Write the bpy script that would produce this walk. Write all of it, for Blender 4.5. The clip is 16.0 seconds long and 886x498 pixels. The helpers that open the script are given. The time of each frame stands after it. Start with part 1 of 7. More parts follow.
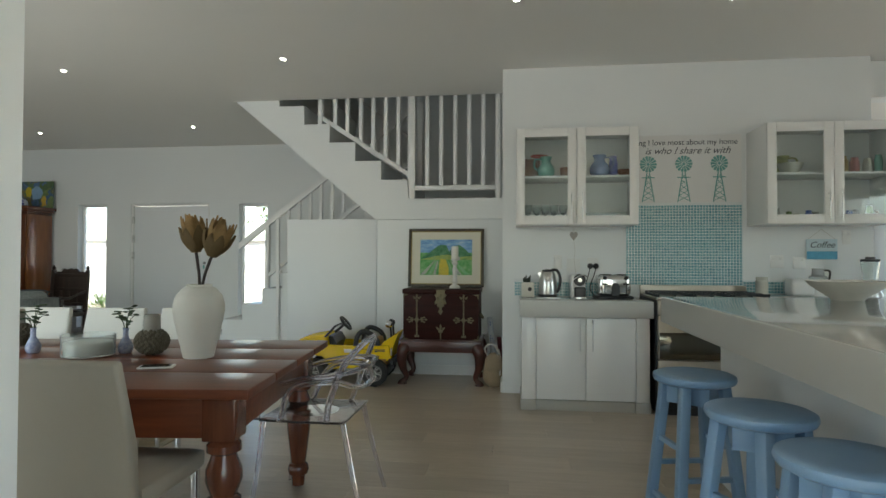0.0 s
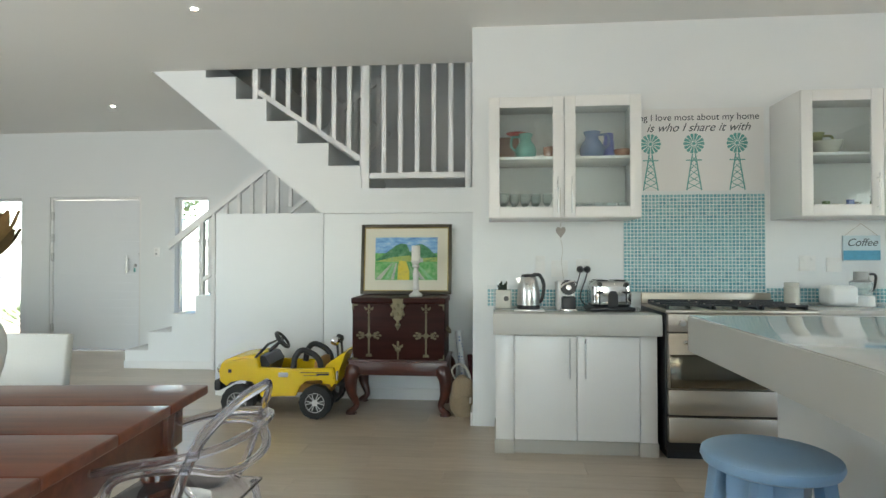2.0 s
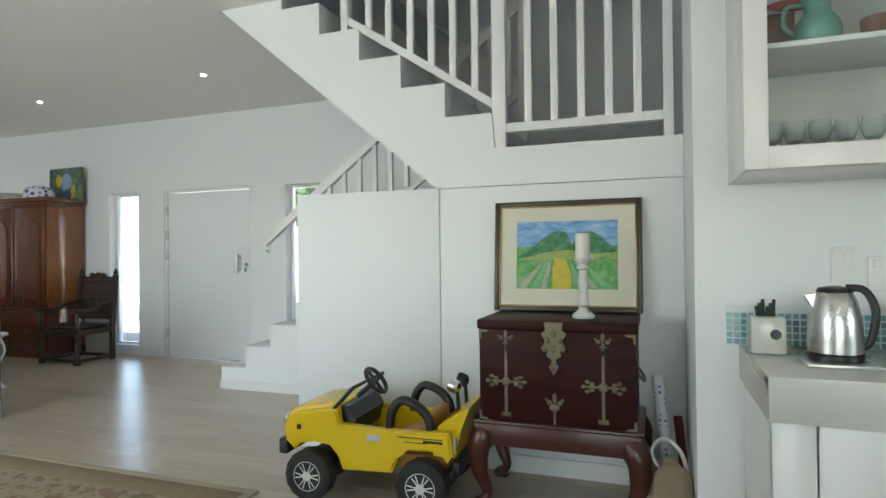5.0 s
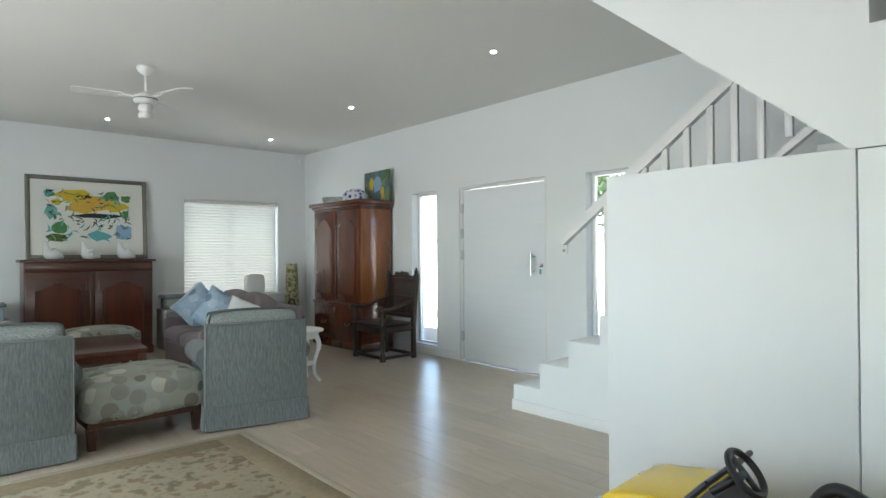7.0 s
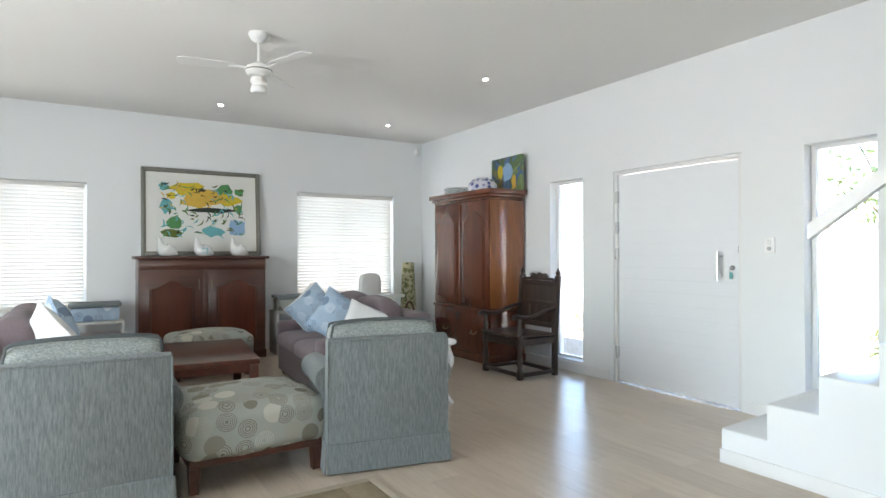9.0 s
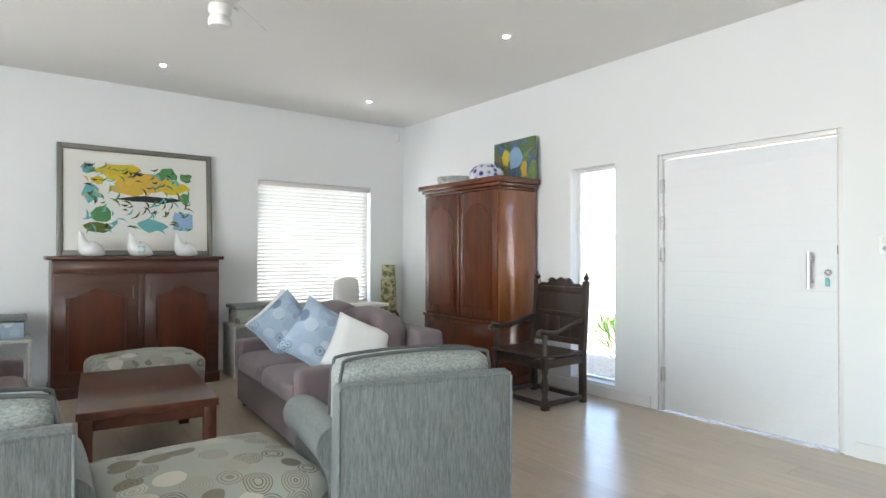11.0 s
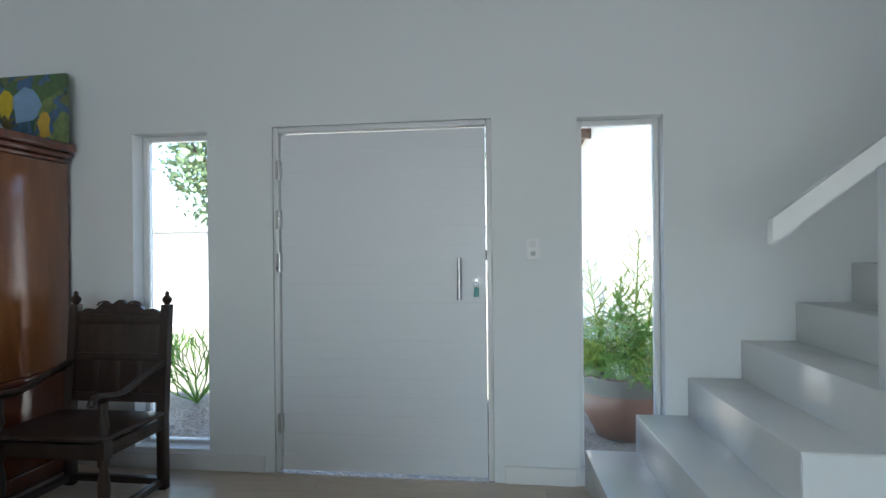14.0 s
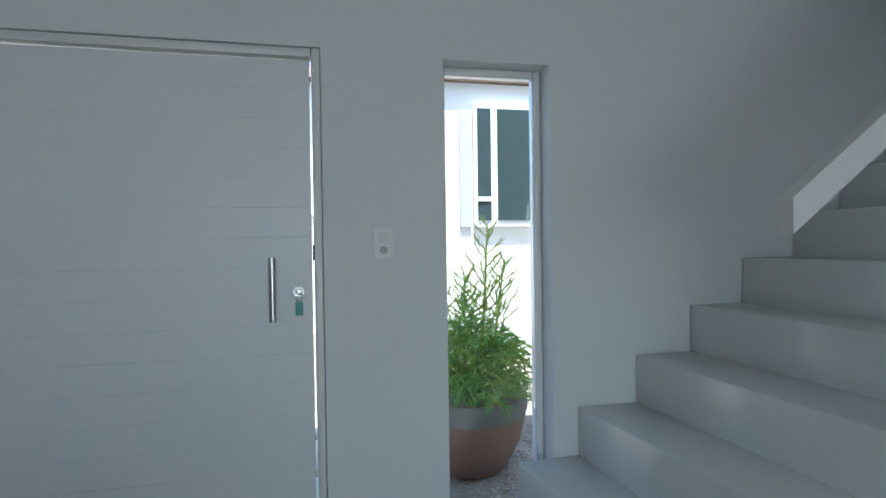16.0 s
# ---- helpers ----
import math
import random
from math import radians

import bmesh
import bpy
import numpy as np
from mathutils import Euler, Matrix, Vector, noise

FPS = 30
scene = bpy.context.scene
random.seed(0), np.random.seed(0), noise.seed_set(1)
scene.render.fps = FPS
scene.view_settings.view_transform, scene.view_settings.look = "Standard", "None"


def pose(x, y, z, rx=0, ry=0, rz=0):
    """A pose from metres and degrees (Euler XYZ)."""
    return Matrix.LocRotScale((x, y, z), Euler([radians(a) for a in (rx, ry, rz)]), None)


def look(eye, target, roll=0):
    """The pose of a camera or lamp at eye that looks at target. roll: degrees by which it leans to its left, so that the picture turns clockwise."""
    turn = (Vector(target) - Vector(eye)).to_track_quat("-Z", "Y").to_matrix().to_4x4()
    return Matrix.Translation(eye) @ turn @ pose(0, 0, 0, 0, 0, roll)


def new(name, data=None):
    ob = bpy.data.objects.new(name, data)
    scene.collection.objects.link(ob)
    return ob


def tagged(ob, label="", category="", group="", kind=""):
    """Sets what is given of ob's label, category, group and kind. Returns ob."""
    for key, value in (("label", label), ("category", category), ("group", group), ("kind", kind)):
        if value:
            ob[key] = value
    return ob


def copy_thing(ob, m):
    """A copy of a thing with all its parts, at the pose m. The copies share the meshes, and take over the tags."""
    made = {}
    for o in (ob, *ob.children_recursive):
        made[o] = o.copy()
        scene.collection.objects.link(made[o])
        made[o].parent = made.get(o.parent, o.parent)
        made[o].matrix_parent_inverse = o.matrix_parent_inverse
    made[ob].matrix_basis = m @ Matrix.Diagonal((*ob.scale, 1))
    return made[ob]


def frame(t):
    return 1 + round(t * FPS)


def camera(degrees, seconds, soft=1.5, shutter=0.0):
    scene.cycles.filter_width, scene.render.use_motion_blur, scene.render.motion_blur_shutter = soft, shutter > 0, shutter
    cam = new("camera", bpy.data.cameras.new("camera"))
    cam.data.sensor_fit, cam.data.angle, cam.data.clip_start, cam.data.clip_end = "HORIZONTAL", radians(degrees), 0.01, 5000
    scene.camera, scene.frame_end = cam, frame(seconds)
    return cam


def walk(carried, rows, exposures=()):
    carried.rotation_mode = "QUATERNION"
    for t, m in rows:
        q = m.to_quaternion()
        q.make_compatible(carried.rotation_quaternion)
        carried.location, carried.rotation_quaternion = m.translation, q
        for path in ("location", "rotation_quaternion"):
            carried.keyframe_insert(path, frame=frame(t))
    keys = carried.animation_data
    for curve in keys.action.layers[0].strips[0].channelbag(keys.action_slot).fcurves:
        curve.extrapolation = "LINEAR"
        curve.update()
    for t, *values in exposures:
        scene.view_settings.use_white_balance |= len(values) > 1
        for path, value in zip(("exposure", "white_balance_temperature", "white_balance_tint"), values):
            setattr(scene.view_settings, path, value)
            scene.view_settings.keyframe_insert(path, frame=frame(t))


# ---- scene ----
cam = camera(74.6, 16.0)
PATH = [
    (0, (0.824, -0.279, 1.214), (0.571, 1.705, 1.252), 0.2),
    (0.5, (0.901, -0.084, 1.222), (0.674, 1.903, 1.257), 0.1),
    (1, (0.883, 0.179, 1.197), (0.681, 2.168, 1.242), 0.1),
    (1.5, (0.852, 0.448, 1.222), (0.666, 2.439, 1.259), 0.0),
    (2, (0.863, 0.756, 1.239), (0.682, 2.748, 1.274), -0.0),
    (2.5, (0.838, 1.049, 1.239), (0.662, 3.041, 1.27), -0.1),
    (3, (0.771, 1.375, 1.258), (0.603, 3.368, 1.286), -0.1),
    (3.2, (0.75, 1.486, 1.243), (0.586, 3.479, 1.276), -0.0),
    (5.3, (0.48, 2.724, 1.265), (-0.371, 4.534, 1.277), -0.6),
    (5.5, (0.431, 2.815, 1.27), (-0.536, 4.565, 1.286), -0.5),
    (6, (0.295, 3.018, 1.267), (-0.92, 4.606, 1.284), -0.4),
    (6.5, (0.109, 3.241, 1.293), (-1.263, 4.696, 1.308), -0.5),
    (7, (-0.115, 3.424, 1.292), (-1.614, 4.749, 1.307), -0.4),
    (7.5, (-0.337, 3.56, 1.297), (-1.972, 4.712, 1.312), -0.4),
    (8, (-0.603, 3.639, 1.298), (-2.297, 4.702, 1.312), -0.2),
    (8.5, (-0.901, 3.676, 1.29), (-2.6, 4.731, 1.303), -0.1),
    (11, (-2.486, 3.953, 1.265), (-4.086, 5.153, 1.286), 0.1),
    (11.5, (-2.755, 4.014, 1.247), (-4.194, 5.403, 1.282), 0.3),
    (12, (-3.008, 4.161, 1.261), (-4.253, 5.726, 1.29), -0.0),
    (12.5, (-3.213, 4.325, 1.319), (-4.284, 6.014, 1.327), -0.4),
    (13, (-3.516, 4.399, 1.355), (-4.216, 6.272, 1.345), -0.6),
    (13.5, (-3.669, 4.616, 1.33), (-4.12, 6.565, 1.325), -0.5),
    (14, (-3.747, 4.888, 1.342), (-4.022, 6.869, 1.342), -0.6),
    (14.5, (-3.85, 5.191, 1.313), (-3.922, 7.19, 1.321), -0.7),
    (15, (-3.895, 5.483, 1.302), (-3.758, 7.478, 1.307), -0.7),
    (15.5, (-3.883, 5.758, 1.34), (-3.616, 7.74, 1.321), -0.8),
    (16, (-4.005, 5.949, 1.349), (-3.534, 7.892, 1.316), -0.8),
]
EXPOSURES = [(0, 1.95, 6700, 1), (0.7, 2.3, 6700, 1), (1.5, 2.65, 6600, 2), (3.2, 3.0, 6450, 3), (5.4, 2.75, 6400, 3), (6, 3.12, 6250, 2), (7, 2.95, 6250, 3), (7.7, 3.12, 6300, 5), (8.5, 3.36, 6300, 8), (11, 3.65, 6400, 9), (12.2, 2.84, 6100, 6), (12.8, 2.6, 6000, 5), (14, 2.2, 5800, 4), (14.5, 2.1, 5750, 4), (16, 1.75, 5600, 3)]
walk(cam, [(t, look(eye, target, roll)) for t, eye, target, roll in PATH], EXPOSURES)

# ---- light and world ----
world = bpy.data.worlds.new("world")
scene.world = world
world.use_nodes = True
wn = world.node_tree
sky = wn.nodes.new("ShaderNodeTexSky")
sky.sky_type, sky.sun_disc = "NISHITA", False
sky.sun_elevation, sky.sun_rotation = radians(64), radians(180)
wn.links.new(sky.outputs[0], wn.nodes["Background"].inputs[0])
wn.nodes["Background"].inputs[1].default_value = 0.15
sun = new("sun", bpy.data.lights.new("sun", "SUN"))
sun.data.energy, sun.data.angle, sun.data.color = 5.0, radians(0.5), (1.0, 0.95, 0.87)
sun.matrix_world = look((0, -5, 16), (0, 0, 0))


def daylight_fill(x, y, z, tx, ty, tz, w, h, watts, color=(0.86, 0.93, 1.0)):
    lamp = bpy.data.lights.new("daylight_fill", "AREA")
    lamp.shape, lamp.size, lamp.size_y, lamp.energy, lamp.color = "RECTANGLE", w, h, watts, color
    new("daylight_fill", lamp).matrix_world = look((x, y, z), (tx, ty, tz))


# added lamps: skylight of unseen openings behind the walk and in the living room
daylight_fill(1.8, -2.35, 1.2, 1.8, 5, 1.2, 3.5, 1.9, 2.2)
daylight_fill(-3.75, 0.56, 1.2, -3.75, 6, 1.1, 3.6, 2.05, 18)
# added lamps for the daylight behind the blinds of the two west windows
daylight_fill(-9.2, 7.0, 1.38, -5, 7.0, 1.5, 1.36, 1.36, 1.6, (0.96, 0.97, 1.0))
daylight_fill(-9.2, 3.02, 1.37, -5, 3.02, 1.5, 1.36, 1.33, 1.6, (0.96, 0.97, 1.0))
# added lamp at an unseen east opening, brightens the kitchen
daylight_fill(5.5, 1.65, 1.55, 0, 1.65, 1.2, 2.2, 1.05, 3)


# ---- small builders ----
def bmn():
    return bmesh.new()


def box(bm, x0, y0, z0, x1, y1, z1, bev=0.0, seg=2):
    m = Matrix.LocRotScale(((x0 + x1) / 2, (y0 + y1) / 2, (z0 + z1) / 2), None, (abs(x1 - x0), abs(y1 - y0), abs(z1 - z0)))
    vs = bmesh.ops.create_cube(bm, size=1, matrix=m)["verts"]
    if bev:
        es = list({e for v in vs for e in v.link_edges})
        bmesh.ops.bevel(bm, geom=es, offset=bev, segments=seg, affect="EDGES", profile=0.5)
    return bm


def cyl(bm, p0, p1, r0, r1=None, seg=16):
    r1 = r0 if r1 is None else r1
    a, b = Vector(p0), Vector(p1)
    q = (b - a).to_track_quat("Z", "Y").to_matrix().to_4x4()
    bmesh.ops.create_cone(bm, cap_ends=True, segments=seg, radius1=r0, radius2=r1, depth=(b - a).length,
                          matrix=Matrix.Translation((a + b) / 2) @ q)
    return bm


def ball(bm, x, y, z, rx, ry=None, rz=None, seg=16):
    ry, rz = ry or rx, rz or rx
    bmesh.ops.create_uvsphere(bm, u_segments=seg, v_segments=max(6, seg // 2), radius=1,
                              matrix=Matrix.LocRotScale((x, y, z), None, (rx, ry, rz)))
    return bm


def tube(bm, pts, r, seg=8, flat=1.0):
    """A bent bar through the points; r may be one radius or one for each point."""
    pts = [Vector(p) for p in pts]
    rs = r if isinstance(r, (list, tuple)) else [r] * len(pts)
    rings, side = [], None
    for i, p in enumerate(pts):
        d = (pts[min(i + 1, len(pts) - 1)] - pts[max(i - 1, 0)]).normalized()
        if side is None:
            side = d.orthogonal().normalized()
        side = (side - d * side.dot(d)).normalized()
        up = d.cross(side)
        rings.append([bm.verts.new(p + (side * math.cos(a) + up * math.sin(a) * flat) * rs[i])
                      for a in [2 * math.pi * k / seg for k in range(seg)]])
    for a, b in zip(rings, rings[1:]):
        for k in range(seg):
            bm.faces.new((a[k], a[(k + 1) % seg], b[(k + 1) % seg], b[k]))
    bm.faces.new(rings[0][::-1])
    bm.faces.new(rings[-1])
    return bm


def spline(pts, n=6):
    """Points along a smooth curve through pts."""
    p = [Vector(q) for q in pts]
    p = [p[0] * 2 - p[1]] + p + [p[-1] * 2 - p[-2]]
    out = []
    for i in range(1, len(p) - 2):
        for k in range(n):
            t = k / n
            out.append(0.5 * (2 * p[i] + (p[i + 1] - p[i - 1]) * t + (2 * p[i - 1] - 5 * p[i] + 4 * p[i + 1] - p[i + 2]) * t * t
                              + (3 * p[i] - p[i - 1] - 3 * p[i + 1] + p[i + 2]) * t ** 3))
    return out + [p[-2]]


def lathe(bm, profile, cx=0, cy=0, seg=28):
    rings = [[bm.verts.new((cx + r * math.cos(a), cy + r * math.sin(a), z)) for a in [2 * math.pi * k / seg for k in range(seg)]]
             for r, z in profile]
    for a, b in zip(rings, rings[1:]):
        for k in range(seg):
            bm.faces.new((a[k], a[(k + 1) % seg], b[(k + 1) % seg], b[k]))
    bm.faces.new(rings[0][::-1])
    bm.faces.new(rings[-1])
    return bm


def prism(bm, poly, axis, a, b):
    """A flat outline pushed from a to b along an axis; the outline is in the other two axes, in order."""
    def at(p, c):
        return {"x": (c, p[0], p[1]), "y": (p[0], c, p[1]), "z": (p[0], p[1], c)}[axis]
    lo, hi = [bm.verts.new(at(p, a)) for p in poly], [bm.verts.new(at(p, b)) for p in poly]
    n = len(poly)
    for k in range(n):
        bm.faces.new((lo[k], lo[(k + 1) % n], hi[(k + 1) % n], hi[k]))
    bm.faces.new(lo[::-1])
    bm.faces.new(hi)
    bmesh.ops.recalc_face_normals(bm, faces=bm.faces[:])
    return bm


def pad(bm, x0, y0, z0, x1, y1, z1, crown=0.03, rnd=0.05, n=12):
    """A stuffed block: rounded edges and a crowned top and front."""
    cx, cy, cz = (x0 + x1) / 2, (y0 + y1) / 2, (z0 + z1) / 2
    hx, hy, hz = (x1 - x0) / 2, (y1 - y0) / 2, (z1 - z0) / 2
    vs = bmesh.ops.create_cube(bm, size=2)["verts"]
    es = list({e for v in vs for e in v.link_edges})
    bmesh.ops.subdivide_edges(bm, edges=es, cuts=n, use_grid_fill=True)
    vs = bm.verts[:]
    for v in vs:
        u, w, s = v.co
        r = Vector((u * hx, w * hy, s * hz))
        inner = Vector([max(-h + rnd, min(h - rnd, c)) for c, h in zip(r, (hx, hy, hz))])
        d = r - inner
        if d.length > 1e-6:
            r = inner + d.normalized() * min(rnd, d.length)
        r.z += crown * s * (1 - u * u) * (1 - w * w)
        r.y += crown * 0.4 * w * (1 - u * u) * (1 - s * s)
        r.x += crown * 0.4 * u * (1 - w * w) * (1 - s * s)
        r += Vector((noise.noise(r * 7 + Vector((cx, cy, cz))), noise.noise(r * 7 + Vector((9, cy, cz))), noise.noise(r * 6 + Vector((4, cx, 7))))) * crown * 0.18
        v.co = r + Vector((cx, cy, cz))
    return bm


def pillow(bm, w, h, t, n=12):
    """A scatter cushion standing in the x-z plane about its middle, corners pulled out."""
    rings = {}
    for s in (-1, 1):
        for i in range(n + 1):
            for k in range(n + 1):
                u, v = 2 * i / n - 1, 2 * k / n - 1
                edge = abs(u) == 1 or abs(v) == 1
                if edge and s == 1:
                    continue
                puff = (max(0, 1 - u ** 4) * max(0, 1 - v ** 4)) ** 0.55
                sag = 1 - 0.10 * ((1 - u * u) * abs(v) ** 2 + (1 - v * v) * abs(u) ** 2)
                wr = 0.03 * noise.noise(Vector((u * 2.5, v * 2.5, s)))
                rings[s, i, k] = bm.verts.new((u * w / 2 * sag, s * t / 2 * puff * (1 + wr * 3), v * h / 2 * sag))
    for s in (-1, 1):
        for i in range(n):
            for k in range(n):
                q = [rings.get((s, a, b)) or rings[-1, a, b] for a, b in ((i, k), (i + 1, k), (i + 1, k + 1), (i, k + 1))]
                bm.faces.new(q if s == -1 else q[::-1])
    return bm


def finish(name, bm, material, smooth=True):
    me = bpy.data.meshes.new(name)
    bmesh.ops.recalc_face_normals(bm, faces=bm.faces[:])
    bm.to_mesh(me)
    bm.free()
    me.materials.append(material)
    if smooth:
        me.polygons.foreach_set("use_smooth", [True] * len(me.polygons))
        me.set_sharp_from_angle(angle=radians(38))
    return me


def part(name, bm, material, parent, label="", at=None, smooth=True):
    ob = new(name, finish(name, bm, material, smooth))
    ob.parent = parent
    if at is not None:
        ob.matrix_basis = at
    return tagged(ob, label)


def thing(name, x, y, z, rz, label, category, group="", kind=""):
    ob = new(name)
    ob.empty_display_size = 0.1
    ob.matrix_basis = pose(x, y, z, 0, 0, rz)
    return tagged(ob, label, category, group, kind)


def solid(name, bm, material, m, label, category, group="", kind="", smooth=True):
    ob = new(name, finish(name, bm, material, smooth))
    ob.matrix_basis = m
    return tagged(ob, label, category, group, kind)


def built(name, bm, material, label="", smooth=False):
    """A piece of the setting, in world coordinates."""
    return tagged(new(name, finish(name, bm, material, smooth)), label, kind="structure")


# ---- materials ----
def nodes_of(name):
    m = bpy.data.materials.new(name)
    m.use_nodes = True
    t = m.node_tree
    return m, t, t.nodes["Principled BSDF"]


def node(t, kind, **inputs):
    n = t.nodes.new(kind)
    for k, v in inputs.items():
        n.inputs[k.replace("_", " ")].default_value = v
    return n


def mixed(t, fac, a, b, mode="MIX"):
    n = t.nodes.new("ShaderNodeMix")
    n.data_type, n.blend_type = "RGBA", mode
    for slot, v in ((0, fac), (6, a), (7, b)):
        if isinstance(v, bpy.types.NodeSocket):
            t.links.new(v, n.inputs[slot])
        else:
            n.inputs[slot].default_value = v if slot == 0 else (*v, 1) if len(v) == 3 else v
    return n.outputs[2]


def ramp(t, fac, stops):
    n = t.nodes.new("ShaderNodeValToRGB")
    e = n.color_ramp.elements
    while len(e) < len(stops):
        e.new(0.5)
    for el, (p, c) in zip(e, stops):
        el.position, el.color = p, (*c, 1)
    t.links.new(fac, n.inputs[0])
    return n.outputs[0]


def coords(t, sx=1, sy=1, sz=1, shift=False):
    c = t.nodes.new("ShaderNodeTexCoord")
    mp = t.nodes.new("ShaderNodeMapping")
    mp.inputs["Scale"].default_value = (sx, sy, sz)
    t.links.new(c.outputs["Object"], mp.inputs[0])
    if shift:
        oi = t.nodes.new("ShaderNodeObjectInfo")
        ml = t.nodes.new("ShaderNodeMath")
        ml.operation = "MULTIPLY"
        ml.inputs[1].default_value = 37
        t.links.new(oi.outputs["Random"], ml.inputs[0])
        cb = t.nodes.new("ShaderNodeCombineXYZ")
        t.links.new(ml.outputs[0], cb.inputs[0])
        t.links.new(ml.outputs[0], cb.inputs[1])
        t.links.new(cb.outputs[0], mp.inputs["Location"])
    return mp.outputs[0]


def noisy(t, vec, scale, detail=4, rough=0.6):
    n = node(t, "ShaderNodeTexNoise", Scale=scale, Detail=detail, Roughness=rough)
    t.links.new(vec, n.inputs["Vector"])
    return n.outputs["Fac"]


def bumped(t, p, height, strength, dist=0.01):
    b = node(t, "ShaderNodeBump", Strength=strength, Distance=dist)
    t.links.new(height, b.inputs["Height"])
    t.links.new(b.outputs[0], p.inputs["Normal"])


def plain(name, col, rough=0.5, metal=0.0, var=0.10, scale=3.0, bump=0.08, grain=90.0, coat=0.0, dirt=None, spec=0.5, sheen=0.0):
    """Paint, plaster, plastic or metal: broad and fine variation of tone and gloss, and a fine relief."""
    m, t, p = nodes_of(name)
    v = coords(t)
    broad, fine = noisy(t, v, scale, 5), noisy(t, v, grain, 3)
    dark = tuple(c * (1 - var) for c in col)
    c = mixed(t, broad, dirt or dark, tuple(min(1, q * (1 + var * 0.4)) for q in col))
    c = mixed(t, fine, c, mixed(t, 0.12, c, dark))
    t.links.new(c, p.inputs["Base Color"])
    r = node(t, "ShaderNodeMapRange", To_Min=max(0.02, rough * 0.85), To_Max=min(1, rough * 1.18))
    t.links.new(broad, r.inputs["Value"])
    t.links.new(r.outputs[0], p.inputs["Roughness"])
    p.inputs["Metallic"].default_value = metal
    p.inputs["Coat Weight"].default_value = coat
    p.inputs["Specular IOR Level"].default_value = spec
    p.inputs["Sheen Weight"].default_value = sheen
    if bump:
        bumped(t, p, fine, bump, 0.004)
    return m


def wood(name, dark, light, along="x", grain=14.0, rough=0.35, coat=0.2, vary=0.25, shift=True, stretch=12.0):
    m, t, p = nodes_of(name)
    s = {"x": (1, stretch, stretch), "y": (stretch, 1, stretch), "z": (stretch, stretch, 1)}[along]
    v = coords(t, *s, shift=shift)
    g, f = noisy(t, v, grain / 8, 6, 0.65), noisy(t, v, grain, 3)
    c = ramp(t, g, [(0.28, dark), (0.5, tuple((a + b) / 2 for a, b in zip(dark, light))), (0.72, light)])
    c = mixed(t, f, c, mixed(t, 0.25, c, dark))
    if vary:
        oi = t.nodes.new("ShaderNodeObjectInfo")
        hs = t.nodes.new("ShaderNodeHueSaturation")
        r = node(t, "ShaderNodeMapRange", To_Min=1 - vary / 2, To_Max=1 + vary / 2)
        t.links.new(oi.outputs["Random"], r.inputs["Value"])
        t.links.new(r.outputs[0], hs.inputs["Value"])
        t.links.new(c, hs.inputs["Color"])
        c = hs.outputs[0]
    t.links.new(c, p.inputs["Base Color"])
    p.inputs["Roughness"].default_value = rough
    p.inputs["Coat Weight"].default_value = coat
    p.inputs["Coat Roughness"].default_value = 0.15
    bumped(t, p, f, 0.06, 0.003)
    return m


def cloth(name, a, b, weave=(260, 260, 40), rough=0.95, bump=0.35, fold=5.0):
    """Woven cloth: threads of two tones, broad fading, a coarse relief."""
    m, t, p = nodes_of(name)
    th = noisy(t, coords(t, *weave), 1.0, 3, 0.7)
    fade = noisy(t, coords(t), fold, 4)
    c = ramp(t, th, [(0.34, a), (0.66, b)])
    c = mixed(t, fade, mixed(t, 0.25, c, tuple(q * 0.7 for q in a)), c)
    t.links.new(c, p.inputs["Base Color"])
    p.inputs["Roughness"].default_value = rough
    p.inputs["Sheen Weight"].default_value = 0.15
    bumped(t, p, th, bump, 0.004)
    return m


def ringed(name, ground, tones, size=9.0, rings=46.0, rough=0.95, fill=0.34):
    """Cloth printed with roundels: discs and ring-in-ring motifs scattered over the ground colour."""
    m, t, p = nodes_of(name)
    v = coords(t)
    vo = node(t, "ShaderNodeTexVoronoi", Scale=size, Randomness=0.75)
    t.links.new(v, vo.inputs["Vector"])
    sep = t.nodes.new("ShaderNodeSeparateColor")
    t.links.new(vo.outputs["Color"], sep.inputs[0])
    tone = ramp(t, sep.outputs[0], [(i / max(1, len(tones) - 1), c) for i, c in enumerate(tones)])
    si = t.nodes.new("ShaderNodeMath")
    si.operation = "SINE"
    mu = t.nodes.new("ShaderNodeMath")
    mu.operation = "MULTIPLY"
    mu.inputs[1].default_value = rings
    t.links.new(vo.outputs["Distance"], mu.inputs[0])
    t.links.new(mu.outputs[0], si.inputs[0])
    stripe = ramp(t, si.outputs[0], [(0.35, (0, 0, 0)), (0.6, (1, 1, 1))])
    inside = ramp(t, vo.outputs["Distance"], [(fill, (1, 1, 1)), (fill + 0.03, (0, 0, 0))])
    solidly = ramp(t, sep.outputs[1], [(0.68, (0, 0, 0)), (0.72, (1, 1, 1))])
    mask = mixed(t, 1.0, inside, mixed(t, solidly, stripe, (0.85, 0.85, 0.85)), "MULTIPLY")
    th = noisy(t, coords(t, 240, 240, 240), 1.0, 2)
    g = mixed(t, th, tuple(q * 0.85 for q in ground), ground)
    t.links.new(mixed(t, mask, g, tone), p.inputs["Base Color"])
    p.inputs["Roughness"].default_value = rough
    bumped(t, p, th, 0.25, 0.003)
    return m


def glass(name, tint=(1, 1, 1), rough=0.0, ior=1.45):
    m, t, p = nodes_of(name)
    p.inputs["Base Color"].default_value = (*tint, 1)
    p.inputs["Roughness"].default_value = rough
    p.inputs["IOR"].default_value = ior
    p.inputs["Transmission Weight"].default_value = 1
    return m


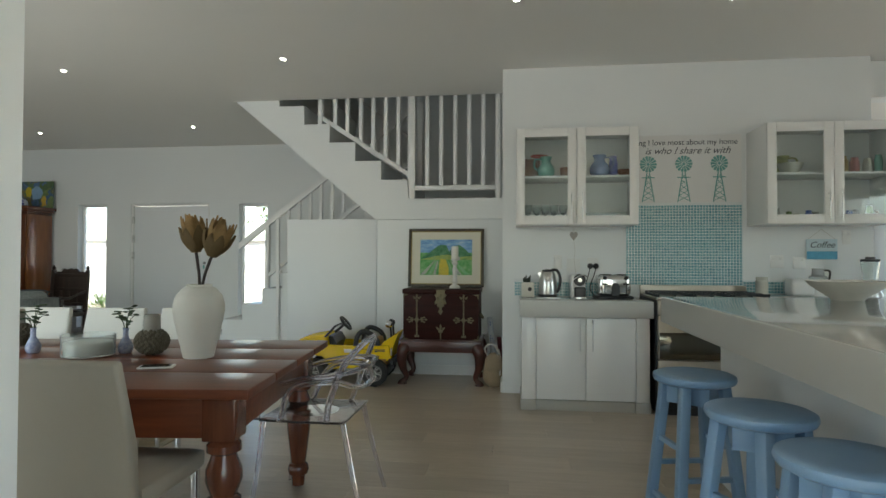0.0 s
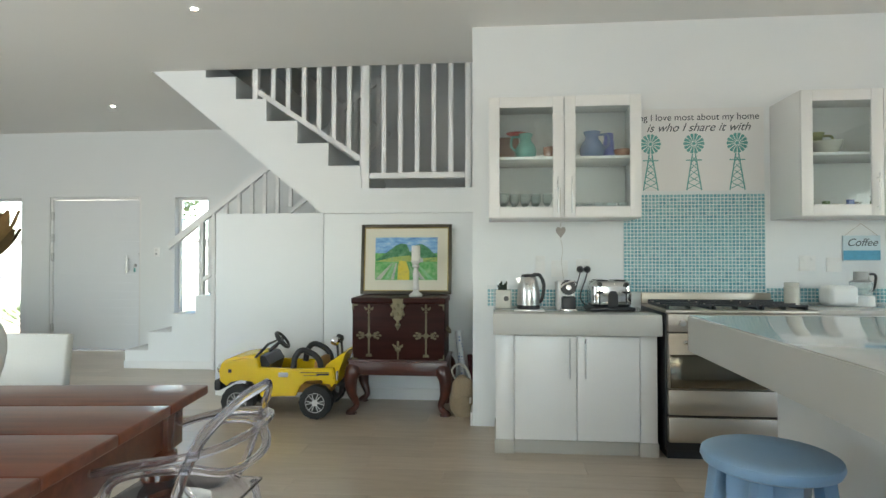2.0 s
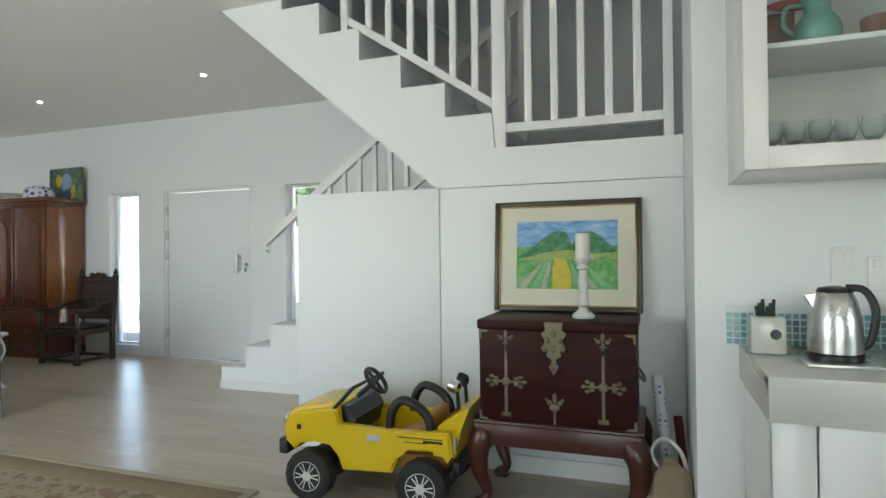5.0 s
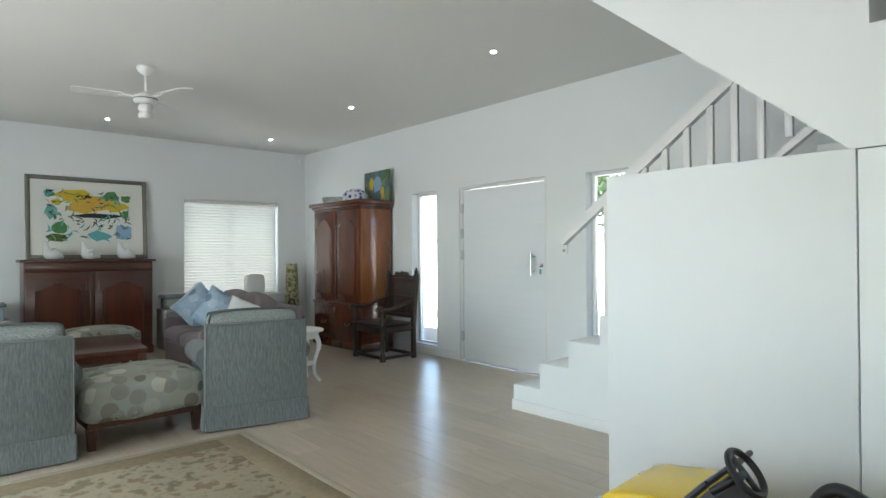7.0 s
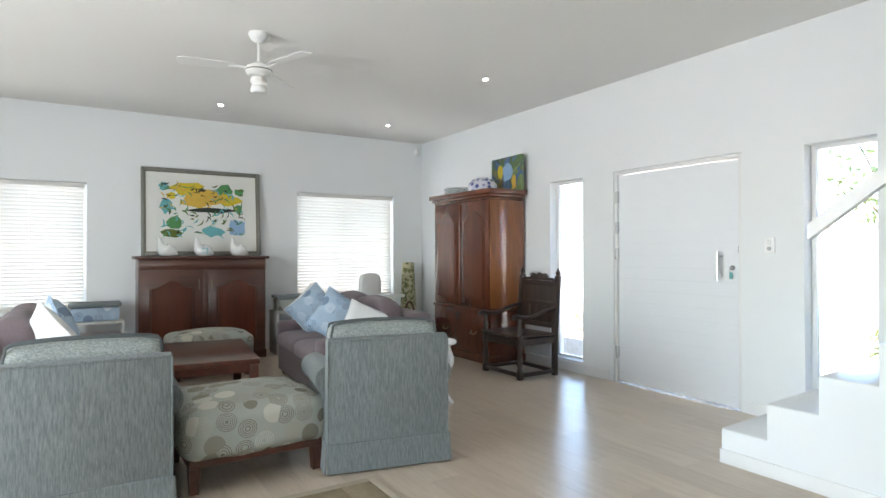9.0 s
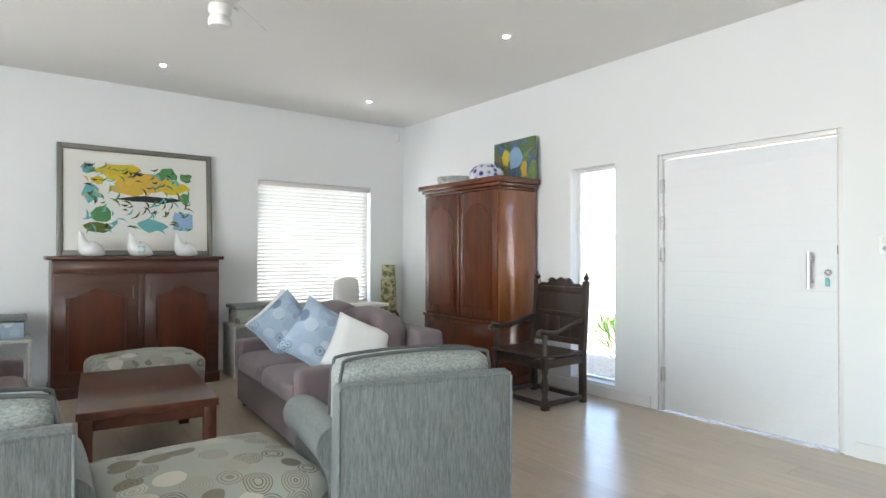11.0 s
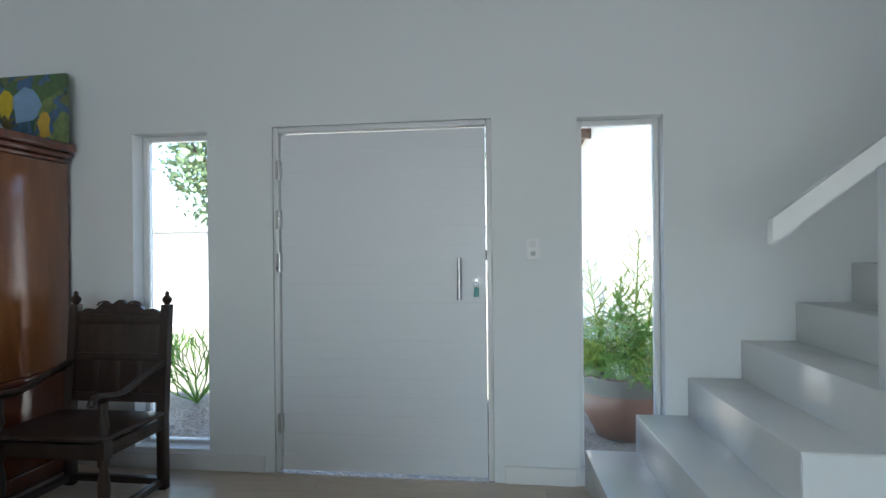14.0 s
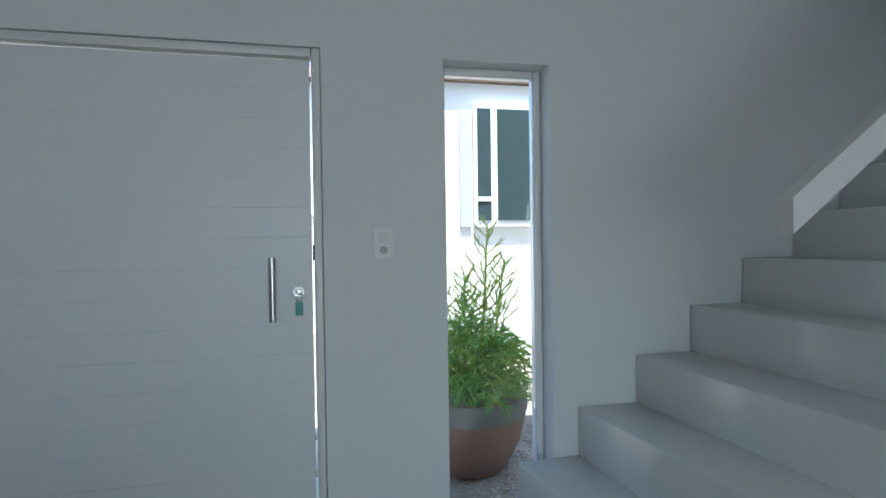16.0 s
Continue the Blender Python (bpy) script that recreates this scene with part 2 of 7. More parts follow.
def glow(name, col, strength):
    m, t, p = nodes_of(name)
    p.inputs["Base Color"].default_value = (*col, 1)
    p.inputs["Emission Color"].default_value = (*col, 1)
    p.inputs["Emission Strength"].default_value = strength
    return m


WALL = plain("wall_paint", (0.80, 0.82, 0.82), 0.6, var=0.03, scale=1.2, bump=0.12, grain=140)
CEIL = plain("ceiling_paint", (0.84, 0.825, 0.79), 0.75, var=0.03, scale=0.8, bump=0.06, grain=120)
GLOSS = plain("gloss_white_paint", (0.80, 0.80, 0.79), 0.32, var=0.04, scale=3, bump=0.05, grain=70)
STEP = plain("stair_paint", (0.76, 0.77, 0.76), 0.2, var=0.04, scale=4, bump=0.03, grain=26)
DOORP = plain("door_paint", (0.80, 0.82, 0.84), 0.38, var=0.03, scale=2, bump=0.05, grain=60)
PLANK = wood("laminate_oak", (0.45, 0.37, 0.28), (0.57, 0.485, 0.385), "x", 22, 0.30, 0.15, 0.16, stretch=9)
UNDER = plain("floor_joint", (0.25, 0.195, 0.145), 0.8)
STEEL = plain("brushed_steel", (0.62, 0.62, 0.61), 0.28, 1.0, 0.08, 6, 0.04, 120)
CHROME = plain("chrome", (0.78, 0.78, 0.78), 0.10, 1.0, 0.04, 6, 0)
BLACK = plain("black_plastic", (0.02, 0.02, 0.022), 0.38, var=0.2, bump=0.05)
RUBBER = plain("black_rubber", (0.018, 0.018, 0.018), 0.65, var=0.2, bump=0.2)
PANE = glass("window_glass", (0.98, 1.0, 0.99), 0.0, 1.45)
WHITEP = plain("white_plastic", (0.80, 0.80, 0.78), 0.35, var=0.04)

# ---- the house: floor, walls, ceilings ----
WY, WX, KY, SY, CZ = 8.23, -9.1, 5.10, 5.87, 2.98  # front wall, west wall, kitchen wall, stair wall, ceiling


def wall_with_holes(name, axis, a0, a1, b0, b1, z0, z1, holes, material=WALL, label="smooth white painted plaster wall"):
    """A wall from a0 to a1 along its axis, b0 to b1 thick, with openings (a, a, z, z)."""
    bm = bmn()
    cuts = sorted({a0, a1, *[h[0] for h in holes], *[h[1] for h in holes]})
    for p, q in zip(cuts, cuts[1:]):
        hs = [h for h in holes if h[0] <= p + 1e-6 and h[1] >= q - 1e-6]
        zs = [z0] + [v for h in hs for v in (h[2], h[3])] + [z1]
        for lo, hi in zip(zs[::2], zs[1::2]):
            if hi - lo > 1e-6:
                if axis == "x":
                    box(bm, p, b0, lo, q, b1, hi)
                else:
                    box(bm, b0, p, lo, b1, q, hi)
    bmesh.ops.remove_doubles(bm, verts=bm.verts[:], dist=1e-5)
    seen = {}
    for f in bm.faces:
        c = f.calc_center_median()
        seen.setdefault((round(c.x, 3), round(c.y, 3), round(c.z, 3)), []).append(f)
    bmesh.ops.delete(bm, geom=[f for fs in seen.values() if len(fs) > 1 for f in fs], context="FACES")
    return built(name, bm, material, label)


TOP = 5.7
D0, D1, DH = -5.25, -3.925, 2.09
W1 = (-6.17, -5.67, 0.11, 2.08)
W2 = (-3.445, -2.98, 0.06, 2.075)
W5 = (4.2, 5.5, 0.6, 1.78)
wall_with_holes("wall_north", "x", -9.3, 6.0, WY, WY + 0.2, 0, TOP, [W1, (D0, D1, 0, DH), W2, W5], label="white plaster wall with the front door and two narrow windows")
B1, B2 = (6.25, 7.74, 0.63, 2.13), (2.27, 3.77, 0.63, 2.10)
wall_with_holes("wall_west", "y", -2.6, WY, -9.3, WX, 0, CZ + 0.3, [B2, B1], label="pale grey-white plaster wall with two blind-covered windows")
# openings of the next three walls are unseen, added to let light in
wall_with_holes("wall_south", "x", WX, 0.11, 0.30, 0.48, 0, CZ, [(-5.4, -1.6, 0.05, 2.3)])
wall_with_holes("wall_terrace", "x", WX, 6.0, -2.62, -2.42, 0, CZ, [(-5.6, -1.4, 0.05, 2.45), (0.4, 3.2, 0.2, 2.15)])
wall_with_holes("wall_east", "y", -2.42, WY, 5.6, 5.8, 0, TOP, [(0.5, 2.8, 1.0, 2.1), (5.3, 7.8, 0.9, 2.35)])
bm = bmn()
box(bm, 0.69, KY, 0, 3.83, WY, TOP)
built("wall_kitchen", bm, WALL, "smooth white painted kitchen wall")
bm = bmn()
box(bm, 3.83, KY + 0.15, 2.66, 5.6, KY + 0.35, CZ)
built("beam", bm, WALL, "white plastered beam over the scullery opening")

# ceiling with the stairwell cut out of it, and the room above closed
bm = bmn()
prism(bm, [(-9.1, -2.42), (5.6, -2.42), (5.6, SY), (-9.1, SY)], "z", CZ, CZ + 0.32)
prism(bm, [(-9.1, SY), (-2.33, SY), (-2.33, 7.06), (-1.6, 7.06), (-1.6, WY), (-9.1, WY)], "z", CZ, CZ + 0.32)
prism(bm, [(3.83, SY), (5.6, SY), (5.6, WY), (3.83, WY)], "z", CZ, CZ + 0.32)
built("ceiling", bm, CEIL, "flat white ceiling with a stairwell opening")
bm = bmn()
box(bm, -9.1, -2.42, TOP, 5.8, WY + 0.2, TOP + 0.15)
built("ceiling_upper", bm, CEIL, "white upper-floor ceiling")
# its unseen opening is added to lighten the stairwell
wall_with_holes("wall_upper", "x", -9.1, 5.6, 3.6, 3.78, CZ + 0.32, TOP, [(-2.4, -1.6, 4.4, 5.1)])
wall_with_holes("wall_upper_west", "y", 3.78, WY, -5.2, -5.0, CZ + 0.32, TOP, [])

# floor: dark joint bed and boards along x
bm = bmn()
box(bm, -9.1, -2.42, -0.2, 5.6, WY, -0.006)
floor = built("floor", bm, UNDER, "light oak-look laminate plank floor")


def skirting(x0, y0, x1, y1):
    bm = bmn()
    box(bm, x0, y0, 0, x1, y1, 0.10, 0.004)
    built("baseboard", bm, GLOSS, "white painted skirting board")


for a, b in ((-9.08, D0 - 0.06), (D1 + 0.06, -3.46)):
    skirting(a, WY - 0.016, b, WY - 0.002)
skirting(WX + 0.002, 0.5, WX + 0.016, WY - 0.02)
skirting(-1.66, SY - 0.018, 0.67, SY - 0.004)
skirting(0.672, KY + 0.002, 0.688, SY - 0.02)

# stairs: lower flight along the front wall, landing, upper flight back over the cupboard
RISE, RUN, SX = 0.208, 0.277, -3.42
stairs = tagged(new("staircase"), "white painted closed staircase with a half landing", "staircase", kind="structure")
for i in range(9):
    x0 = SX + RUN * i
    bm = bmn()
    box(bm, x0, 7.06, 0 if i == 0 else RISE * i - 0.10, 0.685 if i == 8 else x0 + RUN + 0.03, WY - 0.002, RISE * (i + 1), 0.007, 2)
    for v in bm.verts:
        v.co.x += 0.065 * (WY - v.co.y) / 1.17
    part("step", bm, STEP, stairs, "", smooth=True)
bm = bmn()
poly = [(SX + 0.004, 0.0)] + [q for i in range(8) for q in ((SX + RUN * i + 0.004, RISE * (i + 1) - 0.008), (SX + RUN * (i + 1) + 0.004, RISE * (i + 1) - 0.008))] + [(SX + RUN * 8, 0.0)]
prism(bm, [(x + 0.065, z) for x, z in poly], "y", 7.055, 7.15)
part("stringer", bm, WALL, stairs)
bm = bmn()
box(bm, SX + 0.062, 7.040, 0, -1.70, 7.054, 0.085, 0.004)
part("skirting", bm, GLOSS, stairs)
LAND = RISE * 9
# upper flight: one stepped body with a sloping underside
URUN = 0.29
ux = [-0.35 - URUN * i for i in range(6)]
poly = [(0.688, 1.652), (0.688, LAND)]
for i in range(6):
    poly += [(ux[i] + (0.0 if i else 0.015), LAND + RISE * i), (ux[i], LAND + RISE * (i + 1))]
poly += [(-2.33, LAND + RISE * 6), (-2.33, CZ + 0.02), (-0.70, 1.652)]
bm = bmn()
prism(bm, poly, "y", SY, 7.06)
part("upper_flight", bm, WALL, stairs, "white plastered upper flight with a sloping soffit")
# cupboard front under the landing and its side
PANELP = plain("satin_white_paint", (0.79, 0.81, 0.82), 0.62, var=0.04, scale=2, bump=0.06, grain=70, spec=0.3)
bm = bmn()
box(bm, -1.69, SY, 0, -0.684, SY + 0.03, 1.654, 0.003)
built("cupboard_panel", bm, PANELP, "white painted cupboard panel under the stairs", True)
bm = bmn()
box(bm, -0.678, SY, 0, 0.688, SY + 0.12, 1.648, 0.003)
built("wall_stair", bm, WALL, "white wall under the stair landing", True)
bm = bmn()
box(bm, -1.688, SY + 0.034, 0, -1.64, 7.065, 1.65)
built("cupboard_side", bm, PANELP, "white painted cupboard side panel")


# balustrades
def balustrade(name, y, rails, posts, bars, label):
    th = thing(name, 0, y, 0, 0, label, "balustrade")
    for (xa, za), (xb, zb), h in rails:
        bm = bmn()
        prism(bm, [(xa, za), (xb, zb), (xb, zb + h), (xa, za + h)], "y", -0.025, 0.025)
        part("rail", bm, GLOSS, th, smooth=False)
    for x, z0, z1, w in posts:
        bm = bmn()
        box(bm, x - w / 2, -0.034, z0, x + w / 2, 0.034, z1, 0.003)
        part("post", bm, GLOSS, th)
    for x, z0, z1 in bars:
        bm = bmn()
        box(bm, x - 0.021, -0.015, z0, x + 0.021, 0.015, z1, 0.002)
        part("baluster", bm, GLOSS, th)
    return th


balustrade("landing_balustrade", SY + 0.05, [((-0.27, 1.965), (0.60, 1.965), 0.05), ((-0.27, 3.32), (0.60, 3.32), 0.06)],
           [(-0.31, 1.84, 3.42, 0.08), (0.62, LAND - 0.004, 3.42, 0.05)],
           [(-0.14 + 0.151 * i, 2.01, 3.33) for i in range(5)], "white painted landing balustrade with square balusters")
balustrade("upper_balustrade", SY + 0.05, [((-1.36, 2.78), (-0.35, 2.115), 0.055)],
           [(-1.335, 2.67, 3.6, 0.05)],
           [(x, 2.16 + (-0.35 - x) * 0.66, 3.35 + (-0.35 - x) * 0.6) for x in (-1.17, -1.03, -0.88, -0.74, -0.60, -0.46)], "white painted sloping stair balustrade")
sl = (2.24 - 1.37) / (-1.67 + 2.82)
balustrade("stair_balustrade", 7.12, [((-2.87, 1.35), (-0.42, 1.34 + 2.47 * sl), 0.088), ((-2.47, 0.97), (-0.42, 0.97 + 2.05 * sl), 0.05)],
           [(-2.475, 0.83, 1.66, 0.05), (-0.42, LAND - 0.004, 3.25, 0.07)],
           [(-2.34 + 0.15 * i, 1.03 + (0.16 + 0.15 * i) * sl, 1.335 + (0.52 + 0.15 * i) * sl + 0.03) for i in range(13)], "white painted lower stair balustrade and handrail")
post = thing("stair_post", -2.29, 7.022, 0, 0, "slim white painted post beside the stairs", "post")
part("shaft", box(bmn(), -0.02, -0.016, 0.0, 0.02, 0.017, 1.74, 0.004), GLOSS, post)
part("bracket", box(bmn(), 0.005, 0.0, 1.03, 0.05, 0.03, 1.07, 0.004), GLOSS, post)
bm = bmn()
tube(bm, spline([(-1.95, WY - 0.07, 3.95), (-1.2, WY - 0.07, 3.35), (-0.5, WY - 0.07, 2.85)]), 0.022)
solid("wall_handrail", bm, GLOSS, pose(0, 0, 0), "white painted handrail on the stairwell wall", "handrail")

# ---- front door, narrow windows, blinds ----
door = tagged(new("door_1"), "wide white painted front door with grooved boards, closed", kind="structure")
bm = bmn()
for x0, x1, z0, z1 in ((D0, D0 + 0.035, 0, DH), (D1 - 0.035, D1, 0, DH), (D0 + 0.035, D1 - 0.035, DH - 0.035, DH)):
    box(bm, x0 + 0.002, WY + 0.012, z0, x1 - 0.002, WY + 0.14, z1 - 0.002, 0.004)
part("door_frame", bm, GLOSS, door)
leaf = new("door_leaf", finish("door_leaf", box(bmn(), D0 + 0.042, WY + 0.045, 0.012, D1 - 0.042, WY + 0.08, DH - 0.045), DOORP, False))
leaf.parent = door
zs = np.linspace(0.012, DH - 0.045, 19)
for a, b in zip(zs, zs[1:]):
    bm = bmn()
    box(bm, D0 + 0.042, WY + 0.034, a + 0.0002, D1 - 0.042, WY + 0.05, b - 0.0002, 0.0005, 1)
    part("board", bm, DOORP, leaf)
for z in (0.30, 1.27, 1.53, 1.83):
    bm = bmn()
    box(bm, D0 + 0.018, WY + 0.0, z - 0.055, D0 + 0.05, WY + 0.03, z + 0.055, 0.004)
    cyl(bm, (D0 + 0.04, WY + 0.004, z - 0.06), (D0 + 0.04, WY + 0.004, z + 0.06), 0.009)
    part("hinge", bm, STEEL, door, "brushed steel hinge")
bm = bmn()
cyl(bm, (D1 - 0.19, WY - 0.03, 1.05), (D1 - 0.19, WY - 0.03, 1.29), 0.013)
for z in (1.09, 1.25):
    cyl(bm, (D1 - 0.19, WY - 0.03, z), (D1 - 0.19, WY + 0.036, z), 0.007)
part("door_handle", bm, STEEL, leaf, "brushed steel bar handle")
bm = bmn()
cyl(bm, (D1 - 0.095, WY + 0.036, 1.155), (D1 - 0.095, WY + 0.022, 1.155), 0.021)
cyl(bm, (D1 - 0.095, WY + 0.024, 1.155), (D1 - 0.095, WY + 0.008, 1.155), 0.011)
part("lock", bm, plain("dull_steel", (0.30, 0.30, 0.30), 0.3, 0.9), leaf, "chrome lock with a key in it")
bm = bmn()
tube(bm, [(D1 - 0.095 + 0.012 * math.cos(a), WY + 0.004, 1.135 + 0.016 * math.sin(a)) for a in np.linspace(0, 6.28, 14)], 0.0016, 6)
box(bm, D1 - 0.103, WY + 0.006, 1.145, D1 - 0.087, WY + 0.009, 1.165, 0.001)
part("key_ring", bm, CHROME, leaf)
bm = bmn()
box(bm, D1 - 0.108, WY + 0.004, 1.065, D1 - 0.080, WY + 0.012, 1.118, 0.004)
part("key_fob", bm, plain("teal_plastic", (0.15, 0.42, 0.40), 0.4), leaf, "pale teal plastic key tag")
bm = bmn()
box(bm, D1 - 0.040, WY + 0.020, 1.275, D1 - 0.031, WY + 0.04, 1.335, 0.003)
part("latch_plate", bm, BLACK, door)

switch = thing("light_switch", -3.695, WY - 0.001, 1.335, 0, "white double light switch on the front wall", "switch")
part("plate", box(bmn(), -0.04, -0.013, -0.06, 0.04, 0, 0.06, 0.004), plain("switch_white", (0.9, 0.9, 0.89), 0.3, var=0.02), switch)
part("rocker", box(bmn(), -0.018, -0.018, 0.008, 0.018, -0.012, 0.045, 0.003), WHITEP, switch)
part("knob", cyl(bmn(), (0, -0.022, -0.024), (0, -0.008, -0.024), 0.015), plain("grey_plastic", (0.45, 0.46, 0.46), 0.4), switch, "grey round dimmer knob")


def narrow_window(name, x0, x1, z0, z1):
    w = tagged(new(name), "narrow full-height window in a white aluminium frame", kind="structure")
    y0, y1, f = WY + 0.10, WY + 0.155, 0.035
    for n, a in (("window_frame", (x0, z0, x0 + f, z1)), ("window_frame", (x1 - f, z0, x1, z1)), ("window_frame", (x0 + f, z1 - f, x1 - f, z1)), ("window_frame", (x0 + f, z0, x1 - f, z0 + f))):
        part(n, box(bmn(), a[0] + 0.001, y0, a[1] + 0.001, a[2] - 0.001, y1, a[3] - 0.001, 0.004), GLOSS, w)
    g = part("pane", box(bmn(), x0 + f, y0 + 0.02, z0 + f, x1 - f, y0 + 0.026, z1 - f), PANE, w, smooth=False)
    g.visible_shadow = False
    part("window_sill", box(bmn(), x0 + 0.002, WY + 0.003, z0 - 0.002, x1 - 0.002, y0 + 0.002, z0 + 0.012, 0.003), GLOSS, w)


narrow_window("window_1", *W1[:2], *W1[2:])
narrow_window("window_2", *W2[:2], *W2[2:])
narrow_window("window_5", *W5[:2], *W5[2:])
tagged(bpy.data.objects["window_5"], "wide scullery window in a white frame")

SLAT = plain("blind_slat", (0.78, 0.77, 0.73), 0.45, var=0.05)
slat = bmn()
prism(slat, [(-0.024, -0.006), (-0.008, 0.002), (0.010, 0.003), (0.024, -0.003), (0.024, 0.0), (0.010, 0.006), (-0.008, 0.005), (-0.024, -0.003)], "y", 0.0, 1.45)
slat_mesh = finish("slat", slat, SLAT)


def blind_window(name, b):
    y0, y1, z0, z1 = b
    w = tagged(new(name), "steel-framed window behind a blind", kind="structure")
    f = 0.05
    for a in ((y0, z0, y0 + f, z1), (y1 - f, z0, y1, z1), (y0 + f, z1 - f, y1 - f, z1), (y0 + f, z0, y1 - f, z0 + f), ((y0 + y1) / 2 - 0.03, z0 + f, (y0 + y1) / 2 + 0.03, z1 - f)):
        part("window_frame", box(bmn(), -9.26, a[0] + 0.001, a[1] + 0.001, -9.21, a[2] - 0.001, a[3] - 0.001, 0.004), GLOSS, w)
    for k in (0, 1):
        ya = y0 + f if k == 0 else (y0 + y1) / 2 + 0.03
        yb = (y0 + y1) / 2 - 0.03 if k == 0 else y1 - f
        part("pane", box(bmn(), -9.24, ya, z0 + f, -9.234, yb, z1 - f), PANE, w, smooth=False).visible_shadow = False
    bl = thing("venetian_blind", -9.155, y0 + 0.02, z0, 0, "lowered white venetian blind with tilted wooden slats", "blind", "living room blinds")
    part("head_rail", box(bmn(), -0.03, 0, z1 - z0 - 0.06, 0.045, y1 - y0 - 0.04, z1 - z0 - 0.005, 0.004), SLAT, bl)
    part("bottom_rail", box(bmn(), -0.026, 0, 0.01, 0.026, y1 - y0 - 0.04, 0.03, 0.006), SLAT, bl)
    n = 33
    for i in range(n):
        ob = new("slat", slat_mesh)
        ob.parent = bl
        ob.matrix_basis = pose(0, 0, 0.05 + i * (z1 - z0 - 0.13) / (n - 1), 0, -50, 0)
    for yy in (0.18, 0.56, 0.93, 1.27):
        bm = bmn()
        for dx in (-0.026, 0.026):
            cyl(bm, (dx, yy, 0.02), (dx, yy, z1 - z0 - 0.05), 0.002, seg=6)
        part("ladder_cord", bm, SLAT, bl)


blind_window("window_3", B1)
blind_window("window_4", B2)

# ---- lights and fan on the ceiling ----
LAMP = glow("lamp_face", (1.0, 0.93, 0.8), 12)
spot = thing("downlight", -3.47, 6.97, CZ, 0, "small round recessed ceiling downlight, switched on", "ceiling light", "ceiling downlights")
bm = bmn()
lathe(bm, [(0.020, -0.003), (0.034, -0.006), (0.041, -0.003), (0.041, -0.0005), (0.020, -0.0005)], seg=24)
part("trim_ring", bm, GLOSS, spot)
bm = bmn()
lathe(bm, [(0.0197, -0.001), (0.0197, -0.007), (0.014, -0.010), (0.0, -0.011)], seg=24)
part("lamp_lens", bm, LAMP, spot)
for x, y in ((-5.82, 7.07), (-8.17, 7.18), (-8.2, 5.07), (-1.22, 4.59), (-3.4, 4.65), (0.82, 3.65), (2.25, 3.8)):
    copy_thing(spot, pose(x, y, CZ))

fan = thing("ceiling_fan", -5.77, 4.88, CZ, 0, "white three-blade ceiling fan at rest", "fan")
FANW = plain("fan_enamel", (0.78, 0.77, 0.74), 0.3, var=0.05)
part("canopy", lathe(bmn(), [(0.075, -0.0005), (0.078, -0.02), (0.06, -0.06), (0.03, -0.085), (0.014, -0.09)]), FANW, fan)
part("down_rod", cyl(bmn(), (0, 0, -0.088), (0, 0, -0.29), 0.012), FANW, fan)
part("motor", lathe(bmn(), [(0.02, -0.26), (0.05, -0.28), (0.095, -0.305), (0.105, -0.33), (0.105, -0.36), (0.085, -0.385), (0.04, -0.395)]), FANW, fan)
part("motor_band", lathe(bmn(), [(0.1065, -0.335), (0.1065, -0.343)]), BLACK, fan)
part("switch_cup", lathe(bmn(), [(0.045, -0.393), (0.062, -0.41), (0.066, -0.445), (0.05, -0.47), (0.02, -0.478)]), FANW, fan)
for a in (20, 140, 260):
    m = pose(0, 0, -0.325, 0, 0, a) @ pose(0, 0, 0, 9, 0, 0)
    bm = bmn()
    tube(bm, [(0.09, 0, 0), (0.15, 0.012, 0.002), (0.23, 0, 0.004)], 0.011, 8, 0.4)
    bl = part("blade_iron", bm, FANW, fan, at=m)
    bm = bmn()
    prism(bm, [(0.19, -0.045), (0.22, -0.055), (0.56, -0.068), (0.60, -0.05), (0.61, 0.0), (0.60, 0.05), (0.56, 0.068), (0.22, 0.055), (0.19, 0.045)], "z", 0.006, 0.013)
    part("blade", bm, FANW, bl, smooth=False)
part("light_kit", lathe(bmn(), [(0.05, -0.471), (0.062, -0.49), (0.066, -0.52), (0.058, -0.54), (0.0, -0.545)]), FANW, fan)
fan.scale = (0.95, 0.95, 0.86)

sensor = thing("motion_detector", -9.085, 8.14, 2.84, -45, "small white alarm sensor in the ceiling corner", "sensor")
part("casing", box(bmn(), -0.03, -0.03, -0.05, 0.03, 0.02, 0.05, 0.012, 3), WHITEP, sensor)
part("lens_window", box(bmn(), -0.02, -0.034, -0.035, 0.02, -0.028, 0.005, 0.003), plain("frosted_lens", (0.55, 0.56, 0.55), 0.4), sensor)

# ---- kitchen ----
CABW = plain("cabinet_lacquer", (0.80, 0.795, 0.77), 0.24, var=0.03, scale=2, bump=0.02, grain=60)
TOPM = plain("stone_worktop", (0.60, 0.585, 0.54), 0.08, var=0.10, scale=14, bump=0.02, grain=220, coat=0.3)
FRONT = plain("worktop_edge", (0.55, 0.54, 0.50), 0.35, var=0.06, scale=8, bump=0.04, grain=160)
GLASSC = glass("cabinet_glass", (0.93, 0.98, 0.96))


def bar_handle(bm, x, y, z0, z1, r=0.006):
    cyl(bm, (x, y - 0.03, z0), (x, y - 0.03, z1), r)
    for z in (z0 + 0.03, z1 - 0.03):
        cyl(bm, (x, y - 0.03, z), (x, y, z), r * 0.8)
    return bm


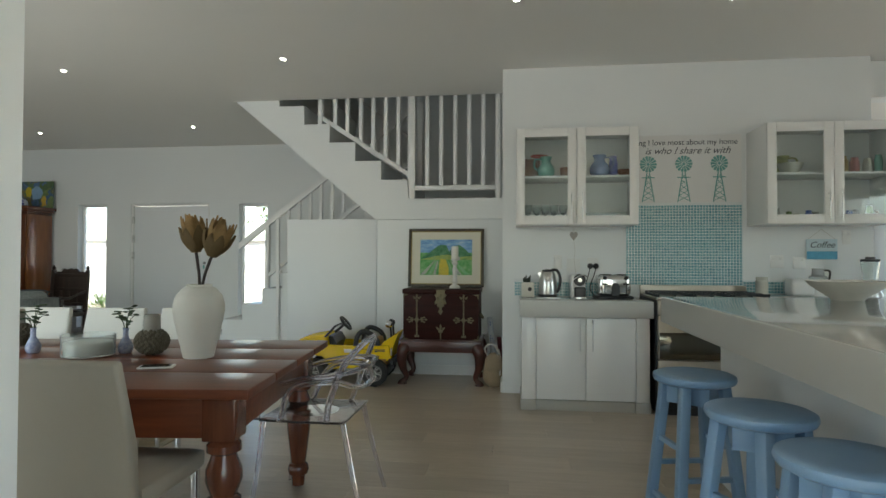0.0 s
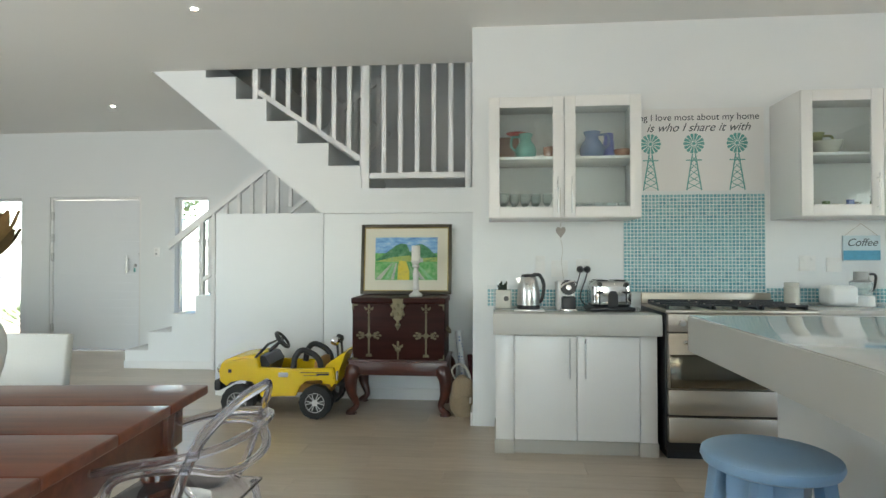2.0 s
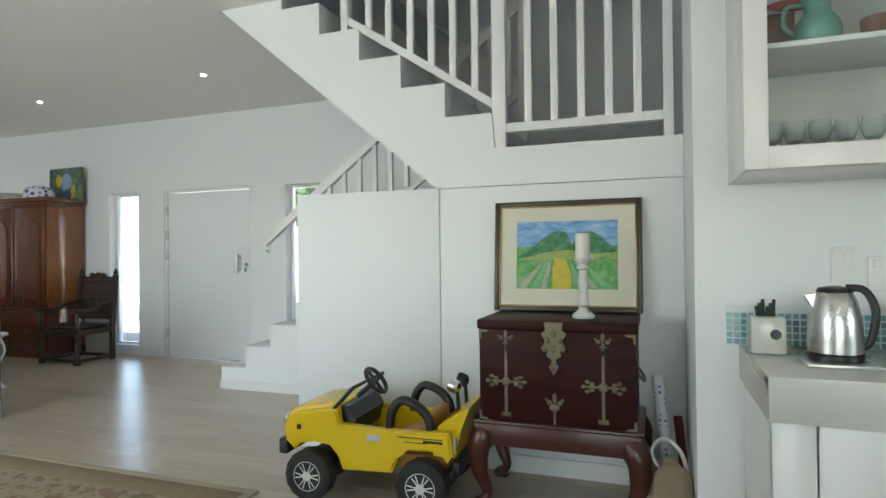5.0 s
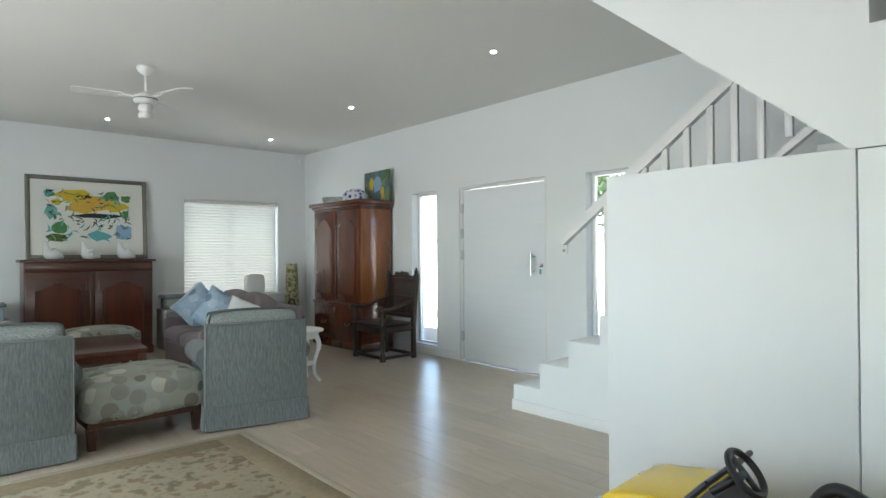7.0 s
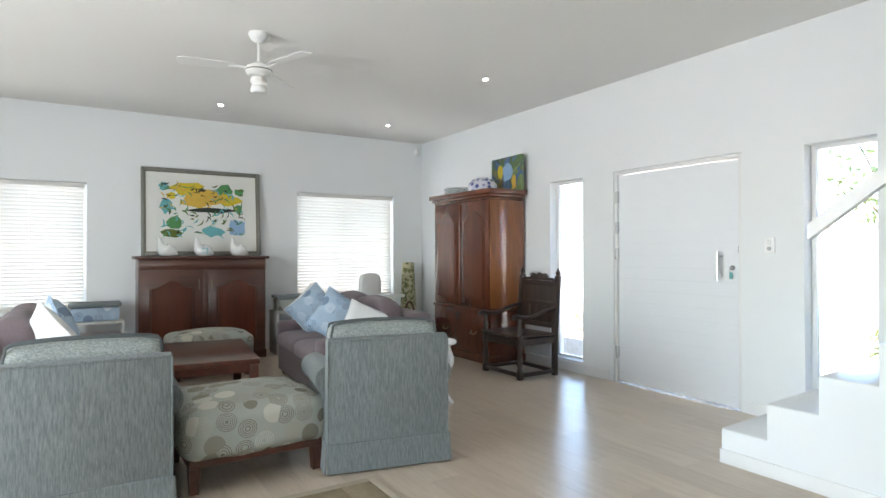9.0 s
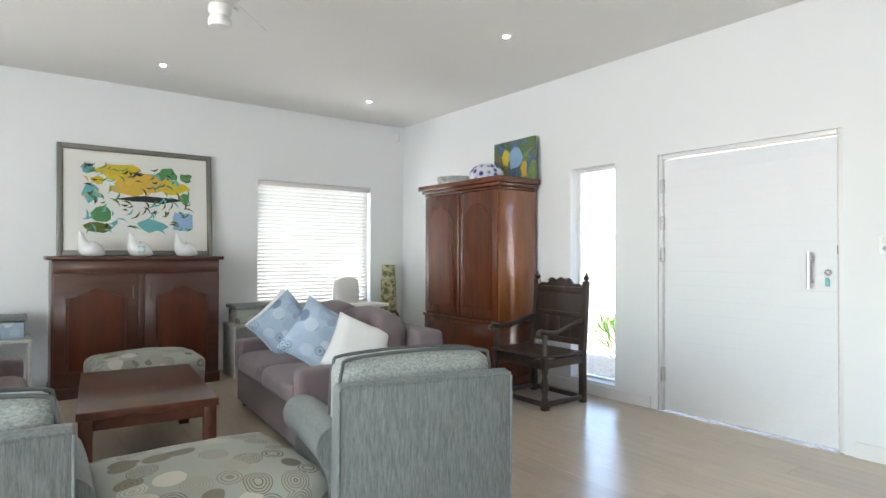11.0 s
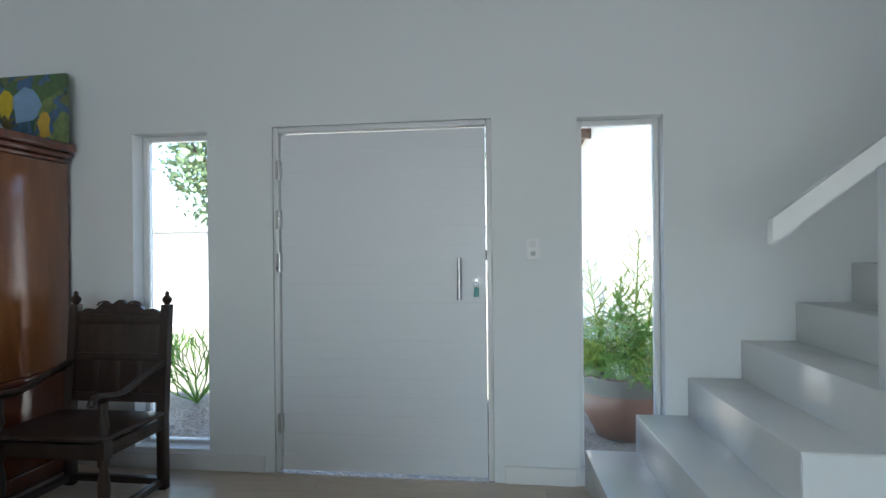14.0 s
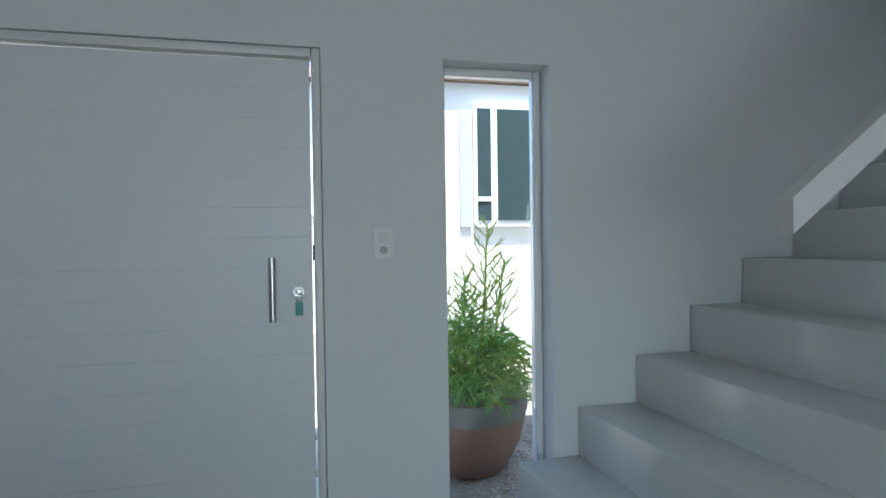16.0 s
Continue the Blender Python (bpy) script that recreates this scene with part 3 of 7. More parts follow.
base = thing("base_cabinet", 0.86, 4.52, 0, 0, "white two-door kitchen base cabinet under the worktop", "cabinet")
bm = bmn()
box(bm, 0, 0.02, 0.09, 1.01, 0.575, 0.758)
part("body", bm, CABW, base, smooth=False)
for x0, x1 in ((0, 0.115), (0.905, 1.01)):
    part("stile", box(bmn(), x0, 0, 0.085, x1, 0.03, 0.757, 0.002), CABW, base)
for x0, x1, y in ((-0.008, 0.118, -0.008), (0.118, 0.90, 0.012), (0.90, 1.018, -0.008)):
    part("plinth", box(bmn(), x0 + 0.001, y, 0, x1 - 0.001, 0.5, 0.084, 0.002), plain("plinth_paint", (0.52, 0.50, 0.45), 0.45, dirt=(0.40, 0.38, 0.33)) if x0 < 0 else bpy.data.materials["plinth_paint"], base)
for x0, x1, hx in ((0.119, 0.510, 0.465), (0.514, 0.901, 0.562)):
    d = part("door", box(bmn(), x0, -0.016, 0.092, x1, 0.004, 0.752, 0.006, 3), CABW, base)
    part("handle", bar_handle(bmn(), hx, -0.016, 0.49, 0.74), STEEL, d, "brushed steel bar handle")
top = thing("worktop", 0.845, 4.47, 0.76, 0, "pale grey stone worktop with a deep front edge", "worktop")
part("slab", box(bmn(), 0, 0.006, 0.1, 1.045, 0.628, 0.131, 0.002), TOPM, top)
part("apron", box(bmn(), 0, 0, 0, 1.045, 0.05, 0.126, 0.002), FRONT, top)
part("side_apron", box(bmn(), 0.0, 0.052, 0, 0.03, 0.628, 0.098, 0.002), FRONT, top)

cooker = thing("range_cooker", 1.905, 4.45, 0, 0, "wide stainless steel gas range cooker with black sides", "cooker")
BRUSH = plain("cooker_steel", (0.50, 0.45, 0.38), 0.42, 1.0, 0.08, 5, 0.05, 150)
part("casing", box(bmn(), 0.0, 0.03, 0.06, 0.89, 0.625, 0.905, 0.003), BLACK, cooker)
part("plinth", box(bmn(), 0.02, 0.06, 0, 0.87, 0.60, 0.058), BLACK, cooker)
part("hob", box(bmn(), -0.002, -0.002, 0.906, 0.892, 0.60, 0.925, 0.004), BRUSH, cooker)
part("backguard", box(bmn(), 0.0, 0.603, 0.906, 0.89, 0.628, 1.0, 0.004), BRUSH, cooker)
part("control_panel", box(bmn(), 0.012, -0.004, 0.792, 0.878, 0.032, 0.902, 0.004), BRUSH, cooker)
od = part("oven_door", box(bmn(), 0.012, -0.012, 0.445, 0.878, 0.028, 0.785, 0.004), BRUSH, cooker)
part("oven_glass", box(bmn(), 0.02, -0.0145, 0.45, 0.87, -0.011, 0.655, 0.001), plain("bronze_mirror_glass", (0.20, 0.18, 0.14), 0.12, 1.0, bump=0), od, "dark bronze mirrored oven glass")
bm = bmn()
cyl(bm, (0.09, -0.055, 0.735), (0.80, -0.055, 0.735), 0.010)
for x in (0.11, 0.78):
    cyl(bm, (x, -0.055, 0.735), (x, -0.010, 0.735), 0.007)
part("handle", bm, STEEL, od)
for z0, z1 in ((0.285, 0.438), (0.118, 0.272)):
    part("drawer", box(bmn(), 0.012, -0.010, z0, 0.878, 0.028, z1, 0.004), BRUSH, cooker)
for x in (0.095, 0.175, 0.255, 0.50, 0.585, 0.665, 0.745, 0.82):
    bm = bmn()
    cyl(bm, (x, -0.004, 0.847), (x, -0.030, 0.847), 0.021, 0.018)
    box(bm, x - 0.004, -0.034, 0.832, x + 0.004, -0.028, 0.862, 0.001)
    part("knob", bm, STEEL, cooker)
part("clock", box(bmn(), 0.36, -0.0055, 0.836, 0.42, -0.003, 0.864), BLACK, cooker, "dark oven clock display")
for gx in (0.16, 0.445, 0.73):
    grate = part("pan_support", box(bmn(), gx - 0.006, 0.066, 0.926, gx + 0.006, 0.528, 0.9445), BLACK, cooker, "black cast iron pan support", smooth=False)
    for k in range(4):
        yy = 0.07 + 0.15 * k
        part("bar", box(bmn(), gx - 0.135, yy - 0.006, 0.945, gx + 0.135, yy + 0.006, 0.957), BLACK, grate, smooth=False)
    for xx in (gx - 0.128, gx + 0.128):
        part("bar", box(bmn(), xx - 0.006, 0.066, 0.926, xx + 0.006, 0.528, 0.9445), BLACK, grate, smooth=False)
    for yy in (0.17, 0.42):
        part("burner", lathe(bmn(), [(0.048, 0.9255), (0.048, 0.933), (0.036, 0.94), (0.0, 0.941)], gx, yy, 18), plain("burner_alloy", (0.35, 0.33, 0.30), 0.4, 0.8) if gx < 0.2 and yy < 0.2 else bpy.data.materials["burner_alloy"], cooker)


def wall_cabinet(x0, x1, label):
    w = thing("wall_cabinet", x0, 4.67, 1.515, 0, label, "cabinet", "kitchen wall cabinets")
    W, H, D, t = x1 - x0, 0.815, 0.428, 0.018
    for n, b in (("side_panel", (0, 0, t, H)), ("side_panel", (W - t, 0, W, H)), ("bottom_panel", (t, 0, W - t, t)), ("top_panel", (t, H - t, W - t, H)), ("shelf", (t, 0.40, W - t, 0.418))):
        part(n, box(bmn(), b[0] + 0.0005, 0.022 if n != "shelf" else 0.05, b[1], b[2] - 0.0005, D, b[3], 0.001), CABW, w)
    part("back_panel", box(bmn(), t, D - 0.012, t, W - t, D - 0.002, H - t), CABW, w)
    for a, b, hx in ((0.002, W / 2 - 0.002, W / 2 - 0.045), (W / 2 + 0.002, W - 0.002, W / 2 + 0.045)):
        bm = bmn()
        s = 0.072
        for q in ((a, 0.002, a + s, H - 0.002), (b - s, 0.002, b, H - 0.002), (a + s, 0.002, b - s, 0.002 + s), (a + s, H - 0.002 - s, b - s, H - 0.002)):
            box(bm, q[0], 0, q[1], q[2], 0.02, q[3], 0.003)
        d = part("door", bm, CABW, w)
        g = part("door_glass", box(bmn(), a + s - 0.004, 0.009, s - 0.002, b - s + 0.004, 0.013, H - s + 0.002), GLASSC, d, smooth=False)
        g.visible_shadow = False
        part("handle", bar_handle(bmn(), hx, 0.0, 0.03, 0.27, 0.005), STEEL, d, "slim steel bar handle")
    return w


wall_cabinet(0.815, 1.82, "white glazed wall cabinet holding jugs and glasses")
wall_cabinet(2.815, 3.82, "white glazed wall cabinet holding cups, tins and jars")


def glazed(name, col, rough=0.18):
    return plain(name, col, rough, var=0.25, scale=9, bump=0.05, grain=40, coat=0.3)


AQUA, BLUEG, REDG, CREAM = glazed("aqua_glaze", (0.20, 0.45, 0.38)), glazed("blue_glaze", (0.22, 0.30, 0.50)), glazed("red_glaze", (0.45, 0.07, 0.05)), glazed("cream_glaze", (0.70, 0.68, 0.60))
BROWNG, NAVY = glazed("brown_glaze", (0.22, 0.10, 0.06)), glazed("navy_glaze", (0.05, 0.08, 0.25))
CLEAR = glass("drinking_glass", (0.95, 1.0, 0.98))
CLEAR.node_tree.nodes["Principled BSDF"].inputs["Transmission Weight"].default_value = 0.85


def jug(x, y, z, mat, h, r, label, rz=0):
    j = thing("jug", x, y, z, rz, label, "jug")
    part("vessel", lathe(bmn(), [(r * 0.6, 0), (r * 0.95, h * 0.18), (r, h * 0.38), (r * 0.85, h * 0.55), (r * 0.55, h * 0.72), (r * 0.52, h * 0.85), (r * 0.7, h), (r * 0.6, h), (r * 0.45, h * 0.84), (r * 0.02, h * 0.5)]), mat, j)
    part("handle", tube(bmn(), spline([(r * 0.55, 0, h * 0.9), (r * 1.25, 0, h * 0.88), (r * 1.35, 0, h * 0.55), (r * 0.92, 0, h * 0.35)]), 0.008), mat, j)
    return j


SH = 1.515 + 0.4185
jug(1.075, 4.88, SH, AQUA, 0.185, 0.075, "aqua glazed pottery jug on the cabinet shelf", 180)
jug(1.53, 4.87, SH, BLUEG, 0.19, 0.085, "blue-grey glazed pottery jug on the cabinet shelf")
solid("ladle_rest", ball(bmn(), 0, 0, 0.02, 0.085, 0.03, 0.02), REDG, pose(1.02, 4.98, SH + 0.19, 0, 0, 8), "red glazed dish propped behind the jug", "dish")
solid("dish_stand", box(bmn(), -0.07, -0.012, 0, 0.07, 0.012, 0.19, 0.004), BROWNG, pose(0.96, 5.0, SH), "dark wooden board standing on the cabinet shelf", "board")
solid("mug", lathe(bmn(), [(0.045, 0), (0.05, 0.03), (0.052, 0.085), (0.046, 0.085), (0.044, 0.01), (0.0, 0.008)]), BROWNG, pose(1.245, 4.86, SH), "brown pottery mug on the cabinet shelf", "mug")
solid("bottle", lathe(bmn(), [(0.035, 0), (0.038, 0.02), (0.038, 0.13), (0.03, 0.15), (0.032, 0.155), (0.032, 0.19), (0.0, 0.19)]), plain("blue_plastic", (0.12, 0.16, 0.55), 0.3), pose(1.655, 4.93, SH), "blue lidded plastic bottle on the shelf", "bottle")
solid("bowl", lathe(bmn(), [(0.03, 0), (0.055, 0.03), (0.06, 0.06), (0.055, 0.06), (0.03, 0.012), (0.0, 0.01)]), BROWNG, pose(1.735, 4.85, SH), "small dark pottery bowl on the shelf", "bowl")
stem = lathe(bmn(), [(0.03, 0), (0.03, 0.003), (0.005, 0.008), (0.004, 0.07), (0.025, 0.09), (0.036, 0.125), (0.032, 0.16), (0.030, 0.16), (0.034, 0.125), (0.022, 0.093), (0.0, 0.088)], seg=16)
wine = solid("wine_glass", stem, CLEAR, pose(0.92, 4.80, 1.5335), "clear stemmed wine glass in the cabinet", "glass", "cabinet glasses")
for i in range(9):
    copy_thing(wine, pose(0.92 + (i % 5) * 0.075, 4.80 + (i // 5 + 0.45) * 0.10 * (1 if i else 1), 1.5335))
tum = solid("tumbler", lathe(bmn(), [(0.028, 0), (0.034, 0.09), (0.031, 0.09), (0.026, 0.008), (0.0, 0.007)], seg=16), CLEAR, pose(1.41, 4.80, 1.5335), "clear glass tumbler in the cabinet", "glass", "cabinet tumblers")
for i in range(1, 9):
    copy_thing(tum, pose(1.41 + (i % 5) * 0.078, 4.80 + (i // 5) * 0.1, 1.5335))
solid("mixing_bowl", lathe(bmn(), [(0.05, 0), (0.08, 0.04), (0.1, 0.09), (0.095, 0.09), (0.06, 0.03), (0, 0.02)]), CREAM, pose(3.07, 4.86, SH), "cream pottery bowl on the cabinet shelf", "bowl")
jug(3.05, 4.97, SH, plain("floral_glaze", (0.45, 0.47, 0.22), 0.25, var=0.5, scale=30), 0.17, 0.09, "flower-painted pottery jug on the shelf")
tin = plain("tin_label", (0.50, 0.36, 0.15), 0.35, 0.3, 0.3, 20)
for k, (x, m, h, r, lab) in enumerate(((3.46, tin, 0.14, 0.05, "ochre printed tin on the cabinet shelf"), (3.56, plain("rose_glaze", (0.55, 0.25, 0.25), 0.3), 0.13, 0.035, "rose pink bottle on the cabinet shelf"), (3.66, CREAM, 0.12, 0.035, "cream jar on the cabinet shelf"), (3.74, AQUA, 0.15, 0.03, "aqua bottle on the cabinet shelf"))):
    solid("canister", lathe(bmn(), [(r, 0), (r, h * 0.75), (r * 0.75, h * 0.85), (r * 0.75, h), (0, h)], seg=20), m, pose(x, 4.85, SH), lab, "canister")
for k in range(12):
    x = 2.88 + 0.076 * k
    c = ((0.10, 0.16, 0.45), (0.55, 0.55, 0.52), (0.20, 0.30, 0.12), (0.45, 0.40, 0.30))[k % 4]
    h = 0.05 + 0.09 * random.random()
    solid("spice_jar", lathe(bmn(), [(0.026, 0), (0.028, h * 0.7), (0.022, h * 0.8), (0.024, h), (0, h)], seg=14), glazed("jar_%s" % "abcd"[k % 4], c) if k < 4 else bpy.data.materials["jar_%s" % "abcd"[k % 4]], pose(x, 4.80 + 0.05 * (k % 2), 1.5335), "small lidded jar in the wall cabinet", "jar", "cabinet jars")

# hanging heart on a cord from the cabinet handle
heart = thing("hanging_heart", 1.288, 4.63, 1.42, 0, "grey wooden heart hanging on a cord", "ornament")
pts = [(0.04 * 0.8 * math.sin(t) ** 3, 0.032 * (0.8125 * math.cos(t) - 0.3125 * math.cos(2 * t) - 0.125 * math.cos(3 * t) - 0.0625 * math.cos(4 * t))) for t in np.linspace(0, 6.1, 22)]
part("heart", prism(bmn(), [(a, b * 1.3) for a, b in pts], "y", -0.008, 0.008), plain("weathered_wood", (0.38, 0.35, 0.32), 0.7, var=0.3, scale=30), heart)
part("cord", tube(bmn(), [(0, 0, 0.02), (0.002, 0, 0.10), (-0.002, 0.004, 0.17), (0, 0.0, 0.29)], 0.002, 6), plain("string", (0.55, 0.52, 0.47), 0.9), heart)
part("tail", tube(bmn(), spline([(0, 0, -0.05), (0.012, 0, -0.12), (0.004, 0, -0.2), (0.02, 0, -0.33)]), 0.0015, 6), bpy.data.materials["string"], heart)

# sockets
def socket(x, z, w, h):
    s = thing("wall_socket", x, KY - 0.001, z, 0, "white electrical socket on the kitchen wall", "socket", "kitchen sockets")
    part("plate", box(bmn(), -w / 2, -0.010, -h / 2, w / 2, 0, h / 2, 0.003), WHITEP, s)
    for i in (-1, 1):
        part("rocker", box(bmn(), i * w * 0.26 - 0.012, -0.014, h * 0.16, i * w * 0.26 + 0.012, -0.009, h * 0.38, 0.002), WHITEP, s)
    return s


for x, z, w, h in ((1.19, 1.20, 0.07, 0.13), (1.33, 1.17, 0.12, 0.12), (1.50, 1.19, 0.10, 0.10), (3.06, 1.21, 0.11, 0.11), (3.24, 1.20, 0.10, 0.10), (3.62, 1.42, 0.07, 0.12)):
    socket(x, z, w, h)
for x in (1.475, 1.525):
    bm = bmn()
    lathe(bm, [(0.024, 0), (0.026, 0.02), (0.016, 0.045), (0.006, 0.055)], seg=14)
    p = solid("mains_plug", bm, BLACK, pose(x, KY - 0.011, 1.165, 90, 0, 0), "black round mains plug in the socket", "plug", "mains plugs")
    bm = bmn()
    tube(bm, spline([(x, KY - 0.06, 1.165), (x - 0.02, KY - 0.09, 1.10), (x - 0.06, KY - 0.10, 0.97), (x - 0.02 if x > 1.5 else x - 0.10, KY - 0.14, 0.9)]), 0.004, 6)
    solid("power_cord", bm, BLACK, pose(0, 0, 0), "black appliance power cord", "cord")

# appliances on the worktop
WT = 0.8915
kettle = thing("kettle", 1.085, 4.77, WT, 0, "brushed steel electric kettle on a scale plate", "kettle")
part("base", lathe(bmn(), [(0.078, 0.012), (0.08, 0.03), (0.07, 0.036)]), BLACK, kettle)
part("body", lathe(bmn(), [(0.077, 0.036), (0.08, 0.06), (0.074, 0.14), (0.062, 0.205), (0.05, 0.228), (0.02, 0.236)]), STEEL, kettle)
part("lid", lathe(bmn(), [(0.052, 0.2285), (0.045, 0.242), (0.012, 0.248)]), BLACK, kettle)
part("handle", tube(bmn(), spline([(0.03, -0.01, 0.243), (0.075, -0.03, 0.235), (0.10, -0.04, 0.17), (0.088, -0.035, 0.08), (0.07, -0.025, 0.055)]), 0.012, 10), BLACK, kettle)
part("spout", prism(bmn(), [(-0.055, 0.225), (-0.088, 0.218), (-0.06, 0.17)], "y", -0.018, 0.018), STEEL, kettle)
solid("kitchen_scale", box(bmn(), -0.10, -0.075, 0, 0.10, 0.075, 0.011, 0.003), STEEL, pose(1.085, 4.73, WT), "thin steel kitchen scale under the kettle", "scale")
coffee = thing("coffee_machine", 1.335, 4.75, WT, 0, "compact black and white capsule coffee machine", "coffee machine")
part("body", box(bmn(), -0.06, -0.02, 0, 0.06, 0.14, 0.20, 0.018, 3), WHITEP, coffee)
part("front", box(bmn(), -0.035, -0.085, 0.0, 0.055, -0.018, 0.10, 0.012, 3), BLACK, coffee)
part("head", cyl(bmn(), (0.01, -0.05, 0.158), (0.01, 0.02, 0.158), 0.05), BLACK, coffee)
part("lever", tube(bmn(), spline([(-0.04, -0.045, 0.16), (-0.01, -0.06, 0.185), (0.04, -0.055, 0.2), (0.065, -0.03, 0.19)]), 0.007), CHROME, coffee)
part("drip_tray", box(bmn(), -0.045, -0.10, 0.0, 0.06, -0.02, 0.02, 0.006), CHROME, coffee)
part("capsule_label", cyl(bmn(), (0.012, -0.0515, 0.158), (0.012, -0.05, 0.158), 0.018), CHROME, coffee)
toast = thing("toaster", 1.63, 4.80, WT, 3, "polished steel four-slice toaster", "toaster")
part("body", box(bmn(), -0.135, -0.09, 0.02, 0.135, 0.12, 0.205, 0.045, 5), CHROME, toast)
part("base", box(bmn(), -0.15, -0.105, 0.0, 0.15, 0.13, 0.028, 0.012, 3), BLACK, toast)
part("crumb_panel", prism(bmn(), [(-0.03, 0.03), (0.035, 0.03), (0.035, 0.11), (0.02, 0.135), (-0.015, 0.135), (-0.03, 0.11)], "y", -0.097, -0.089), BLACK, toast)
for x in (-0.085, 0.09):
    part("lever", box(bmn(), x - 0.022, -0.108, 0.12, x + 0.022, -0.088, 0.134, 0.004), BLACK, toast)
    part("lever_slot", box(bmn(), x - 0.004, -0.0915, 0.045, x + 0.004, -0.0895, 0.15), BLACK, toast)
    part("dial", cyl(bmn(), (x, -0.10, 0.178), (x, -0.06, 0.178), 0.016), BLACK, toast)
for x in (-0.06, 0.06):
    part("slot", box(bmn(), x - 0.035, -0.06, 0.2035, x + 0.035, 0.09, 0.207, 0.001), BLACK, toast)
jarp = thing("herb_pot", 0.915, 4.92, WT, 0, "small white ceramic pot with cut sprigs", "pot")
part("pot", box(bmn(), -0.055, -0.045, 0, 0.055, 0.045, 0.13, 0.008), CREAM, jarp)
part("emblem", cyl(bmn(), (0.02, -0.0465, 0.07), (0.02, -0.045, 0.07), 0.018, seg=20), BLACK, jarp)
bm = bmn()
for k in range(6):
    tube(bm, [(0.01 * k - 0.03, 0, 0.13), (0.012 * k - 0.036, 0.01 * (k % 3 - 1), 0.165 + 0.012 * (k % 3))], 0.006, 5)
part("sprigs", bm, plain("dark_sprig", (0.05, 0.07, 0.05), 0.8), jarp)
# cooker top and right-hand worktop things
solid("storage_jar", lathe(bmn(), [(0.046, 0), (0.048, 0.02), (0.048, 0.115), (0.042, 0.122), (0.045, 0.124), (0.045, 0.15), (0, 0.152)]), CREAM, pose(2.86, 4.90, 0.931), "white jar with a steel lid", "jar")
bench = thing("worktop", 2.80, 4.47, 0, 0, "pale stone worktop beside the cooker", "worktop")
part("slab", box(bmn(), 0.0, 0, 0.90, 1.03, 0.626, 0.93, 0.002), TOPM, bench)
part("cupboard_front", box(bmn(), 0.004, 0.03, 0.02, 1.026, 0.60, 0.898, 0.003), CABW, bench)
fp = thing("food_processor", 3.16, 4.85, 0.931, 0, "white food processor with a clear bowl", "food processor")
part("body", box(bmn(), -0.12, -0.08, 0, 0.06, 0.08, 0.135, 0.03, 4), WHITEP, fp)
part("bowl_base", lathe(bmn(), [(0.075, 0), (0.075, 0.06), (0.06, 0.07)], 0.115, 0), WHITEP, fp)
part("bowl", lathe(bmn(), [(0.062, 0.071), (0.068, 0.155), (0.065, 0.155), (0.058, 0.075), (0, 0.073)], 0.115, 0), CLEAR, fp)
part("feed_tube", lathe(bmn(), [(0.068, 0.156), (0.045, 0.17), (0.043, 0.225), (0.038, 0.225), (0.036, 0.165)], 0.115, 0), plain("smoke_plastic", (0.35, 0.36, 0.36), 0.2), fp)
part("handle", tube(bmn(), spline([(0.16, 0, 0.21), (0.205, 0, 0.2), (0.195, 0, 0.12), (0.17, 0, 0.09)]), 0.008), BLACK, fp)
bld = thing("blender", 3.66, 4.83, 0.931, 0, "glass jug blender with a steel base", "blender")
part("base", lathe(bmn(), [(0.085, 0), (0.085, 0.02), (0.06, 0.06), (0.055, 0.09)]), STEEL, bld)
part("collar", lathe(bmn(), [(0.056, 0.091), (0.05, 0.12)]), BLACK, bld)
part("jug", lathe(bmn(), [(0.05, 0.121), (0.066, 0.28), (0.063, 0.28), (0.046, 0.125), (0, 0.123)]), CLEAR, bld)
part("lid", lathe(bmn(), [(0.068, 0.281), (0.068, 0.30), (0.035, 0.305), (0.033, 0.32), (0, 0.32)]), BLACK, bld)
sign = thing("coffee_sign", 3.42, KY - 0.004, 1.32, 0, "small blue and white painted coffee sign", "sign")
part("board", box(bmn(), -0.125, -0.012, -0.09, 0.125, 0, 0.085, 0.003), plain("sign_sky", (0.62, 0.74, 0.78), 0.6, var=0.15, scale=12), sign)
part("sea_band", box(bmn(), -0.122, -0.0145, -0.087, 0.122, -0.0115, -0.02), plain("sign_sea", (0.12, 0.42, 0.62), 0.6, var=0.35, scale=25), sign)
part("cord", tube(bmn(), [(-0.11, -0.006, 0.085), (0, -0.004, 0.17), (0.11, -0.006, 0.085)], 0.0018, 6), bpy.data.materials["string"], sign)
INK = plain("ink", (0.06, 0.08, 0.09), 0.7, bump=0)


def words(body, size, shear, parent, m, mat, right=True):
    cu = bpy.data.curves.new("lettering", "FONT")
    cu.body, cu.size, cu.shear, cu.extrude, cu.align_x = body, size, shear, 0.0006, "RIGHT" if right else "CENTER"
    tmp = bpy.data.objects.new("lettering", cu)
    me = bpy.data.meshes.new_from_object(tmp)
    me.materials.clear()
    me.materials.append(mat)
    ob = new("lettering", me)
    ob.parent, ob.matrix_basis = parent, m
    return ob


words("Coffee", 0.075, 0.35, sign, pose(0, -0.0135, 0.012, 90, 0, 0), INK, False)

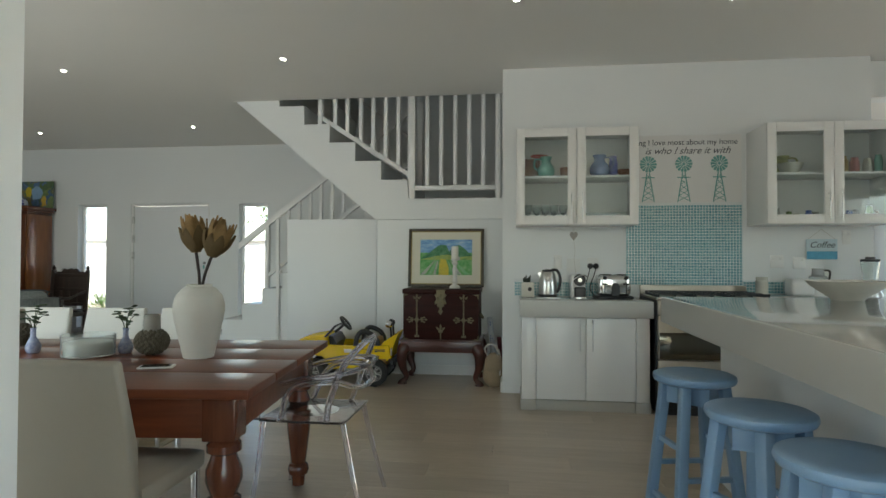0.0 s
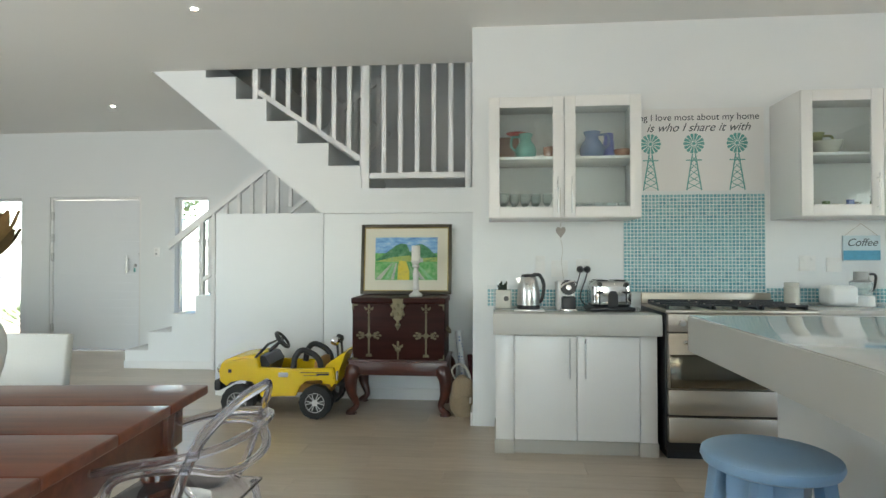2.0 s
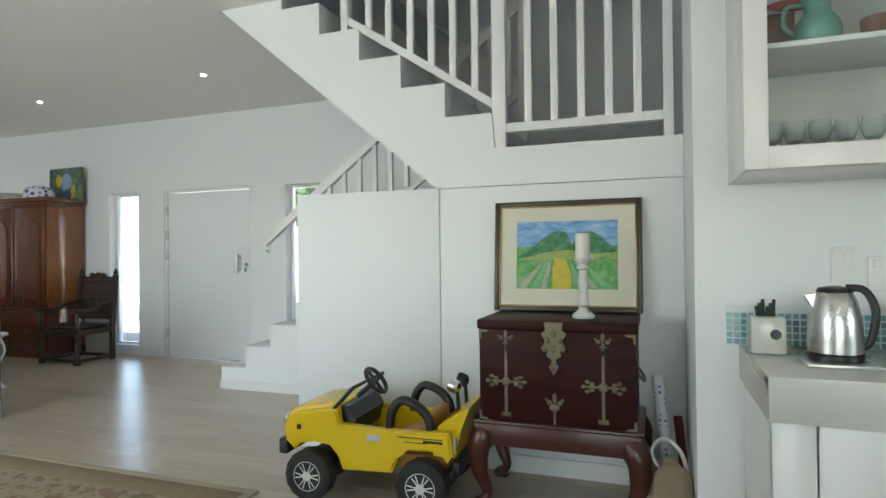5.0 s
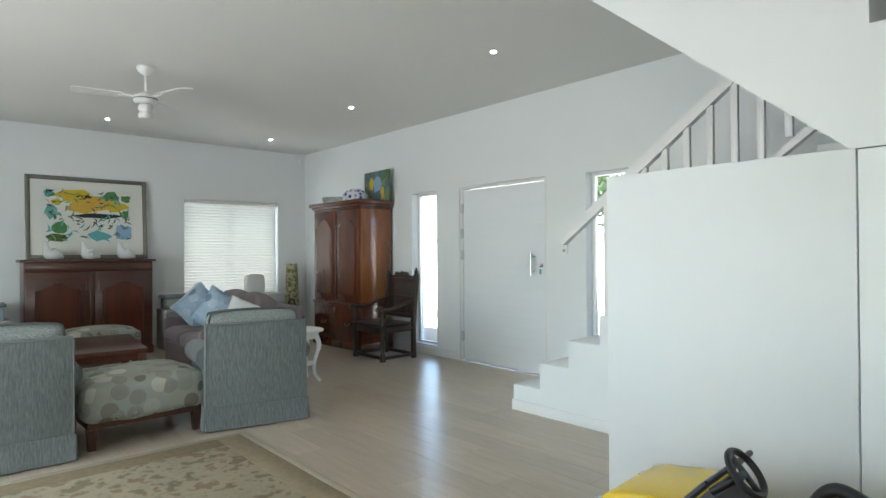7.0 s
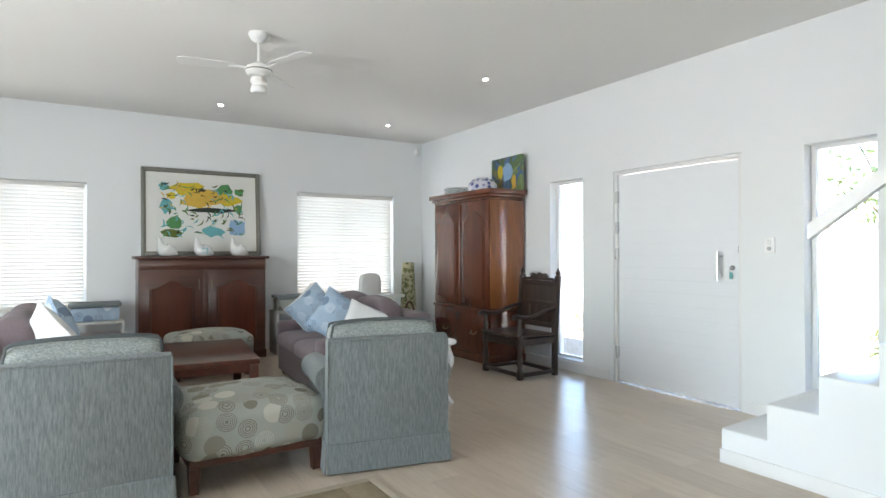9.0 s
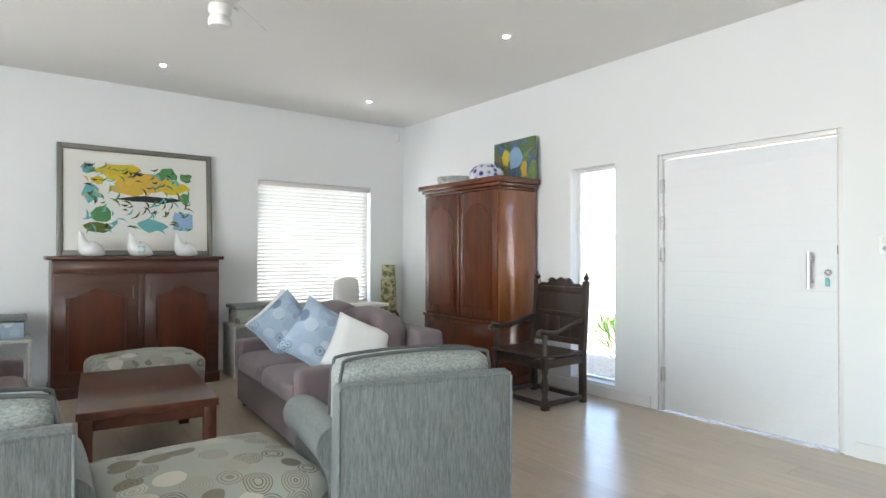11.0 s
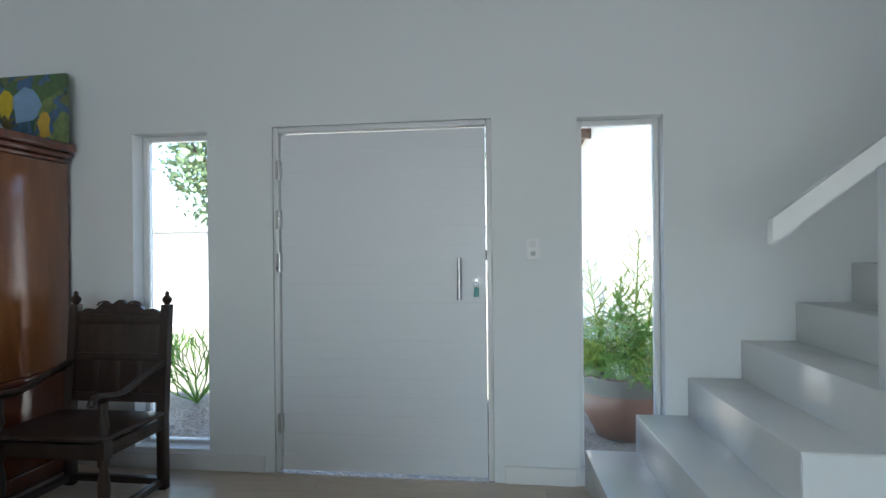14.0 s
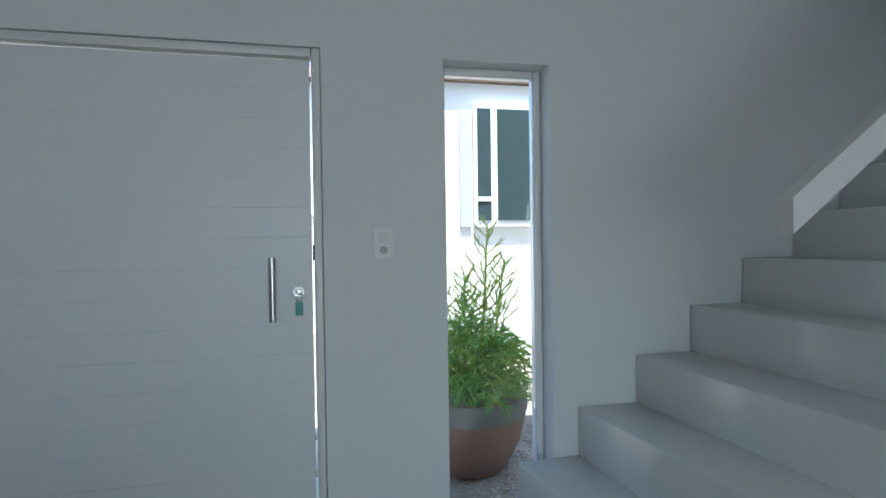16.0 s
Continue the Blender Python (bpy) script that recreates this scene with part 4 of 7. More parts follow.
# wall art: tile board with three wind pumps and a line of lettering
art = thing("wall_art", 0, KY - 0.002, 0, 0, "white wall panel printed with three teal wind pumps and lettering", "wall art")
part("panel", box(bmn(), 1.825, -0.004, 1.732, 2.775, 0, 2.33, 0.001), plain("panel_white", (0.80, 0.795, 0.78), 0.4, var=0.03), art)
TEAL = plain("teal_print", (0.16, 0.42, 0.38), 0.6, var=0.2, scale=30, bump=0)
for cx in (1.985, 2.29, 2.59):
    bm = bmn()
    zc = 2.075
    cyl(bm, (cx, -0.0066, zc), (cx, -0.004, zc), 0.013)
    wheel = part("wind_wheel", bm, TEAL, art, smooth=False)
    for k in range(14):
        a, w = k * 2 * math.pi / 14, 0.17
        ring = [(0.018, a - w * 0.6), (0.070, a - w), (0.074, a), (0.070, a + w), (0.018, a + w * 0.6)]
        part("blade", prism(bmn(), [(cx + r * math.cos(q), zc + r * math.sin(q)) for r, q in ring], "y", -0.0062, -0.0042), TEAL, wheel, smooth=False)
    bm = bmn()
    def strut(x0, z0, x1, z1, w=0.0045):
        d = Vector((x1 - x0, z1 - z0)).normalized()
        n = Vector((-d.y, d.x)) * w
        prism(bm, [(x0 + n.x, z0 + n.y), (x1 + n.x, z1 + n.y), (x1 - n.x, z1 - n.y), (x0 - n.x, z0 - n.y)], "y", -0.0058, -0.0042)
    for s in (-1, 1):
        strut(cx + s * 0.010, zc - 0.075, cx + s * 0.052, 1.737)
    for i in range(5):
        za, zb = 1.745 + i * 0.047, 1.745 + (i + 1) * 0.047
        wa, wb = 0.052 - (za - 1.737) * 0.16, 0.052 - (zb - 1.737) * 0.16
        strut(cx - wa, za, cx + wb, zb, 0.0025)
        strut(cx + wa, za, cx - wb, zb, 0.0025)
    strut(cx - 0.055, 1.955, cx + 0.055, 1.955, 0.004)
    part("tower", bm, TEAL, art, smooth=False)
words("thing I love most about my home", 0.068, 0, art, pose(2.745, -0.0046, 2.245, 90, 0, 0), INK)
words("is who I share it with", 0.085, 0.4, art, pose(2.68, -0.0046, 2.165, 90, 0, 0), INK)

# island
isl = thing("kitchen_island", 1.66, -0.75, 0, 0, "white kitchen island with a thick pale polished top", "island")
part("top", box(bmn(), 0.004, 0, 0.978, 1.9, 4.016, 1.006, 0.003), TOPM, isl)
part("edge_apron", box(bmn(), 0, 0.0, 0.857, 0.04, 4.02, 1.002, 0.003), FRONT, isl)
part("end_apron", box(bmn(), 0.042, 3.98, 0.857, 1.9, 4.02, 1.002, 0.003), FRONT, isl)
part("body", box(bmn(), 0.275, 0.05, 0.0, 1.85, 3.85, 0.976, 0.003), WALL, isl)
bowl = thing("fruit_bowl", 2.58, 3.09, 1.0065, 0, "wide shallow cream pottery bowl on the island", "bowl")
part("bowl", lathe(bmn(), [(0.09, 0), (0.10, 0.012), (0.20, 0.075), (0.235, 0.108), (0.228, 0.11), (0.19, 0.08), (0.08, 0.02), (0, 0.018)], seg=40), plain("stoneware", (0.62, 0.60, 0.54), 0.45, var=0.15, scale=14), bowl)
bowl.scale = (0.84, 0.84, 0.95)

BLUEP = plain("blue_stool_paint", (0.20, 0.34, 0.52), 0.33, var=0.18, scale=6, bump=0.10, grain=50, dirt=(0.27, 0.41, 0.58))


def bar_stool(m):
    s = tagged(new("bar_stool"), "worn light blue painted round wooden bar stool", "stool", "stools at the island")
    s.matrix_basis = m
    part("seat", lathe(bmn(), [(0.150, 0.682), (0.166, 0.690), (0.172, 0.703), (0.169, 0.716), (0.158, 0.722), (0.10, 0.719), (0.0, 0.717)], seg=40), BLUEP, s)
    part("seat_frame", lathe(bmn(), [(0.125, 0.60), (0.125, 0.681)], seg=4), BLUEP, s)
    for k in range(4):
        a = math.pi / 4 + k * math.pi / 2
        c, d = math.cos(a), math.sin(a)
        bm = bmn()
        box(bm, -0.021, -0.021, -0.345, 0.021, 0.021, 0.345, 0.006)
        part("leg", bm, BLUEP, s, at=Matrix.Translation((c * 0.165, d * 0.165, 0.338)) @ Matrix.Rotation(a, 4, "Z") @ Matrix.Rotation(radians(-7), 4, "Y") @ Matrix.Rotation(radians(45), 4, "Z"))
    for z, k0, r in ((0.30, 0, 0.168), (0.17, 1, 0.185), (0.30, 2, 0.168), (0.17, 3, 0.185), (0.42, 1, 0.155), (0.42, 3, 0.155)):
        a, b = math.pi / 4 + k0 * math.pi / 2, math.pi / 4 + (k0 + 1) * math.pi / 2
        p, q = Vector((math.cos(a) * r, math.sin(a) * r, z)), Vector((math.cos(b) * r, math.sin(b) * r, z))
        part("stretcher", tube(bmn(), [p, q], 0.014, 4, 1.0), BLUEP, s, smooth=False)
    return s


st = bar_stool(pose(1.594, 2.40, 0, 0, 0, 12))
copy_thing(st, pose(1.627, 1.79, 0, 0, 0, 30))
copy_thing(st, pose(1.658, 1.32, 0, 0, 0, 5))

# ---- dining ----
MAHOG = wood("mahogany", (0.11, 0.026, 0.011), (0.24, 0.068, 0.027), "x", 16, 0.3, 0.25, 0.12)
MAHOGZ = wood("mahogany_upright", (0.075, 0.02, 0.010), (0.19, 0.058, 0.026), "z", 16, 0.25, 0.4, 0.10)
table = thing("dining_table", -0.10, 1.645, 0, 6, "long reddish mahogany dining table with turned legs", "table")
TL, TW = 2.5, 1.26
for k in range(4):
    part("top_board", box(bmn(), -TL, k * TW / 4 + 0.0015, 0.725, 0, (k + 1) * TW / 4 - 0.0015, 0.76, 0.006, 3), MAHOG, table)
for a in ((-TL + 0.1, 0.07, -0.1, 0.10), (-TL + 0.1, TW - 0.10, -0.1, TW - 0.07)):
    part("apron", box(bmn(), a[0], a[1], 0.57, a[2], a[3], 0.724, 0.003), MAHOG, table)
for x in (-0.12, -TL + 0.09):
    part("apron", box(bmn(), x, 0.10, 0.57, x + 0.03, TW - 0.10, 0.724, 0.003), MAHOG, table)
for x in (-0.13, -TL + 0.13):
    for y in (0.12, TW - 0.12):
        bm = bmn()
        box(bm, x - 0.06, y - 0.06, 0.56, x + 0.06, y + 0.06, 0.724, 0.005)
        lathe(bm, [(0.045, 0.559), (0.062, 0.54), (0.062, 0.515), (0.045, 0.505), (0.048, 0.49), (0.064, 0.45), (0.066, 0.41), (0.052, 0.37), (0.046, 0.355), (0.062, 0.34), (0.06, 0.30),
                   (0.045, 0.17), (0.038, 0.12), (0.05, 0.11), (0.056, 0.085), (0.05, 0.062), (0.036, 0.055), (0.032, 0.0)], x, y, 24)
        part("leg", bm, MAHOGZ, table)

LEATH = plain("cream_leatherette", (0.45, 0.42, 0.35), 0.55, var=0.08, scale=4, bump=0.25, grain=110)
PALEL = plain("white_leatherette", (0.66, 0.65, 0.60), 0.5, var=0.06, scale=4, bump=0.2, grain=110)


def parson_chair(mat, label):
    c = tagged(new("dining_chair"), label, "chair", "chairs round the table")
    bm = bmn()
    prism(bm, [(0.0, 0.40), (0.045, 0.40), (0.03, 0.62), (-0.035, 0.90), (-0.075, 0.895), (-0.02, 0.62)], "x", -0.205, 0.205)
    for v in bm.verts:
        if v.co.z > 0.8:
            v.co.x *= 0.93
    bmesh.ops.bevel(bm, geom=bm.edges[:], offset=0.012, segments=3, affect="EDGES", profile=0.5)
    part("backrest", bm, mat, c)
    part("seat", pad(bmn(), -0.21, 0.047, 0.40, 0.21, 0.46, 0.475, 0.012, 0.02, 6), mat, c)
    for x in (-0.18, 0.18):
        for y in (0.02, 0.43):
            bm = bmn()
            lathe(bm, [(0.014, 0), (0.018, 0.40)], x, y, 10)
            part("leg", bm, CHROME, c, "chromed steel leg")
    return c


near = parson_chair(LEATH, "cream upholstered high-back dining chair")
near.matrix_basis = pose(-0.58, 1.42, 0, 0, 0, 2)
copy_thing(near, pose(-1.22, 1.38, 0, 0, 0, 6))
farc = parson_chair(PALEL, "white upholstered high-back dining chair")
farc.matrix_basis = pose(-1.26, 3.20, 0, 0, 0, 183)
copy_thing(farc, pose(-1.74, 3.15, 0, 0, 0, 185))
copy_thing(farc, pose(-2.23, 3.10, 0, 0, 0, 186))

# clear moulded armchair at the table's head: three looping bands form back and arms
GHOST = plain("clear_smoked_plastic", (0.84, 0.82, 0.88), 0.05, var=0.05, bump=0)
gp = GHOST.node_tree.nodes["Principled BSDF"]
gp.inputs["Transmission Weight"].default_value, gp.inputs["IOR"].default_value = 0.95, 1.45
ghost = thing("clear_armchair", -0.18, 2.57, 0, 90, "clear smoked plastic armchair with looping back bands", "chair", "chairs round the table")
part("seat", pad(bmn(), -0.22, -0.21, 0.445, 0.22, 0.21, 0.462, -0.012, 0.008, 8), GHOST, ghost)
for s in (-1, 1):
    part("leg", tube(bmn(), spline([(s * 0.25, 0.235, 0.0), (s * 0.225, 0.205, 0.25), (s * 0.205, 0.19, 0.455)]), [0.011] * 6 + [0.013] * 6 + [0.015], 8), GHOST, ghost)
    part("leg", tube(bmn(), spline([(s * 0.225, -0.30, 0.0), (s * 0.20, -0.235, 0.25), (s * 0.185, -0.19, 0.455)]), [0.011] * 6 + [0.013] * 6 + [0.015], 8), GHOST, ghost)
bands = (
    [(-0.21, 0.22, 0.46), (-0.27, 0.17, 0.60), (-0.285, -0.02, 0.665), (-0.23, -0.22, 0.69), (0, -0.285, 0.70), (0.23, -0.22, 0.69), (0.285, -0.02, 0.665), (0.27, 0.17, 0.60), (0.21, 0.22, 0.46)],
    [(-0.20, -0.12, 0.46), (-0.255, -0.15, 0.56), (-0.235, -0.21, 0.72), (-0.12, -0.27, 0.81), (0, -0.285, 0.825), (0.12, -0.27, 0.81), (0.235, -0.21, 0.72), (0.255, -0.15, 0.56), (0.20, -0.12, 0.46)],
    [(-0.22, 0.10, 0.46), (-0.275, 0.02, 0.62), (-0.25, -0.16, 0.65), (-0.15, -0.25, 0.61), (0, -0.27, 0.60), (0.15, -0.25, 0.61), (0.25, -0.16, 0.65), (0.275, 0.02, 0.62), (0.22, 0.10, 0.46)])
for b in bands:
    part("back_band", tube(bmn(), spline(b, 8), 0.013, 8, 1.3), GHOST, ghost)

TT = 0.7605
vase = thing("vase", -0.64, 2.26, TT, 0, "tall off-white ribbed ceramic vase on the table", "vase")
prof = [(0.072, 0), (0.076, 0.008), (0.10, 0.10), (0.122, 0.19), (0.126, 0.235), (0.115, 0.28), (0.085, 0.313), (0.062, 0.325), (0.064, 0.333), (0.054, 0.334), (0.052, 0.31)]
fine = []
for (ra, za), (rb, zb) in zip(prof, prof[1:]):
    for k in range(4):
        t = k / 4
        fine.append((ra + (rb - ra) * t + 0.0012 * math.sin((za + (zb - za) * t) * 420), za + (zb - za) * t))
part("body", lathe(bmn(), fine + [prof[-1]], seg=40), plain("chalk_ceramic", (0.66, 0.64, 0.58), 0.75, var=0.10, scale=9, bump=0.5, grain=60), vase)
vase.scale = (0.9, 0.9, 1.01)
PETAL = plain("dried_petal", (0.58, 0.40, 0.17), 0.7, var=0.35, scale=30, bump=0.3, dirt=(0.32, 0.19, 0.08))
PETALD = plain("dark_petal", (0.27, 0.19, 0.09), 0.8, var=0.3, scale=30)
STEM = plain("dried_stem", (0.06, 0.045, 0.04), 0.8, var=0.3, scale=40, bump=0.3)
for hx, hy, hz, tilt in ((-0.035, 0.03, 0.485, -6), (0.075, -0.03, 0.465, 18)):
    fl = thing("dried_protea", -0.64, 2.26, TT, 0, "dried ochre protea flower on a dark stem", "flower", "dried proteas")
    part("stem", tube(bmn(), spline([(0, 0, 0.20), (hx * 0.5, hy, 0.36), (hx, hy, hz)]), 0.007, 8), STEM, fl)
    m0 = pose(hx, hy, hz, 0, tilt, 0)
    for ring, n, r0, op, ln, mt in ((0, 7, 0.010, 2, 0.175, PETAL), (1, 9, 0.016, 8, 0.165, PETAL), (2, 8, 0.020, 17, 0.13, PETALD)):
        for k in range(n):
            bm = bmn()
            rows = []
            L = ln * random.uniform(0.88, 1.1)
            for j in range(6):
                t = j / 5
                w = 0.027 * math.sin(math.pi * (0.12 + 0.85 * t)) ** 0.8
                bend = 0.02 * math.sin(t * 2.4)
                rows.append([bm.verts.new((u * w, bend + abs(u) * 0.006 * -1, L * t)) for u in (-1, 0, 1)])
            for ra, rb in zip(rows, rows[1:]):
                for q in (0, 1):
                    bm.faces.new((ra[q], ra[q + 1], rb[q + 1], rb[q]))
            bmesh.ops.solidify(bm, geom=bm.faces[:], thickness=0.002)
            a = 360 / n * k + ring * 23 + random.uniform(-6, 6)
            part("petal", bm, mt, fl, at=m0 @ pose(0, 0, 0, 0, 0, a) @ pose(0, r0, 0, -op + random.uniform(-5, 5), 0, 0))

candleb = thing("candle_bowl", -1.17, 2.225, TT, 0, "clear glass bowl holding a white pillar candle", "bowl")
part("glass", lathe(bmn(), [(0.10, 0), (0.112, 0.004), (0.114, 0.10), (0.110, 0.10), (0.107, 0.008), (0, 0.008)], seg=40), CLEAR, candleb)
part("candle", lathe(bmn(), [(0.10, 0.009), (0.102, 0.06), (0.098, 0.066), (0, 0.064)], seg=32), plain("candle_wax", (0.75, 0.73, 0.66), 0.5, var=0.05), candleb)
DELFT = plain("delft_glaze", (0.62, 0.66, 0.72), 0.15, var=0.2, bump=0, scale=60, dirt=(0.04, 0.07, 0.30))
LEAF = plain("dark_leaf", (0.035, 0.065, 0.025), 0.6, var=0.3, scale=40)
for x, y in ((-1.49, 2.26), (-1.05, 2.32)):
    v = thing("bud_vase", x, y, TT, 0, "small blue and white bud vase with leaf sprigs", "vase", "bud vases")
    part("body", lathe(bmn(), [(0.024, 0), (0.032, 0.012), (0.034, 0.035), (0.022, 0.06), (0.012, 0.078), (0.012, 0.115), (0.016, 0.12), (0.011, 0.12), (0.008, 0.08), (0, 0.07)], seg=20), DELFT, v)
    for k in range(7):
        a = k * 2.4
        bm = bmn()
        tip = Vector((0.05 * math.cos(a) * (0.4 + 0.1 * k), 0.05 * math.sin(a), 0.15 + 0.011 * k))
        tube(bm, [(0, 0, 0.10), tip * 0.5 + Vector((0, 0, 0.07)), tip], 0.0018, 5)
        for q in range(5):
            c = tip + Vector((random.uniform(-0.018, 0.018), random.uniform(-0.018, 0.018), random.uniform(-0.012, 0.012)))
            ball(bm, *c, 0.012, 0.010, 0.004, 6)
        part("sprig", bm, LEAF, v)
knob = thing("textured_vase", -0.90, 2.30, TT, 0, "round bobbled olive-brown vase with a grey neck", "vase")
bm = bmn()
ball(bm, 0, 0, 0.062, 0.07, 0.07, 0.058, 20)
for k in range(170):
    z = 1 - 2 * (k + 0.5) / 170
    a, r = k * 2.39996, math.sqrt(1 - z * z)
    if z > -0.92:
        ball(bm, 0.071 * r * math.cos(a), 0.071 * r * math.sin(a), 0.062 + 0.059 * z, 0.0095, 0.0095, 0.0095, 6)
part("bobbled_body", bm, plain("olive_stoneware", (0.13, 0.11, 0.075), 0.6, var=0.3, scale=30, bump=0.3), knob)
part("neck", lathe(bmn(), [(0.038, 0.105), (0.036, 0.19), (0.032, 0.19), (0.03, 0.11)], seg=24), plain("grey_stoneware", (0.28, 0.27, 0.24), 0.5), knob)
copy_thing(knob, pose(-1.75, 2.44, TT))
phone = thing("mobile_phone", -0.67, 1.99, TT, -70, "white mobile phone lying on the table", "phone")
part("case", box(bmn(), -0.034, -0.07, 0, 0.034, 0.07, 0.008, 0.004, 3), WHITEP, phone)
part("screen", box(bmn(), -0.030, -0.058, 0.0081, 0.030, 0.058, 0.0088), plain("dark_screen", (0.01, 0.01, 0.012), 0.06, bump=0), phone)

# ---- stair hall: chest, painting, toy car ----
CHESTM = wood("dark_red_lacquer", (0.020, 0.005, 0.004), (0.048, 0.012, 0.009), "x", 10, 0.45, 0.0, 0.05)
CHESTM.node_tree.nodes["Principled BSDF"].inputs["Specular IOR Level"].default_value = 0.12
BRASS = plain("aged_brass", (0.21, 0.18, 0.11), 0.5, 0.6, 0.35, 25, 0.15)
CX, CYF, CW = 0.085, 5.33, 0.76
chest = thing("chest_on_stand", CX, CYF, 0, 0, "dark red lacquered chest with brass mounts on a cabriole stand", "chest")
part("box", box(bmn(), -CW / 2 + 0.01, 0.02, 0.435, CW / 2 - 0.01, 0.47, 0.88, 0.004), CHESTM, chest)
part("lid", box(bmn(), -CW / 2, 0.01, 0.882, CW / 2, 0.48, 0.93, 0.008), CHESTM, chest)
STANDM = wood("red_stand_wood", (0.045, 0.011, 0.007), (0.095, 0.026, 0.016), "x", 10, 0.3, 0.2, 0.05)
part("stand_frame", box(bmn(), -CW / 2 - 0.015, 0.0, 0.315, CW / 2 + 0.015, 0.49, 0.434, 0.008), STANDM, chest)
part("stand_moulding", box(bmn(), -CW / 2 - 0.022, -0.007, 0.418, CW / 2 + 0.022, 0.497, 0.438, 0.006), STANDM, chest)
for sx in (-1, 1):
    for y, sy in ((0.05, -1), (0.44, 1)):
        x = sx * (CW / 2 - 0.035)
        part("cabriole_leg", tube(bmn(), spline([(x, y, 0.38), (x + sx * 0.035, y + sy * 0.025, 0.29), (x + sx * 0.03, y + sy * 0.02, 0.17), (x - sx * 0.005, y, 0.07), (x + sx * 0.03, y + sy * 0.02, 0.02), (x + sx * 0.035, y + sy * 0.02, 0.0)], 5),
                                  [0.06, 0.065, 0.066, 0.064, 0.06, 0.055, 0.052, 0.05, 0.047, 0.044, 0.04, 0.036, 0.033, 0.030, 0.027, 0.025, 0.024, 0.024, 0.026, 0.028, 0.034, 0.04, 0.044, 0.046, 0.047, 0.046], 12), STANDM, chest)


def fleur(bm, x, z, s, up=1, y=0.019):
    """A small fleur-de-lis mount: stem, three petals and a knop."""
    box(bm, x - 0.006 * s, y - 0.004, min(z, z + up * 0.06 * s), x + 0.006 * s, y, max(z, z + up * 0.06 * s))
    for dx, dz, rx, rz in ((0, 0.085, 0.010, 0.024), (-0.022, 0.066, 0.013, 0.011), (0.022, 0.066, 0.013, 0.011), (-0.034, 0.078, 0.007, 0.007), (0.034, 0.078, 0.007, 0.007), (0, 0.04, 0.017, 0.007)):
        ball(bm, x + dx * s, y - 0.002, z + up * dz * s, rx * s, 0.005, rz * s, 10)


for x in (-0.235, 0.225):
    bm = bmn()
    box(bm, x - 0.007, 0.015, 0.46, x + 0.007, 0.0195, 0.80)
    fleur(bm, x, 0.775, 1.0)
    ball(bm, x, 0.017, 0.63, 0.022, 0.006, 0.022, 12)
    for s in (-1, 1):
        box(bm, x + s * 0.006, 0.016, 0.625, x + s * 0.075, 0.0195, 0.635)
        for dx, dz in ((0.09, 0.0), (0.072, 0.022), (0.072, -0.022), (0.05, 0.014), (0.05, -0.014)):
            ball(bm, x + s * dx, 0.017, 0.63 + dz, 0.013, 0.005, 0.010, 8)
    for s in (-1, 1):
        ball(bm, x + s * 0.016, 0.017, 0.47, 0.009, 0.005, 0.013, 8)
    part("strap_mount", bm, BRASS, chest, "aged brass fleur-de-lis strap")
bm = bmn()
prism(bm, [(-0.045, 0.925), (0.045, 0.925), (0.038, 0.89), (0.060, 0.87), (0.040, 0.84), (0.052, 0.81), (0.030, 0.79), (0.034, 0.765), (0.010, 0.75), (0.010, 0.73), (0.024, 0.715), (0, 0.675), (-0.024, 0.715), (-0.010, 0.73), (-0.010, 0.75), (-0.034, 0.765), (-0.030, 0.79), (-0.052, 0.81), (-0.040, 0.84), (-0.060, 0.87), (-0.038, 0.89)], "y", 0.003, 0.0195)
for dx, dz in ((0, 0.87), (-0.03, 0.84), (0.03, 0.84), (0, 0.80), (0.045, 0.80), (-0.045, 0.80), (0, 0.715)):
    ball(bm, dx, 0.003, dz, 0.014, 0.006, 0.016, 8)
part("lock_plate", bm, BRASS, chest, "shaped brass lock plate")
bm = bmn()
fleur(bm, 0, 0.47, 1.1)
ball(bm, 0, 0.017, 0.52, 0.026, 0.005, 0.018, 10)
box(bm, -0.006, 0.015, 0.44, 0.006, 0.0195, 0.48)
part("fleur_mount", bm, BRASS, chest)
for sx in (-1, 1):
    for z0, s in ((0.436, 1), (0.879, -1)):
        bm = bmn()
        x = sx * (CW / 2 - 0.009)
        prism(bm, [(x, z0), (x - sx * 0.05, z0), (x - sx * 0.04, z0 + s * 0.012), (x - sx * 0.012, z0 + s * 0.014), (x - sx * 0.012, z0 + s * 0.04), (x, z0 + s * 0.05)], "y", 0.0165, 0.0195)
        part("corner_mount", bm, BRASS, chest, smooth=False)
bm = bmn()
tube(bm, spline([(CW / 2 - 0.008, 0.16, 0.68), (CW / 2 + 0.02, 0.18, 0.64), (CW / 2 + 0.02, 0.28, 0.64), (CW / 2 - 0.008, 0.30, 0.68)]), 0.007)
part("side_handle", bm, BRASS, chest)


